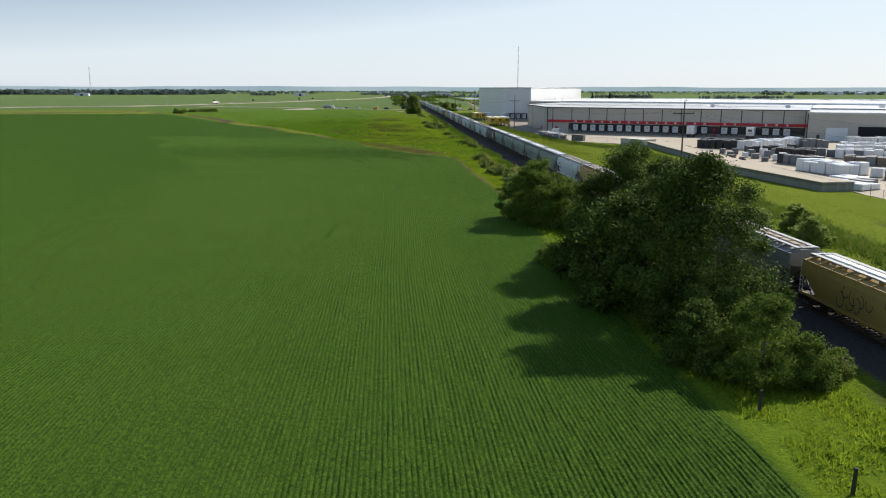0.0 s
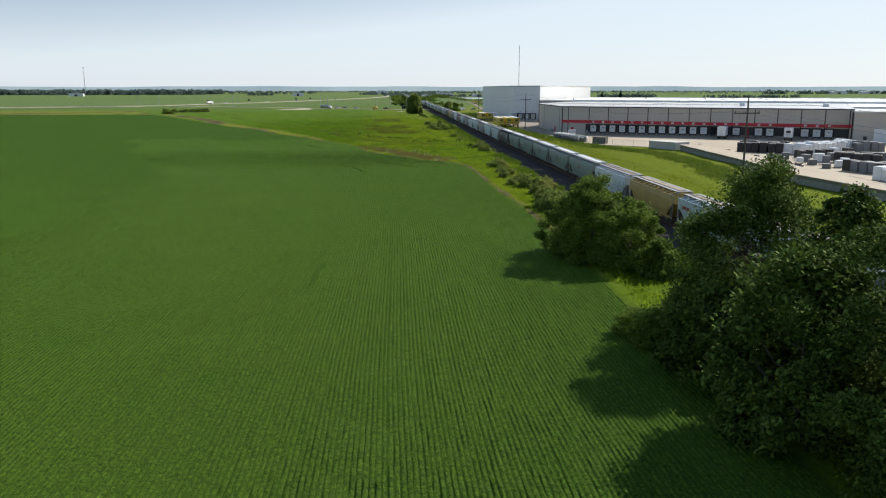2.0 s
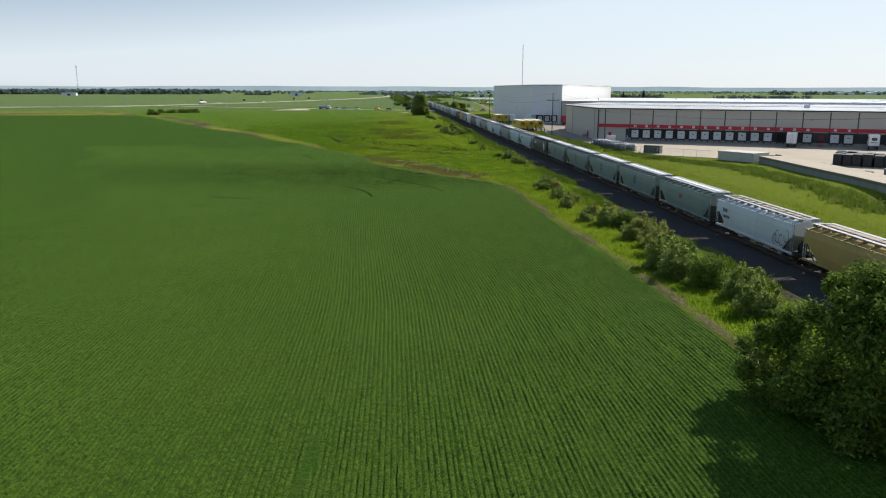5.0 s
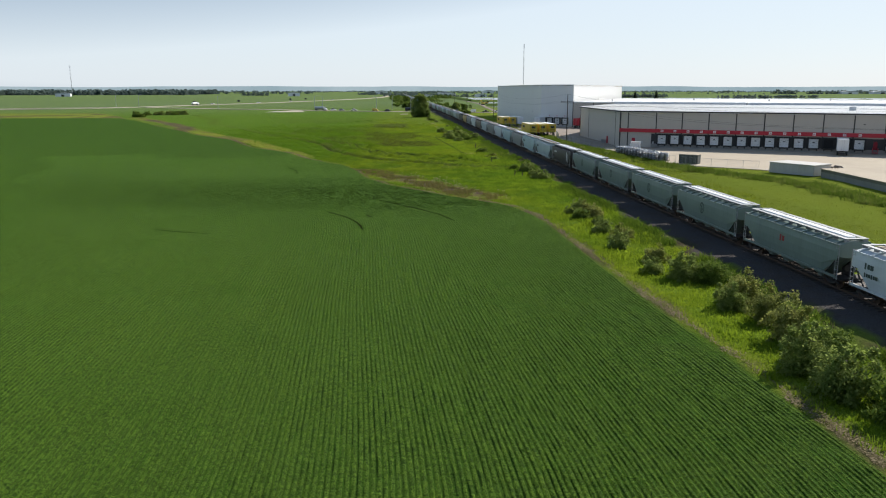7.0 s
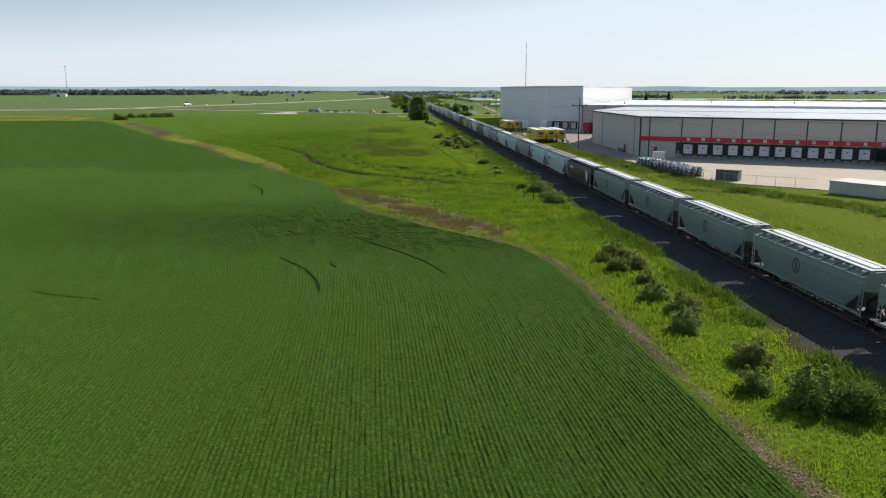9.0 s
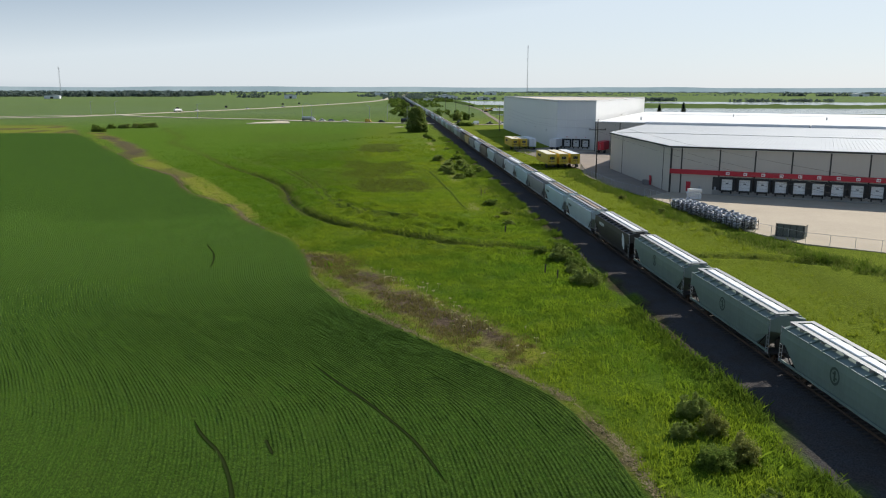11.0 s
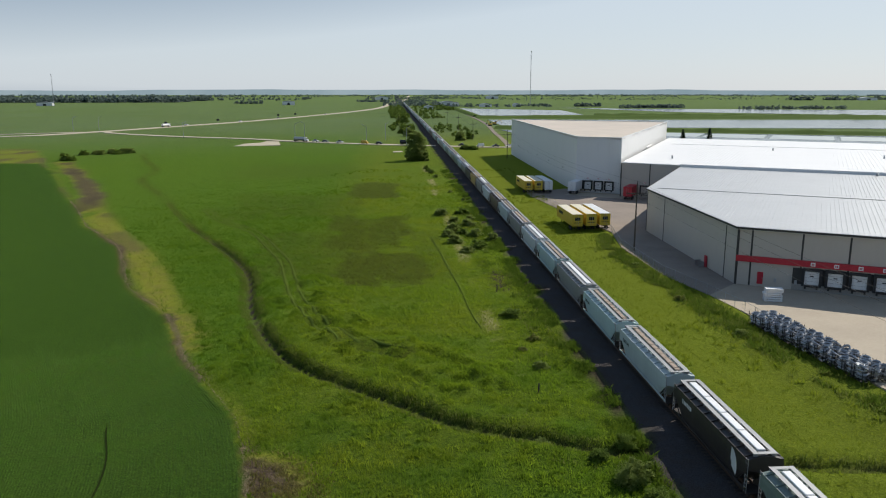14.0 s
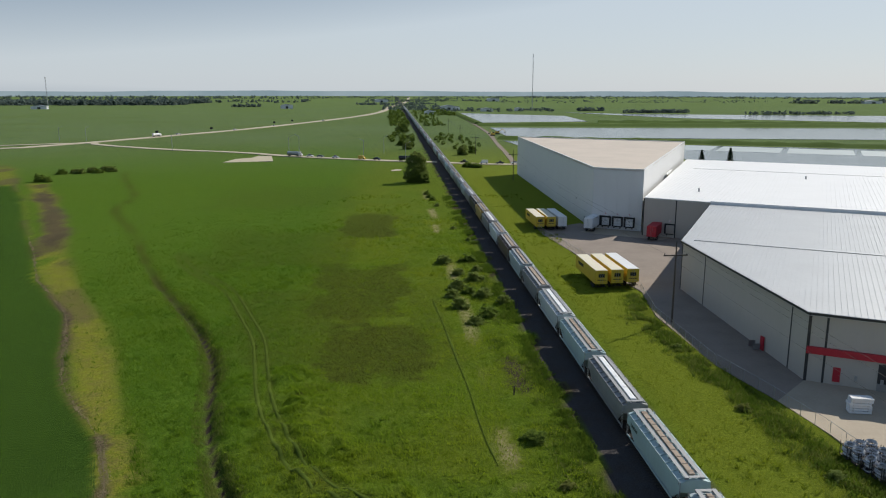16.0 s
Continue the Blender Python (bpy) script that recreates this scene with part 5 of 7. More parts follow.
def train():
    base = 67.2
    ring = lambda: [("emblem", ring_emblem(0.6, 0.6), LOGO_DARK)]
    sage = "sage grey covered hopper car with white hatch covers"
    plan = {
        0: ("black", "white", "glossy black covered hopper car with white hatches", [("emblem", white_arc(), LOGO_WHITE), ("lettering", letter_bars(5.6, 3.1, 6, 0.5), LOGO_WHITE)]),
        -1: ("sage", "white", sage, ring()), -2: ("sage", "white", sage, ring()), -3: ("sage", "white", sage, ring()),
        -4: ("sage", "white", sage, ring()),
        -5: ("sage", "white", sage + " and red lettering", [("lettering", letter_bars(0.9, 2.75, 2, 0.62), LOGO_RED)]),
        -6: ("white", "long", "off-white covered hopper car with dark markings and graffiti", [("lettering", letter_bars(6.4, 3.0, 3, 0.5), LOGO_DARK), ("code_lettering", letter_bars(6.4, 2.3, 6, 0.36), LOGO_DARK), ("graffiti", swirls(-7.4, 2.6, 33), SPRAY)]),
        -7: ("tan", "tan", "tan yellow covered hopper car with rusty roof", []),
        -8: ("pale", "long", "pale blue covered hopper car with black graffiti", [("lettering", letter_bars(6.8, 3.0, 6, 0.5), LOGO_RED), ("graffiti", swirls(-3.5, 7, 5), SPRAY), ("graffiti_fill", swirls(-3.0, 6, 9, -1.561), SPRAY_GREEN)]),
        -9: ("pale", "long", "pale blue covered hopper car with dark red lettering", [("lettering", letter_bars(6.2, 2.9, 6, 0.62), LOGO_RED), ("graffiti", swirls(-7, 3, 12), SPRAY)]),
        -10: ("grey", "long", "mid grey covered hopper car with dirty sides", []),
        -11: ("tan", "white", "tan yellow covered hopper car with blue lettering", [("lettering", letter_bars(-2.6, 3.05, 5, 0.62), LOGO_BLUE), ("graffiti", swirls(-1, 3.5, 21), SPRAY)]),
        -12: ("tan", "tan", "tan yellow covered hopper car with rusty roof", []),
        1: ("pale", "long", "pale blue covered hopper car with brown roof hatches", [("lettering", letter_bars(6.6, 3.0, 6, 0.5), LOGO_DARK)]),
        2: ("aqua", "long", "pale aqua covered hopper car with brown roof hatches", [("lettering", letter_bars(6.6, 3.0, 6, 0.5), LOGO_DARK)]),
        3: ("grey", "white", "mid grey covered hopper car with white hatch covers", []),
        4: ("aqua", "long", "pale aqua covered hopper car with brown roof hatches", [("emblem", ring_emblem(5.5, 0.3), LOGO_DARK)]),
        5: ("white", "white", "off-white covered hopper car with white hatch covers", [("emblem", ring_emblem(5.5, 0.3), LOGO_DARK)]),
        6: ("grey", "tan", "mid grey covered hopper car with stained hatches", []),
        7: ("pale", "long", "pale blue covered hopper car with brown roof hatches", []),
        8: ("brown", "tan", "brown covered hopper car with stained hatches", []),
        9: ("white", "long", "off-white covered hopper car with brown roof hatches", []),
        10: ("grey", "white", "mid grey covered hopper car with white hatch covers", []),
        11: ("tan", "tan", "tan yellow covered hopper car with rusty roof", []),
        12: ("black", "long", "black covered hopper car with brown roof hatches", []),
    }
    for k in range(-12, 13):
        paint, hatch, label, marks = plan[k]
        hopper_car(base + PITCH * k, paint, hatch, label, True, marks)
    pick = random.Random(4)
    for k in range(13, 93):
        paint = pick.choice(["pale", "grey", "aqua", "sage", "grey", "white", "brown"])
        hatch = pick.choice(["tan", "white", "tan"])
        hopper_car(base + PITCH * k, paint, hatch, f"distant {PAINT[paint].name.split('_car')[0].replace('_', ' ')} hopper car of the freight train", False)


train()

# ---- warehouses ----
def at_wall(origin, s, out=0.0):
    """A place s metres along a wall that runs along U from origin, out metres in front of it."""
    p = Vector(origin) + U * s - V * out
    return p.x, p.y


TURN = math.degrees(math.atan2(U.y, U.x))


def wall_run(parent, a, b, z0, z1, mat, step, name="wall_panel", thick=0.25, seam=True, first=None):
    """Upright panels side by side from a to b, with dark seams between."""
    a, b = Vector(a), Vector(b)
    d = b - a
    length = d.length
    d.normalize()
    n = Vector((d.y, -d.x))
    turn = math.degrees(math.atan2(d.y, d.x))
    cuts = [0.0] + list(first or ())
    while cuts[-1] + step < length - 0.5:
        cuts.append(cuts[-1] + step)
    cuts.append(length)
    for c0, c1 in zip(cuts[:-1], cuts[1:]):
        p = a + d * ((c0 + c1) / 2) - n * (thick / 2)
        part(name, Build().box(p.x, p.y, (z0 + z1) / 2, c1 - c0 - (0.12 if seam else 0.02), thick, z1 - z0, turn=turn), mat, parent)
    if seam:
        for c in cuts:
            p = a + d * c - n * (thick / 2 - 0.04)
            part("seam", Build().box(p.x, p.y, (z0 + z1) / 2, 0.30, thick, z1 - z0, turn=turn), SEAM, parent)


def ribbed_roof(parent, poly, z, mat, along, pitch, name="roof", rise=0.06):
    """A flat roof slab with standing seams running along a direction, clipped to the outline."""
    part(name, Build().prism(poly, z - 0.5, z), mat, parent)
    d = Vector(along).normalized()
    n = Vector((-d.y, d.x))
    pts = [Vector(p) for p in poly]
    o = [p.dot(n) for p in pts]
    b = Build()
    k = min(o) + pitch / 2
    while k < max(o):
        hits = []
        for p, q in zip(pts, pts[1:] + pts[:1]):
            a0, a1 = p.dot(n) - k, q.dot(n) - k
            if a0 * a1 < 0:
                hits.append(p.lerp(q, a0 / (a0 - a1)).dot(d))
        hits.sort()
        if len(hits) >= 2:
            m = d * ((hits[0] + hits[-1]) / 2) + n * k
            b.box(m.x, m.y, z + rise / 2, hits[-1] - hits[0] - 0.2, 0.07, rise, turn=math.degrees(math.atan2(d.y, d.x)))
        k += pitch
    part("roof_seams", b, mat, parent)


def dock_door(parent, origin, s, sign=True, opened=False, panel_mat=None):
    x, y = at_wall(origin, s, 0.10)
    seal = part("dock_door", Build().box(*at_wall(origin, s - 1.32, 0.3), 2.55, 0.42, 0.62, 2.9, turn=TURN).box(*at_wall(origin, s + 1.32, 0.3), 2.55, 0.42, 0.62, 2.9, turn=TURN).box(*at_wall(origin, s, 0.3), 3.85, 3.06, 0.7, 0.42, turn=TURN), BLACK, parent, "black dock seal frame")
    if opened:
        part("opening", Build().box(x, y, 2.5, 2.3, 0.16, 2.4, turn=TURN), VOID, seal)
    else:
        part("panel", Build().box(x, y, 2.5, 2.28, 0.16, 2.4, turn=TURN), WHITE, seal, "white sectional door panel")
        b = Build()
        for k in range(3):
            b.box(*at_wall(origin, s, 0.19), 1.9 + k * 0.6, 2.24, 0.03, 0.03, turn=TURN)
        part("panel_joint", b, CURB, seal)
        part("door_window", Build().box(*at_wall(origin, s, 0.2), 2.75, 0.55, 0.03, 0.2, turn=TURN), GLASS, seal)
    part("leveller", Build().box(*at_wall(origin, s, 0.35), 1.1, 2.1, 0.5, 0.25, turn=TURN), DARK_STEEL, seal)
    for o in (-0.9, 0.9):
        part("bumper", Build().box(*at_wall(origin, s + o, 0.34), 0.85, 0.28, 0.3, 0.5, turn=TURN), BLACK, seal)
    if sign:
        plate = part("bay_sign", Build().box(*at_wall(origin, s, 0.5), 4.86, 0.72, 0.05, 0.62, turn=TURN), WHITE, parent)
        part("sign_mark", Build().box(*at_wall(origin, s - 0.12, 0.53), 4.86, 0.16, 0.02, 0.34, turn=TURN).box(*at_wall(origin, s + 0.12, 0.53), 4.86, 0.14, 0.02, 0.34, turn=TURN), RED, plate)


def main_warehouse():
    top = 10.1
    c, l, r = Vector((28.3, 130.5)), Vector((29.6, 182.0)), Vector((56.0, 231.5))
    e = c + U * 96
    f = e + V * 101.4
    w = thing("warehouse", "long taupe warehouse with red band over the dock doors", "warehouse", kind="structure")
    wall_run(w, c, e, 0, top, WALL_GREY, 7.08, first=(2.3, 10.2))
    wall_run(w, l, c, 0, top, WALL_GREY, 34.0, first=(12.5,))
    wall_run(w, r, l, 0, top, WALL_GREY, 20.0)
    wall_run(w, e, f, 0, top, WALL_GREY, 20.0)
    wall_run(w, f, r, 0, top, WALL_GREY, 20.0)
    o = [c - V * 0.35 - U * 0.3, e - V * 0.35 + U * 0.3, f, r, l - U * 0.35]
    ribbed_roof(w, [(p.x, p.y) for p in o], top + 0.25, ROOF_METAL, V, 0.8)
    # eave trim, ridge line
    for a, b_, h in ((c, e, 0.32), (l, c, 0.32)):
        d = (b_ - a).normalized()
        n = Vector((d.y, -d.x))
        m = (a + b_) / 2 + n * 0.42
        part("eave_trim", Build().box(m.x, m.y, top + 0.02, (b_ - a).length + 0.5, 0.14, h, turn=math.degrees(math.atan2(d.y, d.x))), SEAM, w)
    m = l + U * 50 + V * 1.0
    part("ridge_cap", Build().box(m.x + U.x * 8, m.y + U.y * 8, top + 0.33, 112, 0.35, 0.10, turn=TURN), STEEL, w)
    # red band
    m = at_wall(c, 48, 0.2)
    part("red_band", Build().box(*m, 4.85, 96.2, 0.55, 1.0, turn=TURN), RED, w, "bright red painted metal band")
    part("dock_wall", Build().box(*at_wall(c, 52, 0.06), 0.62, 86, 0.14, 1.24, turn=TURN), CURB, w)
    part("dock_recess", Build().box(*at_wall(c, 52, 0.05), 2.6, 86, 0.12, 2.75, turn=TURN), SEAM, w)
    bays = list(range(15)) + [16, 17, 20, 21, 22]
    for k in bays:
        dock_door(w, c, 12.0 + 3.52 * k, True, k in (12, 13))
    for s, h in ((4.0, 2.5), (64.9, 3.2)):
        door = part("red_door", Build().box(*at_wall(c, s, 0.06), h - 1.05 + 0.2, 0.95, 0.1, 2.1, turn=TURN), RED, w)
        part("door_handle", Build().box(*at_wall(c, s + 0.35, 0.14), h - 0.9, 0.06, 0.08, 0.14, turn=TURN), STEEL, door)
    stair = part("steel_stair", Build().box(*at_wall(c, 64.9, 1.2), 0.6, 1.4, 2.0, 0.12, turn=TURN).box(*at_wall(c, 64.3, 1.2), 1.3, 0.06, 2.0, 0.9, turn=TURN).box(*at_wall(c, 65.5, 1.2), 1.3, 0.06, 2.0, 0.9, turn=TURN), RED, w)
    # side door, downpipe and wall lamps on the wall by the railway
    part("red_door", Build().box(28.4, 143.6, 1.25, 0.14, 1.1, 2.2), RED, w)
    part("landing_rail", Build().box(27.6, 143.6, 0.7, 1.1, 0.06, 1.0).box(27.6, 145.3, 0.7, 1.1, 0.06, 1.0), STEEL, w)
    for s in (62.0,):
        lamp = part("wall_lamp", Build().box(*at_wall(c, s, 0.2), 7.6, 0.4, 0.35, 0.25, turn=TURN), BLACK, w)
    for s in (6.4, 9.6):
        part("meter_box", Build().box(*at_wall(c, s, 0.12), 1.5, 0.4, 0.25, 0.7, turn=TURN), STEEL, w)
    for s in (26.0,):
        m = c + U * s + V * 99
        vent = part("roof_vent", Build().tube((m.x, m.y, top), (m.x, m.y, top + 0.9), 0.3, n=10).tube((m.x, m.y, top + 0.9), (m.x, m.y, top + 1.2), 0.5, 0.1, n=10), STEEL, w)
    for s in (60.0, 88.0):
        m = c + U * s + V * 30
        part("roof_unit", Build().box(m.x, m.y, top + 0.8, 1.8, 1.4, 1.1, bevel=0.05, turn=TURN), WHITE, w)


main_warehouse()


def rear_warehouse():
    top = 10.7
    a, r = Vector((41.0, 241.5)), Vector((56.0, 231.5))
    far = a + (Vector((98.5, 359)) - a)
    f = r + U * 260
    g = far + U * 286
    w = thing("rear_warehouse", "white-roofed warehouse wing joining the taller building", "warehouse", kind="structure")
    wall_run(w, a, r, 0, top, WALL_GREY, 9.0)
    wall_run(w, r, f, 9.0, top, WALL_GREY, 30.0, seam=False)
    wall_run(w, f, g, 0, top, WALL_GREY, 30.0)
    wall_run(w, g, far, 0, top, WALL_GREY, 30.0)
    ribbed_roof(w, [tuple(p) for p in (a, r, f, g, far)], top + 0.25, ROOF_WHITE, V, 1.15)
    d = (f - r).normalized()
    m = (r + f) / 2 - V * 0.2
    part("parapet", Build().box(m.x, m.y, top + 0.05, (f - r).length, 0.3, 0.9, turn=TURN), WHITE, w)
    m = a + V * 90 + U * 75
    part("ridge_cap", Build().box(m.x, m.y, top + 0.32, 150, 0.4, 0.1, turn=TURN), WHITE, w)
    for s in (11.5, 15.4):
        dock_door(w, a, s, True, s > 12)
    dock_door(w, a, 7.6, True)
    for s, t in ((12, 20), (40, 70), (75, 50), (100, 90)):
        m = a + U * s + V * t
        vent = part("roof_vent", Build().tube((m.x, m.y, top), (m.x, m.y, top + 1.1), 0.28, n=10).tube((m.x, m.y, top + 1.1), (m.x, m.y, top + 1.4), 0.45, 0.1, n=10), STEEL, w)
    m = Vector((101, 362)) - U * 1
    part("stair_rail", Build().box(70, 302, top + 0.8, 0.5, 16, 0.5, turn=-26), WHITE, w)


rear_warehouse()


def tall_building():
    top = 18.2
    p = [Vector(q) for q in ((29.6, 254.2), (42.4, 247.0), (99.8, 365.7), (31.4, 404.0))]
    w = thing("cold_store", "tall windowless pale grey insulated-panel cold store", "building", kind="structure")
    for i, step in ((0, 3.6), (1, 6.0), (2, 8.0), (3, 6.0)):
        wall_run(w, p[i], p[(i + 1) % 4], 0, top, WALL_PALE, step, seam=False)
    part("roof", Build().prism([tuple(q) for q in p], top - 0.6, top - 0.25), ROOF_TAN, w)
    for i in range(4):
        a, b = p[i], p[(i + 1) % 4]
        d = (b - a).normalized()
        n = Vector((d.y, -d.x))
        m = (a + b) / 2 - n * 0.15
        part("parapet_cap", Build().box(m.x, m.y, top + 0.03, (b - a).length, 0.42, 0.1, turn=math.degrees(math.atan2(d.y, d.x))), WHITE, w)
    for k in range(3):
        dock_door(w, p[0], 4.2 + 3.5 * k, True)
    dock_door(w, p[0], 1.1, False)
    for k in range(5):
        y = 275 + k * 26
        part("wall_lamp", Build().box(29.55 + 0.012 * (y - 254), y, 6.2, 0.3, 0.3, 0.35), BLACK, w)
    part("exit_door", Build().box(29.66, 263.5, 1.1, 0.16, 1.1, 2.2), STEEL, w)


tall_building()


def wing():
    top = 9.6
    a = Vector((28.3, 130.5)) + U * 96.2 - V * 7
    b, c, d = a + U * 70, a + U * 70 + V * 40, a + V * 40
    w = thing("warehouse_wing", "grey warehouse wing with tall overhead doors", "warehouse", kind="structure")
    for p, q in ((a, b), (b, c), (c, d), (d, a)):
        wall_run(w, p, q, 0, top, WALL_GREY, 12.0, seam=False)
    ribbed_roof(w, [tuple(p) for p in (a - V * 0.3 - U * 0.3, b - V * 0.3, c, d - U * 0.3)], top + 0.2, ROOF_METAL, V, 1.15)
    part("overhead_door", Build().box(*at_wall(a, 9.0, 0.06), 2.3, 6.6, 0.12, 4.6, turn=TURN), WHITE, w)
    for s, wid in ((20.5, 10.5), (36, 10.5)):
        hole = part("open_doorway", Build().box(*at_wall(a, s, 0.06), 2.6, wid, 0.12, 5.2, turn=TURN), VOID, w)
        for o in (-wid / 2, wid / 2):
            part("door_frame", Build().box(*at_wall(a, s + o, 0.12), 2.65, 0.3, 0.2, 5.3, turn=TURN), STEEL, hole)
    part("small_door", Build().box(*at_wall(a, 3.4, 0.06), 1.1, 1.0, 0.1, 2.1, turn=TURN), SEAM, w)


wing()


def rear_hall():
    """The deep hall that goes on behind the wing under one white roof."""
    top = 10.1
    e = Vector((28.3, 130.5)) + U * 96.4 + V * 33.4
    q = [e, e + U * 130, e + U * 130 + V * 67.4, e + V * 67.4]
    w = thing("rear_hall", "deep white-roofed hall behind the warehouse wing", "warehouse", kind="structure")
    for a, b in zip(q, q[1:] + q[:1]):
        wall_run(w, a, b, 0, top, WALL_GREY, 20.0, seam=False)
    ribbed_roof(w, [tuple(p) for p in q], top + 0.25, ROOF_WHITE, V, 1.15)
    for s in (25.0, 70.0):
        m = e + U * s + V * 20
        part("roof_unit", Build().box(m.x, m.y, top + 0.8, 2.0, 1.6, 1.2, bevel=0.05, turn=TURN), WHITE, w)


rear_hall()

# ---- yards ----
_c = Vector((28.3, 130.5))
apron = [(20.9, 123.5), (22.2, 113), (23.0, 95), (24.4, 81), (27.8, 72.5), (38.0, 64.0), (46.0, 52.5), (44.0, 5), (46.5, -25), (44.0, -60), (46, -90), (180, -90), tuple(_c + U * 170 - V * 6), tuple(_c + U * 96), tuple(_c)]
sheet("concrete_yard", apron, 0.16, CONCRETE, "pale sandy concrete storage yard", "yard")
sheet("asphalt_yard", [(20.9, 123.5), tuple(_c), (29.6, 182), (56, 231.5), (41, 241.5), (42.4, 247), (29.6, 254.2), (28, 262), (13.2, 252), (12.9, 244), (16.5, 212), (20.8, 180), (17.9, 163), (18.2, 137)], 0.14, ASPHALT, "worn grey asphalt truck court", "yard")
sheet("dock_slab", [tuple(Vector((29.6, 254.2)) - V * 9 - U * 1), tuple(Vector((41.6, 241.8)) - V * 6 + U * 6), tuple(Vector((41, 241.5)) + U * 8), (42.2, 246.8), (29.7, 254)], 0.17, CONCRETE, "pale concrete slab before the docks", "slab")

# ---- trees and bushes ----
def crown_places(r, clumps, leaves, radius, height, low, seed, flat=0.8):
    """Leaf places for an uneven crown of many clumps."""
    g = np.random.default_rng(seed)
    out = []
    for k in range(clumps):
        f = g.uniform(0.0, 0.3) if k % 5 == 1 else g.uniform(0.0, 1.0)
        wide = np.interp(f, [0, 0.12, 0.35, 0.6, 0.8, 0.93, 1.0], [0.72, 0.92, 1.0, 0.88, 0.62, 0.34, 0.10]) * g.uniform(0.85, 1.08)
        a = g.uniform(0, 2 * np.pi)
        reach = (g.uniform(0.15, 0.8), g.uniform(0.65, 0.9), g.uniform(0.8, 1.12))[k % 3]
        size = radius * (g.uniform(0.18, 0.30) if k % 3 < 2 else g.uniform(0.09, 0.18))
        c = np.array([np.cos(a) * radius * wide * reach, np.sin(a) * radius * wide * reach, low + (height - low) * f * (0.92 if k % 3 < 2 else 0.99)])
        n = int(leaves / clumps * g.uniform(0.7, 1.3))
        v = g.normal(0, 1, (n, 3))
        v /= np.linalg.norm(v, axis=1)[:, None]
        q = c + v * (size * g.uniform(0.25, 1.3, (n, 1))) * np.array([1, 1, flat])
        q[:, 2] = np.maximum(q[:, 2], 0.02 * height)
        out.append(q)
    return np.concatenate(out)


def leaf_mesh(name, p, size, mat, seed, twist=1.2):
    global rng
    kept, rng = rng, np.random.default_rng(seed)
    me = leaf_cloud(p[:, 0], p[:, 1], p[:, 2], np.full(len(p), size), mat, name, 0.0, twist)
    rng = kept
    return me


def limbs(height, radius, seed, trunk_r, stems=1):
    b, r = Build(), random.Random(seed)
    for s in range(stems):
        lean = Vector((r.uniform(-0.2, 0.2), r.uniform(-0.2, 0.2), 0)) * height * (0.08 if stems == 1 else 0.3)
        p, rad = Vector((r.uniform(-0.1, 0.1) * (stems > 1), r.uniform(-0.1, 0.1) * (stems > 1), -0.03 * height)), trunk_r
        n = 6
        for k in range(n):
            q = p + Vector((lean.x * 0.3 + r.uniform(-0.02, 0.02) * height, lean.y * 0.3 + r.uniform(-0.02, 0.02) * height, height * 0.74 / n))
            b.tube(p, q, rad, rad * 0.78, 7)
            if k >= 1:
                for _ in range(2):
                    a = r.uniform(0, 6.28)
                    tip = q + Vector((math.cos(a), math.sin(a), 0.7)) * radius * r.uniform(0.3, 0.55)
                    mid = q.lerp(tip, 0.5) + Vector((0, 0, -0.15 * radius))
                    b.tube(q, mid, rad * 0.5, rad * 0.32, 5)
                    b.tube(mid, tip, rad * 0.32, rad * 0.1, 5)
            p, rad = q, rad * 0.78
    return b


def tree(x, y, height, radius, label, leaves=9000, size=0.2, mat=None, seed=1, low=0.12, name="tree", clumps=80, stems=1):
    t = thing(name, label, name, (x, y, float(ground_z(x, y))), random.Random(seed).uniform(0, 360))
    part("trunk", limbs(height, radius, seed, 0.022 * height, stems), BARK, t)
    p = crown_places(None, clumps, leaves, radius, height, height * low, seed)
    part("crown", leaf_mesh("crown", p, size, mat or LEAF, seed), mat or LEAF, t)
    return t


tree(-13.0, -127.4, 12.8, 6.0, "big dark green leafy tree overhanging the field", 110000, 0.082, seed=3, clumps=152, low=0.06)
tree(-12.3, -108.6, 12.2, 5.6, "tall dark green leafy tree beside the railway", 72000, 0.088, seed=5, clumps=144, low=0.06)
tree(-11.6, -118.2, 11.4, 4.4, "dark green leafy tree among the taller ones", 26000, 0.120, seed=8, clumps=70, low=0.05)
tree(-12.8, -138.8, 5.4, 2.9, "young mid-green tree in the long grass", 30000, 0.070, GROVE, 11, 0.05)
tree(-9.9, -139.6, 3.0, 2.0, "low mid-green shrub tree in the long grass", 16000, 0.064, GROVE, 12, 0.03)
tree(-15.9, -136.5, 4.6, 2.4, "bushy mid-green sapling in the big tree's shade", 18000, 0.072, LEAF, 13, 0.05)
tree(-16.0, -121.5, 9.2, 4.6, "dense dark tree filling the gap in the grove", 26000, 0.126, LEAF, 14, 0.03, clumps=70)
tree(-17.2, -114.0, 5.6, 3.2, "low dark tree at the grove's edge", 15000, 0.114, LEAF, 15, 0.02, clumps=50)
tree(-16.0, -82.3, 8.3, 4.1, "round leafy tree at the corner of the field", 46000, 0.095, GROVE, 21, 0.01, clumps=120)
tree(-13.4, -86.0, 6.4, 3.7, "round lighter green tree beside the railway", 32000, 0.095, GROVE, 22, 0.01, clumps=100)
tree(-11.9, -90.0, 3.4, 2.0, "low spreading green tree beside the railway", 11700, 0.108, GROVE, 23, 0.03)
tree(-18.4, -78.5, 5.2, 2.4, "dark leafy sapling at the field's edge", 18000, 0.085, GROVE, 24, 0.03)
tree(8.6, -94, 3.4, 2.4, "scrubby green tree across the tracks", 11700, 0.108, WILLOW, 31, 0.05)
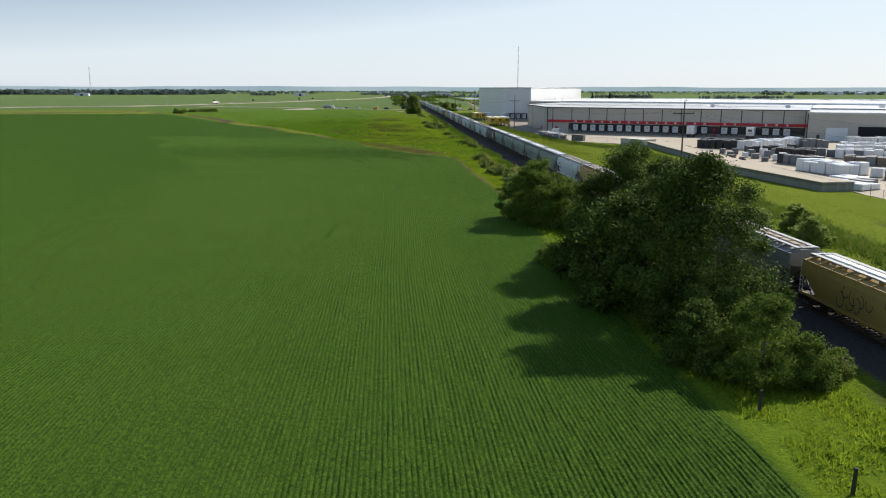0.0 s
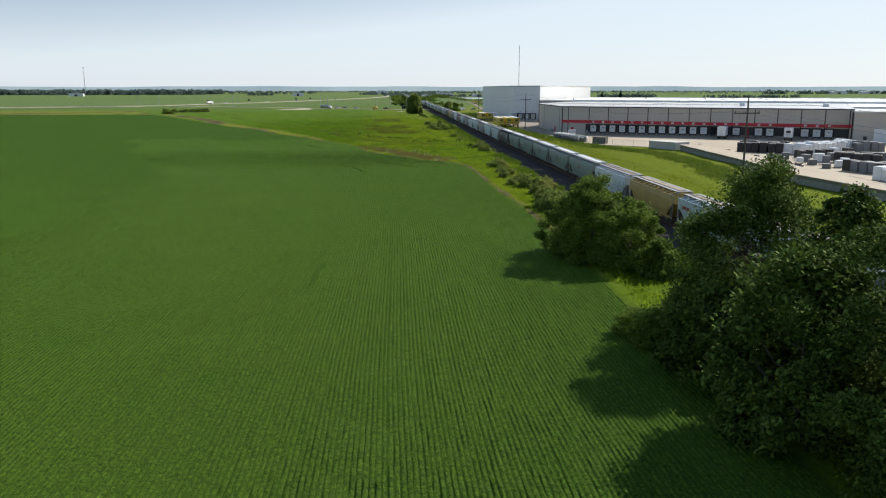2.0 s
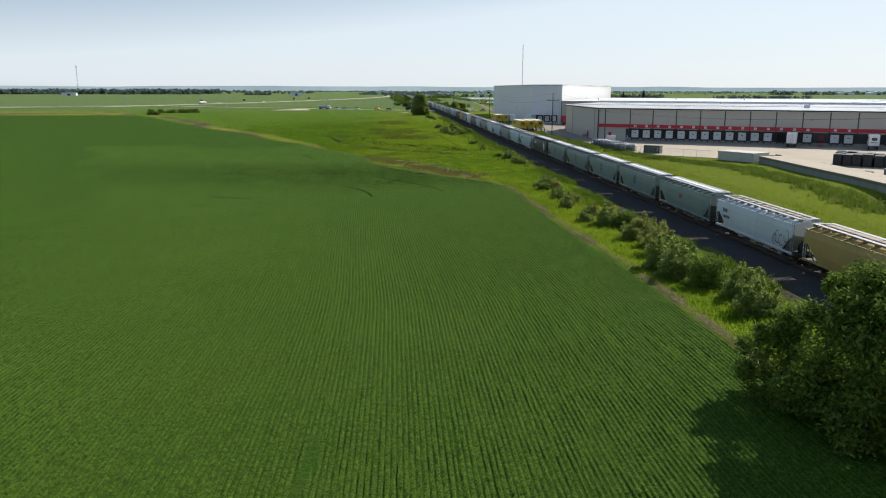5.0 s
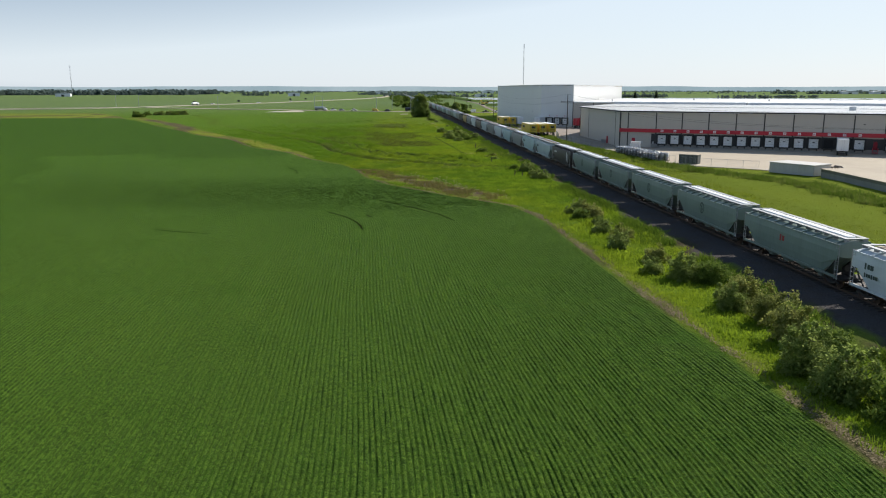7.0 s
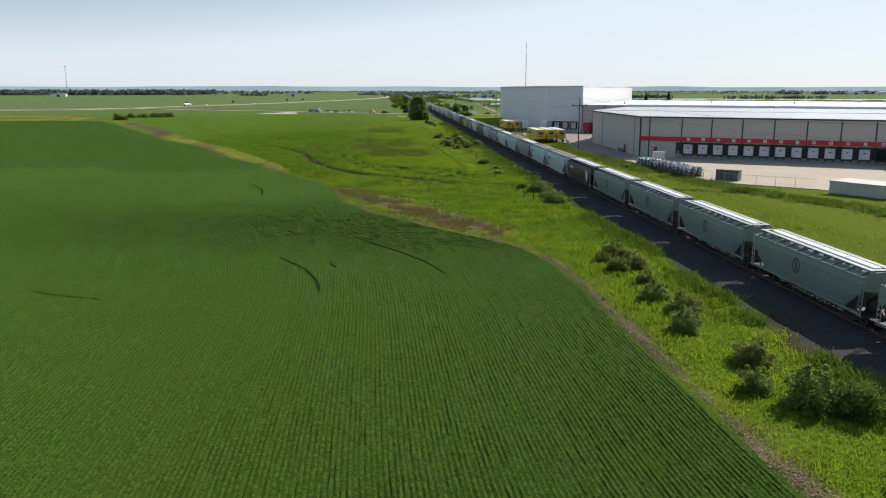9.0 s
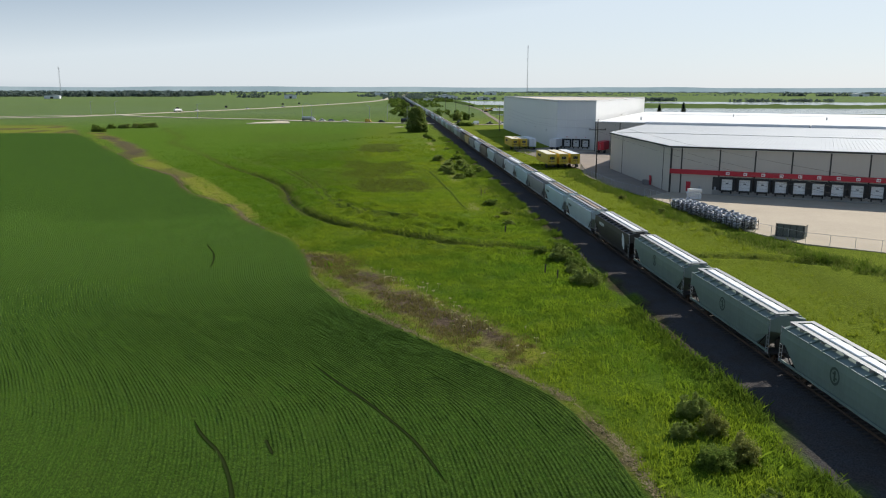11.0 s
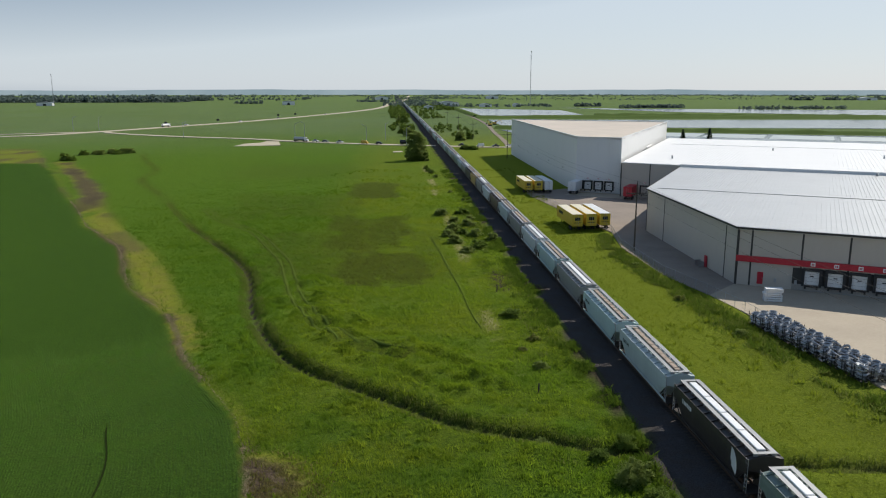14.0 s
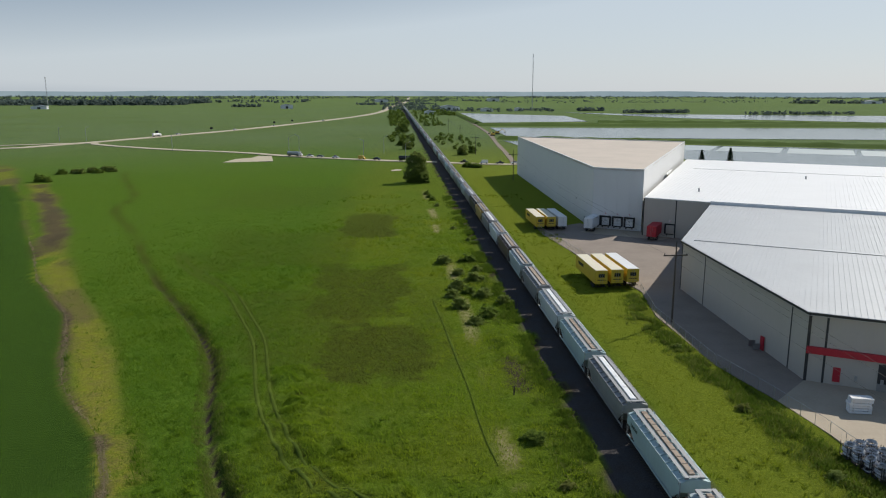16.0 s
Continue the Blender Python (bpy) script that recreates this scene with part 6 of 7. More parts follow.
tree(12.5, -99, 3.0, 2.2, "scrubby dark tree across the tracks", 8000, 0.108, WILLOW, 32, 0.05)
tree(15.5, -90, 3.4, 2.0, "low scrubby tree across the tracks", 9100, 0.108, WILLOW, 33, 0.05)
tree(-19.2, 372, 13.8, 5.4, "lone round leafy tree in the meadow", 26000, 0.22, WILLOW, 44, 0.01, clumps=190)
tree(-15.2, 369, 4.0, 2.0, "small bush tree below the lone tree", 3900, 0.180, LEAF, 42, 0.04, clumps=20)
for k, (x, y, h, r) in enumerate(((-19, 564, 6.5, 3.4), (-23, 600, 4, 3), (-17, 585, 5, 3), (15, 516, 6, 4), (22, 530, 5, 3), (-18, 775, 9, 5), (-22, 800, 7, 4), (11, 440, 2.2, 3.2), (15, 437, 2.0, 3.0))):
    tree(x, y, h, r, "leafy scrub tree growing beside the distant railway", 2200, 0.45, GROVE if k % 3 else WILLOW, 50 + k, 0.01, clumps=70)


def bush_places(clumps, leaves, seed):
    """Leaf places for a rounded bush, about 0.68 in radius and 1 high."""
    g = np.random.default_rng(seed)
    out = []
    for k in range(clumps):
        u = g.normal(0, 1, 3)
        u[2] = abs(u[2])
        u /= np.linalg.norm(u)
        reach = (g.uniform(0.2, 0.6), g.uniform(0.6, 0.85), g.uniform(0.7, 0.95), g.uniform(0.9, 1.22))[k % 4]
        c = u * reach * np.array([0.58, 0.58, 0.86])
        v = g.normal(0, 1, (leaves // clumps, 3))
        v /= np.linalg.norm(v, axis=1)[:, None]
        q = c + v * (g.uniform(0.08, 0.14) if k % 4 == 3 else g.uniform(0.14, 0.25)) * g.uniform(0.3, 1.15, (len(v), 1))
        q[:, 2] = np.maximum(q[:, 2], 0.01)
        out.append(q)
    return np.concatenate(out)


def bush_model(mat, seed, leaves, name, leaf):
    b = thing(name, "", "bush")
    part("stem", limbs(0.9, 0.5, seed, 0.03, 1), BARK, b)
    p = bush_places(70, leaves, seed)
    part("foliage", leaf_mesh("foliage", p, leaf, mat, seed), mat, b)
    return b


BUSHES = [
    # x, y, height, radius, kind
    (-14.2, -51.2, 2.9, 2.1, 0), (-13.0, -54.6, 2.8, 2.2, 2), (-14.4, -47.6, 2.8, 2.0, 0), (-12.7, -42.2, 2.7, 2.0, 1), (-12.4, -46.0, 2.4, 1.8, 2), (-12.0, -38.0, 2.4, 1.8, 1),
    (-11.7, -58.5, 2.6, 2.0, 0), (-12.6, -62.8, 2.4, 2.0, 0), (-11.6, -33.0, 2.3, 1.9, 1), (-13.2, -34.5, 1.9, 1.5, 0), (-11.2, -26.3, 2.0, 1.9, 2), (-13.2, -25.2, 2.2, 1.8, 0), (-15.3, -23.0, 1.4, 1.2, 0), (-13.4, -18.5, 1.5, 1.5, 1),
    (-14.4, -11.6, 1.7, 1.5, 0), (-12.6, -7.0, 1.5, 1.5, 1), (-13.8, -3.2, 1.5, 1.4, 0), (-12.8, 1.6, 1.2, 1.2, 0), (-13.7, 7.0, 1.4, 1.3, 2), (-11.7, 7.6, 1.6, 1.3, 1), (-12.0, 11.4, 1.5, 1.2, 1), (-12.3, 14.2, 1.5, 1.3, 0), (-14.2, 11.0, 1.0, 1.0, 0),
    (-10.4, 51.7, 1.8, 2.2, 0), (-10.6, 57.2, 1.2, 1.2, 0), (-10.7, 63.8, 2.0, 2.0, 0), (-9.8, 60.5, 1.3, 1.3, 2), (-12.6, 68.0, 1.0, 1.0, 2), (-9.2, 70.8, 1.3, 1.2, 2),
    (-13.7, 113.9, 1.3, 1.7, 2), (-13.3, 92.2, 0.8, 1.2, 0), (-12.2, 103.0, 0.7, 1.0, 1), (-17.2, 72.4, 0.8, 1.1, 0), (-14.5, 98.5, 0.5, 0.8, 1),
    (-18, 209.5, 2.0, 2.3, 0), (-12.0, 210.9, 1.8, 2.2, 2), (-16.7, 185.3, 2.1, 2.3, 0), (-12.4, 192.4, 1.9, 2.2, 0), (-17.4, 171.2, 2.0, 2.2, 0), (-12.2, 178.4, 1.9, 2.2, 0), (-12.7, 165.5, 1.9, 2.3, 2), (-8.6, 173.1, 1.7, 1.9, 0), (-15.5, 197.5, 1.6, 1.8, 0), (-14.6, 181.5, 1.6, 1.9, 2), (-11.0, 201.0, 1.4, 1.6, 0), (-18.2, 179.0, 1.6, 1.9, 0), (-15.6, 161.0, 1.3, 1.7, 0),
    (-16.5, 331, 1.7, 1.6, 2), (-15.1, 315, 1.5, 1.6, 2), (-16.0, 322, 1.3, 1.4, 2), (-14.2, 301, 1.2, 1.4, 0), (-12.0, 255, 0.9, 1.1, 0), (-9.5, 236, 1.0, 1.1, 0),
    (-187, 384, 3.4, 3.6, 2), (-183.5, 383, 2.4, 2.6, 2), (-190, 414, 2.6, 3.0, 2), (-185.5, 419, 2.2, 2.8, 0), (-182, 416, 2.6, 3.2, 0), (-178.5, 422, 2.9, 3.2, 0), (-174.5, 419, 2.4, 3.0, 2), (-170, 425, 3.0, 3.6, 0), (-175, 430, 2.6, 3.4, 0),
    (-18.7, -108.6, 2.9, 2.0, 2), (-19.2, -105.8, 2.0, 1.6, 2), (-16.5, -104.5, 1.8, 1.7, 2), (-7.6, -138.5, 1.2, 1.3, 0),
    (15.0, 121, 0.8, 1.2, 1), (17.0, 103, 0.9, 1.3, 0), (15.2, 145, 0.8, 1.2, 0),
]


def bushes():
    kinds = [bush_model(m, 61 + k, n, "bush", leaf) for n, leaf in ((8400, 0.027), (2100, 0.052)) for k, m in enumerate((WILLOW, RUSSET, GROVE))]
    text = ["rounded grey-green willow bush in the rough grass", "rounded russet-tinged bush in the rough grass", "rounded dark green bush in the rough grass"]
    r = random.Random(17)
    used = [False] * 6
    for x, y, h, rad, tint in BUSHES:
        k = tint + 3 * (y > 150 or h < 1)
        m = Matrix.Translation((x + (0.6 if -65 < y < -15 else 0), y, float(ground_z(x, y)))) @ Matrix.Rotation(r.uniform(0, 6.28), 4, "Z") @ Matrix.Diagonal((rad / 0.72, rad / 0.72 * r.uniform(0.85, 1.15), h * 1.1, 1))
        if used[k]:
            ob = copy_thing(kinds[k], Matrix())
        else:
            ob, used[k] = kinds[k], True
        ob.matrix_basis = m
        tagged(ob, text[tint] if h > 1.2 else "low " + text[tint], "bush", "bushes along the railway")


bushes()


def spruce(x, y, height, seed):
    t = thing("spruce", "dark pointed spruce behind the warehouse", "tree", (x, y, 0.1), seed * 50.0)
    part("trunk", Build().tube((0, 0, -0.2), (0, 0, height * 0.95), 0.22, 0.03, 7), BARK, t)
    g = np.random.default_rng(seed)
    z = g.uniform(0.06, 1.0, 3600) ** 1.2
    tier = np.floor(z * 14) / 14
    rad = (1 - tier) * height * 0.30 * g.uniform(0.3, 1.0, 3600)
    a = g.uniform(0, 6.28, 3600)
    p = np.stack([np.cos(a) * rad, np.sin(a) * rad, z * height - rad * 0.25], 1)
    part("needles", leaf_mesh("needles", p, 0.34, SPRUCE, seed, 0.5), SPRUCE, t)


spruce(108.0, 366.0, 14.4, 1)
spruce(120.0, 363.5, 15.4, 2)


def woods():
    """Distant groves and shelter belts."""
    g = np.random.default_rng(77)
    places = []

    def belt(x0, x1, y0, y1, n, h):
        x = g.uniform(x0, x1, n)
        y = g.uniform(y0, y1, n) + 0.06 * (x - x0)
        keep = vnoise(x, y, 120, 51) > (0.32 if n > 200 else 0.2)
        places.append(np.stack([x, y, 0.66 * h * g.uniform(0.45, 1.15, n)], 1)[keep])

    def plant(name, mat, label, per=15, leaf=0.34):
        t = np.concatenate(places)
        n = len(t)
        d = g.normal(0, 1, (n, per, 3))
        d /= np.linalg.norm(d, axis=2)[:, :, None]
        h = t[:, 2][:, None]
        p = np.stack([t[:, 0][:, None] + d[:, :, 0] * h * 0.42, t[:, 1][:, None] + d[:, :, 1] * h * 0.42, h * 0.44 + d[:, :, 2] * h * 0.47], 2).reshape(-1, 3)
        s = np.repeat(t[:, 2] * leaf, per)
        tagged(new(name, leaf_cloud(p[:, 0], p[:, 1], p[:, 2], s, mat, name, 0.0, 1.2)), label, "woods", kind="stuff")

    belt(-1500, -560, 1950, 2350, 2300, 19)
    belt(-560, -300, 2300, 2700, 60, 12)
    belt(-2600, -700, 3000, 3900, 700, 13)
    belt(-390, -330, 1820, 1860, 26, 11)
    belt(-700, 900, 3200, 4200, 600, 10)
    belt(-110, 320, 2500, 3000, 260, 9)
    belt(60, 290, 1430, 1620, 110, 8)
    belt(-120, -40, 2050, 2150, 40, 9)
    belt(380, 505, 1370, 1400, 90, 9)
    belt(560, 760, 1280, 1320, 90, 8)
    belt(330, 380, 1500, 1520, 30, 10)
    belt(1180, 1240, 2280, 2330, 14, 22)
    belt(1260, 1420, 2290, 2350, 46, 16)
    belt(700, 3000, 3300, 4300, 1000, 10)
    belt(300, 1300, 2300, 2900, 240, 7)
    belt(-46, 90, 1520, 2300, 260, 9)
    belt(1500, 2100, 2100, 2500, 260, 16)
    plant("far_woods", HAZED_LEAF, "distant dark green groves and shelter belts")
    places.clear()
    belt(6, 34, 560, 1500, 170, 5)
    belt(-34, -9, 640, 1500, 190, 6.5)
    belt(30, 75, 1250, 1500, 60, 8)
    plant("railway_scrub", GROVE, "green scrub lining the distant railway", 60, 0.2)


woods()


def hills():
    """Low rises that close the horizon all round, glowing in a painted haze colour."""
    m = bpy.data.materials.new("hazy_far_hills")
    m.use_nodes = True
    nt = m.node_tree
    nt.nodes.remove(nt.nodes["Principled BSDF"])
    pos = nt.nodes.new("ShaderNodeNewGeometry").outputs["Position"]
    # emission, not lit: the pale blue of far haze is in this colour
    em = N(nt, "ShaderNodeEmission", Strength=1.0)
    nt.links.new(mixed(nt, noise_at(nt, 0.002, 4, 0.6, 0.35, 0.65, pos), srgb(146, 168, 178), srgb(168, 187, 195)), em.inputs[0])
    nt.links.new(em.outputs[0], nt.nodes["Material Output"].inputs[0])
    b = Build()
    n = 240
    pts = []
    for k in range(n):
        a = 2 * math.pi * k / n
        x, y = math.sin(a) * 4650, math.cos(a) * 4650
        h = 19 + 12 * float(vnoise(k * 40.0, 3.0, 260, 5)) + 8 * float(vnoise(k * 40.0, 9.0, 70, 6))
        pts += [(x, y, -5), (x, y, h), (x * 1.02, y * 1.02, -5)]
    faces = []
    for k in range(n):
        j = (k + 1) % n
        faces += [(3 * k, 3 * j, 3 * j + 1, 3 * k + 1), (3 * k + 1, 3 * j + 1, 3 * j + 2, 3 * k + 2)]
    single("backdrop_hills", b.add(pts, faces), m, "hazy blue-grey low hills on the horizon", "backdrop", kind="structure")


hills()

# ---- poles, wires, masts ----
def power_pole(x, y, h, turn, arm=4.4, label="weathered wooden power pole with a crossarm"):
    p = thing("power_pole", label, "utility pole", (x, y, float(ground_z(x, y))), turn, "power poles")
    part("pole", Build().tube((0, 0, -0.5), (0, 0, h), 0.19, 0.12, 9), POLE_WOOD, p)
    part("crossarm", Build().box(0, 0.16, h - 2.3, arm, 0.14, 0.22), POLE_WOOD, p)
    for s in (-1, 1):
        part("brace", Build().tube((s * 1.0, 0.16, h - 2.35), (0, 0.14, h - 3.2), 0.03, n=5), STEEL, p)
    for s in (-0.47, 0.0, 0.47):
        o = s * arm
        z = h - 2.19 if s else h
        part("insulator", Build().tube((o, 0.16 if s else 0, z), (o, 0.16 if s else 0, z + 0.28), 0.07, 0.04, 7), GLASS, p)
    return (x, y, h)


POLES = [(22.3, -32.6, 15.1, 4), (19.4, 159, 14.6, 4), (25.1, 377, 14, 4), (23, 516, 13, 4), (24, 640, 13, 4), (25, 780, 13, 4)]
for x, y, h, turn in POLES:
    power_pole(x, y, h, turn)


def power_line():
    """Three wires hung from pole to pole."""
    line = thing("power_line", "thin dark overhead wires between the poles", "power line")
    for o in (-2.05, 0.0, 2.05):
        b = Build()
        for (x0, y0, h0, _), (x1, y1, h1, _) in zip([(24, -230, 15, 4)] + POLES[:-1], POLES):
            pts = []
            for k in range(17):
                t = k / 16
                z = (h0 * (1 - t) + h1 * t) - (1.9 if o else -0.25) - 4 * t * (1 - t) * 2.6
                pts.append((x0 * (1 - t) + x1 * t + o, y0 * (1 - t) + y1 * t, z))
            for a, c in zip(pts[:-1], pts[1:]):
                b.tube(a, c, 0.018, n=3)
        part("wire", b, DARK_STEEL, line)


power_line()


def street_lamp(x, y, h, turn):
    p = thing("street_lamp", "slim galvanised street lamp with a curved arm", "street lamp", (x, y, 0.0), turn, "street lamps on the side road")
    part("post", Build().tube((0, 0, 0), (0, 0, h), 0.19, 0.12, 8), STEEL, p)
    b = Build()
    pts = [(2.2 * math.sin(a), 0, h + 1.0 * (1 - math.cos(a))) for a in (0, 0.5, 1.0, 1.5)]
    for a, c in zip(pts[:-1], pts[1:]):
        b.tube(a, c, 0.10, n=6)
    part("arm", b, STEEL, p)
    part("lamp_head", Build().box(2.5, 0, h + 0.93, 0.8, 0.3, 0.14, bevel=0.03), STEEL, p)


for x, y, t in ((-292, 661, 20), (-271, 660, 20), (-176, 556, 20), (-96, 533, 20), (-91, 546, 190), (-35, 531, 20), (-22, 472, 10), (-47, 500, 190)):
    street_lamp(x, y, 10.5, t)
street_lamp(39, 130, 9.0, 60)


def mast(name, x, y, h, w, label):
    m = thing(name, label, "radio mast", (x, y, 0))
    legs = [(w * math.cos(a), w * math.sin(a)) for a in (0.3, 2.4, 4.5)]
    for px, py in legs:
        part("leg", Build().tube((px, py, 0), (px, py, h), 0.18, 0.12, 5), STEEL, m)
    b = Build()
    k, z = 0, 2.0
    while z < h - 2:
        for i in range(3):
            (ax, ay), (bx, by) = legs[i], legs[(i + 1) % 3]
            b.tube((ax, ay, z), (bx, by, z + 2.5), 0.09, n=4)
        z += 2.5
    part("bracing", b, STEEL, m)
    part("antenna", Build().tube((0, 0, h), (0, 0, h + 4), 0.12, 0.05, 6).box(0, 0, h - 1.5, w * 3.4, w * 3.4, 0.6, bevel=0.1), STEEL, m)


mast("radio_mast", -690, 1582, 62, 0.9, "slim steel lattice radio mast on the plain")
mast("radio_mast", 256, 1600, 110, 0.8, "very tall slim steel lattice radio mast")


def fence_post(x, y, h=1.25):
    z = float(ground_z(x, y))
    b = Build().tube((x, y, z - 0.3), (x + 0.05, y + 0.03, z + h), 0.1, 0.085, 8)
    single("fence_post", b, POST_WOOD, "old dark wooden fence post in the grass", "fence post", "old fence posts")


for x, y in ((-15.1, -143.6), (-15.1, -152.4), (-15.6, -161), (-14.3, 56.6), (-13.4, 53.6), (-15.2, 84), (-13.9, 128)):
    fence_post(x, y)


def chain_fence(points, label, step=3.0, h=1.9):
    f = thing("chain_link_fence", label, "fence", kind="structure")
    post = Build().tube((0, 0, 0), (0, 0, h), 0.035, n=6).mesh("post", STEEL)
    for (x0, y0), (x1, y1) in zip(points[:-1], points[1:]):
        d = math.hypot(x1 - x0, y1 - y0)
        n = max(1, round(d / step))
        for k in range(n):
            t = k / n
            part("post", post, STEEL, f).matrix_basis = pose(x0 + (x1 - x0) * t, y0 + (y1 - y0) * t, 0.05)
        part("top_rail", Build().tube((x0, y0, h), (x1, y1, h), 0.025, n=5), STEEL, f)
        b = Build()
        m = int(d / 0.3)
        for k in range(m):
            t = k / m
            x, y = x0 + (x1 - x0) * t, y0 + (y1 - y0) * t
            s = 1.5 / d
            b.tube((x, y, 0.1), (min(max(x + (x1 - x0) * s, min(x0, x1)), max(x0, x1)), min(max(y + (y1 - y0) * s, min(y0, y1)), max(y0, y1)), h), 0.006, n=3)
        tagged(part("mesh_wire", b, STEEL, f), kind="stuff")


chain_fence([(18.2, 137), (20.6, 124), (22.0, 113), (22.8, 95), (24.2, 81), (27.6, 72.2), (37.6, 63.6)], "grey chain-link fence along the concrete yard")
chain_fence([(12.7, 252), (12.7, 244), (16.3, 212), (20.6, 180), (17.7, 163), (18.0, 137)], "grey chain-link fence along the truck court")
chain_fence([(43.6, -28), (41.5, -58), (44, -90)], "grey chain-link fence at the yard's corner")

# ---- yard furniture ----
WALL_DARK = surface("weathered_grey_green_wall", (0.270, 0.272, 0.250, 1), (0.160, 0.162, 0.142, 1), 0.9, amount=0.8, streak=True)
FASCIA = surface("mossy_grey_fascia", (0.180, 0.182, 0.150, 1), (0.110, 0.112, 0.084, 1), 0.9, amount=0.8, streak=True)


def along(points, width, z0, z1, shift=0.0):
    """A bar of constant section along a bent line."""
    rings = []
    for i, (x, y) in enumerate(points):
        a, c = points[max(0, i - 1)], points[min(len(points) - 1, i + 1)]
        d = math.hypot(c[0] - a[0], c[1] - a[1])
        nx, ny = -(c[1] - a[1]) / d, (c[0] - a[0]) / d
        p, q = shift - width / 2, shift + width / 2
        rings.append([(x + nx * o, y + ny * o, z) for o, z in ((p, z0), (p, z1), (q, z1), (q, z0))])
    return Build().loft(rings)


def retaining_wall():
    line = [(47.6, 50.5), (46.0, 30), (44.4, 8), (42.5, -10), (40.8, -24), (42.2, -40), (43.5, -54)]
    w = thing("retaining_wall", "long weathered grey retaining wall with a pale flat top", "wall", kind="structure")
    part("wall", along(line, 6.0, 0.0, 1.1, -1.2), WALL_DARK, w)
    part("fascia", along(line, 6.1, 1.1, 1.6, -1.2), FASCIA, w, "mossy grey strip below the top")
    part("coping", along(line, 6.5, 1.6, 1.72, -1.2), CONCRETE, w, "pale sandy concrete top")


retaining_wall()
PALE_BOX = surface("pale_container_paint", (0.520, 0.500, 0.460, 1), (0.380, 0.360, 0.330, 1), 0.7, amount=0.6, streak=True)
_box = thing("site_container", "low grey steel container with a pale flat roof", "container", (42.5, 57.0, 0.1), -61)
part("body", Build().box(0, 0, 1.0, 9.4, 5.8, 2.0, bevel=0.03), PALE_BOX, _box)
part("roof", Build().box(0, 0, 2.06, 9.8, 6.2, 0.12, bevel=0.03), PALE_BOX, _box)
for _k in range(7):
    part("rib", Build().box(-4.2 + _k * 1.4, -2.93, 1.0, 0.1, 0.06, 1.9), PALE_BOX, _box)


def trailer(x, y, turn, body, roof, label, length=16.0, h=2.85, mark=None):
    """A box semi-trailer; its doors face -y before turning."""
    t = thing("semi_trailer", label, "trailer", (x, y, 0.14), turn, "parked semi-trailers")
    part("box", Build().box(0, 0, 1.2 + h / 2, 2.6, length, h, bevel=0.04), body, t)
    part("roof_skin", Build().box(0, 0, 1.22 + h, 2.5, length - 0.1, 0.06), roof, t)
    for s in (-0.62, 0.62):
        door = part("rear_door", Build().box(s, -length / 2 - 0.03, 1.2 + h / 2, 1.2, 0.06, h - 0.15), body, t)
        part("lock_rod", Build().tube((s * 0.35, -length / 2 - 0.08, 1.35), (s * 0.35, -length / 2 - 0.08, 1.05 + h), 0.025, n=5), STEEL, door)
    if mark:
        part("rear_emblem", Build().box(0, -length / 2 - 0.075, 1.2 + h * 0.62, 1.3, 0.02, 0.75), mark, t)
        part("rear_lettering", Build().box(0, -length / 2 - 0.075, 1.2 + h * 0.3, 1.8, 0.02, 0.14), mark, t)
        part("side_lettering", Build().box(-1.31, length * 0.22, 1.2 + h * 0.6, 0.02, 4.2, 0.7), mark, t)
    part("chassis", Build().box(0, 0, 1.08, 1.1, length - 1.0, 0.24), DARK_STEEL, t)
    part("bumper", Build().box(0, -length / 2 + 0.1, 0.6, 2.3, 0.12, 0.14).box(-0.7, -length / 2 + 0.12, 0.85, 0.1, 0.1, 0.5).box(0.7, -length / 2 + 0.12, 0.85, 0.1, 0.1, 0.5), DARK_STEEL, t)
    for s in (-0.8, 0.8):
        part("landing_leg", Build().tube((s, length / 2 - 3.2, 0.0), (s, length / 2 - 3.2, 1.1), 0.07, n=6), DARK_STEEL, t)
    wheel = Build().tube((-0.15, 0, 0), (0.15, 0, 0), 0.5, n=16).mesh("tyre", BLACK)
    for wy in (-length / 2 + 2.0, -length / 2 + 3.3):
        for wx in (-1.05, 1.05):
            part("wheel", wheel, BLACK, t).matrix_basis = pose(wx, wy, 0.5)
    return t


for k, (m, r) in enumerate(((YELLOW, CREAM), (YELLOW, CREAM), (YELLOW, WHITE))):
    trailer(12.7 + 3.5 * k, 190.0 + 0.6 * k, 1.0, m, r, "yellow semi-trailer with a bleached roof, parked by the fence", mark=BLACK)
for k, (m, r) in enumerate(((YELLOW, CREAM), (YELLOW, CREAM), (WHITE, WHITE))):
    trailer(13.0 + 3.3 * k, 258.0, 1.0, m, r, "yellow semi-trailer parked beside the cold store" if m is YELLOW else "white semi-trailer parked beside the cold store", mark=BLACK if m is YELLOW else None)
_p = Vector((29.6, 254.2)) + U * 1.1 - V * 4.2
trailer(_p.x, _p.y, TURN, WHITE, WHITE, "white semi-trailer backed to the cold store dock", 8.0)
_p = Vector((41.0, 241.5)) + U * 4.0 - V * 4.2
trailer(_p.x, _p.y, TURN, RED, RED, "red semi-trailer backed to the dock", 8.0)
_p = _c + U * 57.4 - V * 4.6
trailer(_p.x, _p.y, TURN, WHITE, WHITE, "white semi-trailer backed to an open dock door", 8.0)
_p = _c + U * 77.8 - V * 4.6
trailer(_p.x, _p.y, TURN, WHITE, WHITE, "white semi-trailer with dark lettering at the dock", 8.0, mark=BLACK)

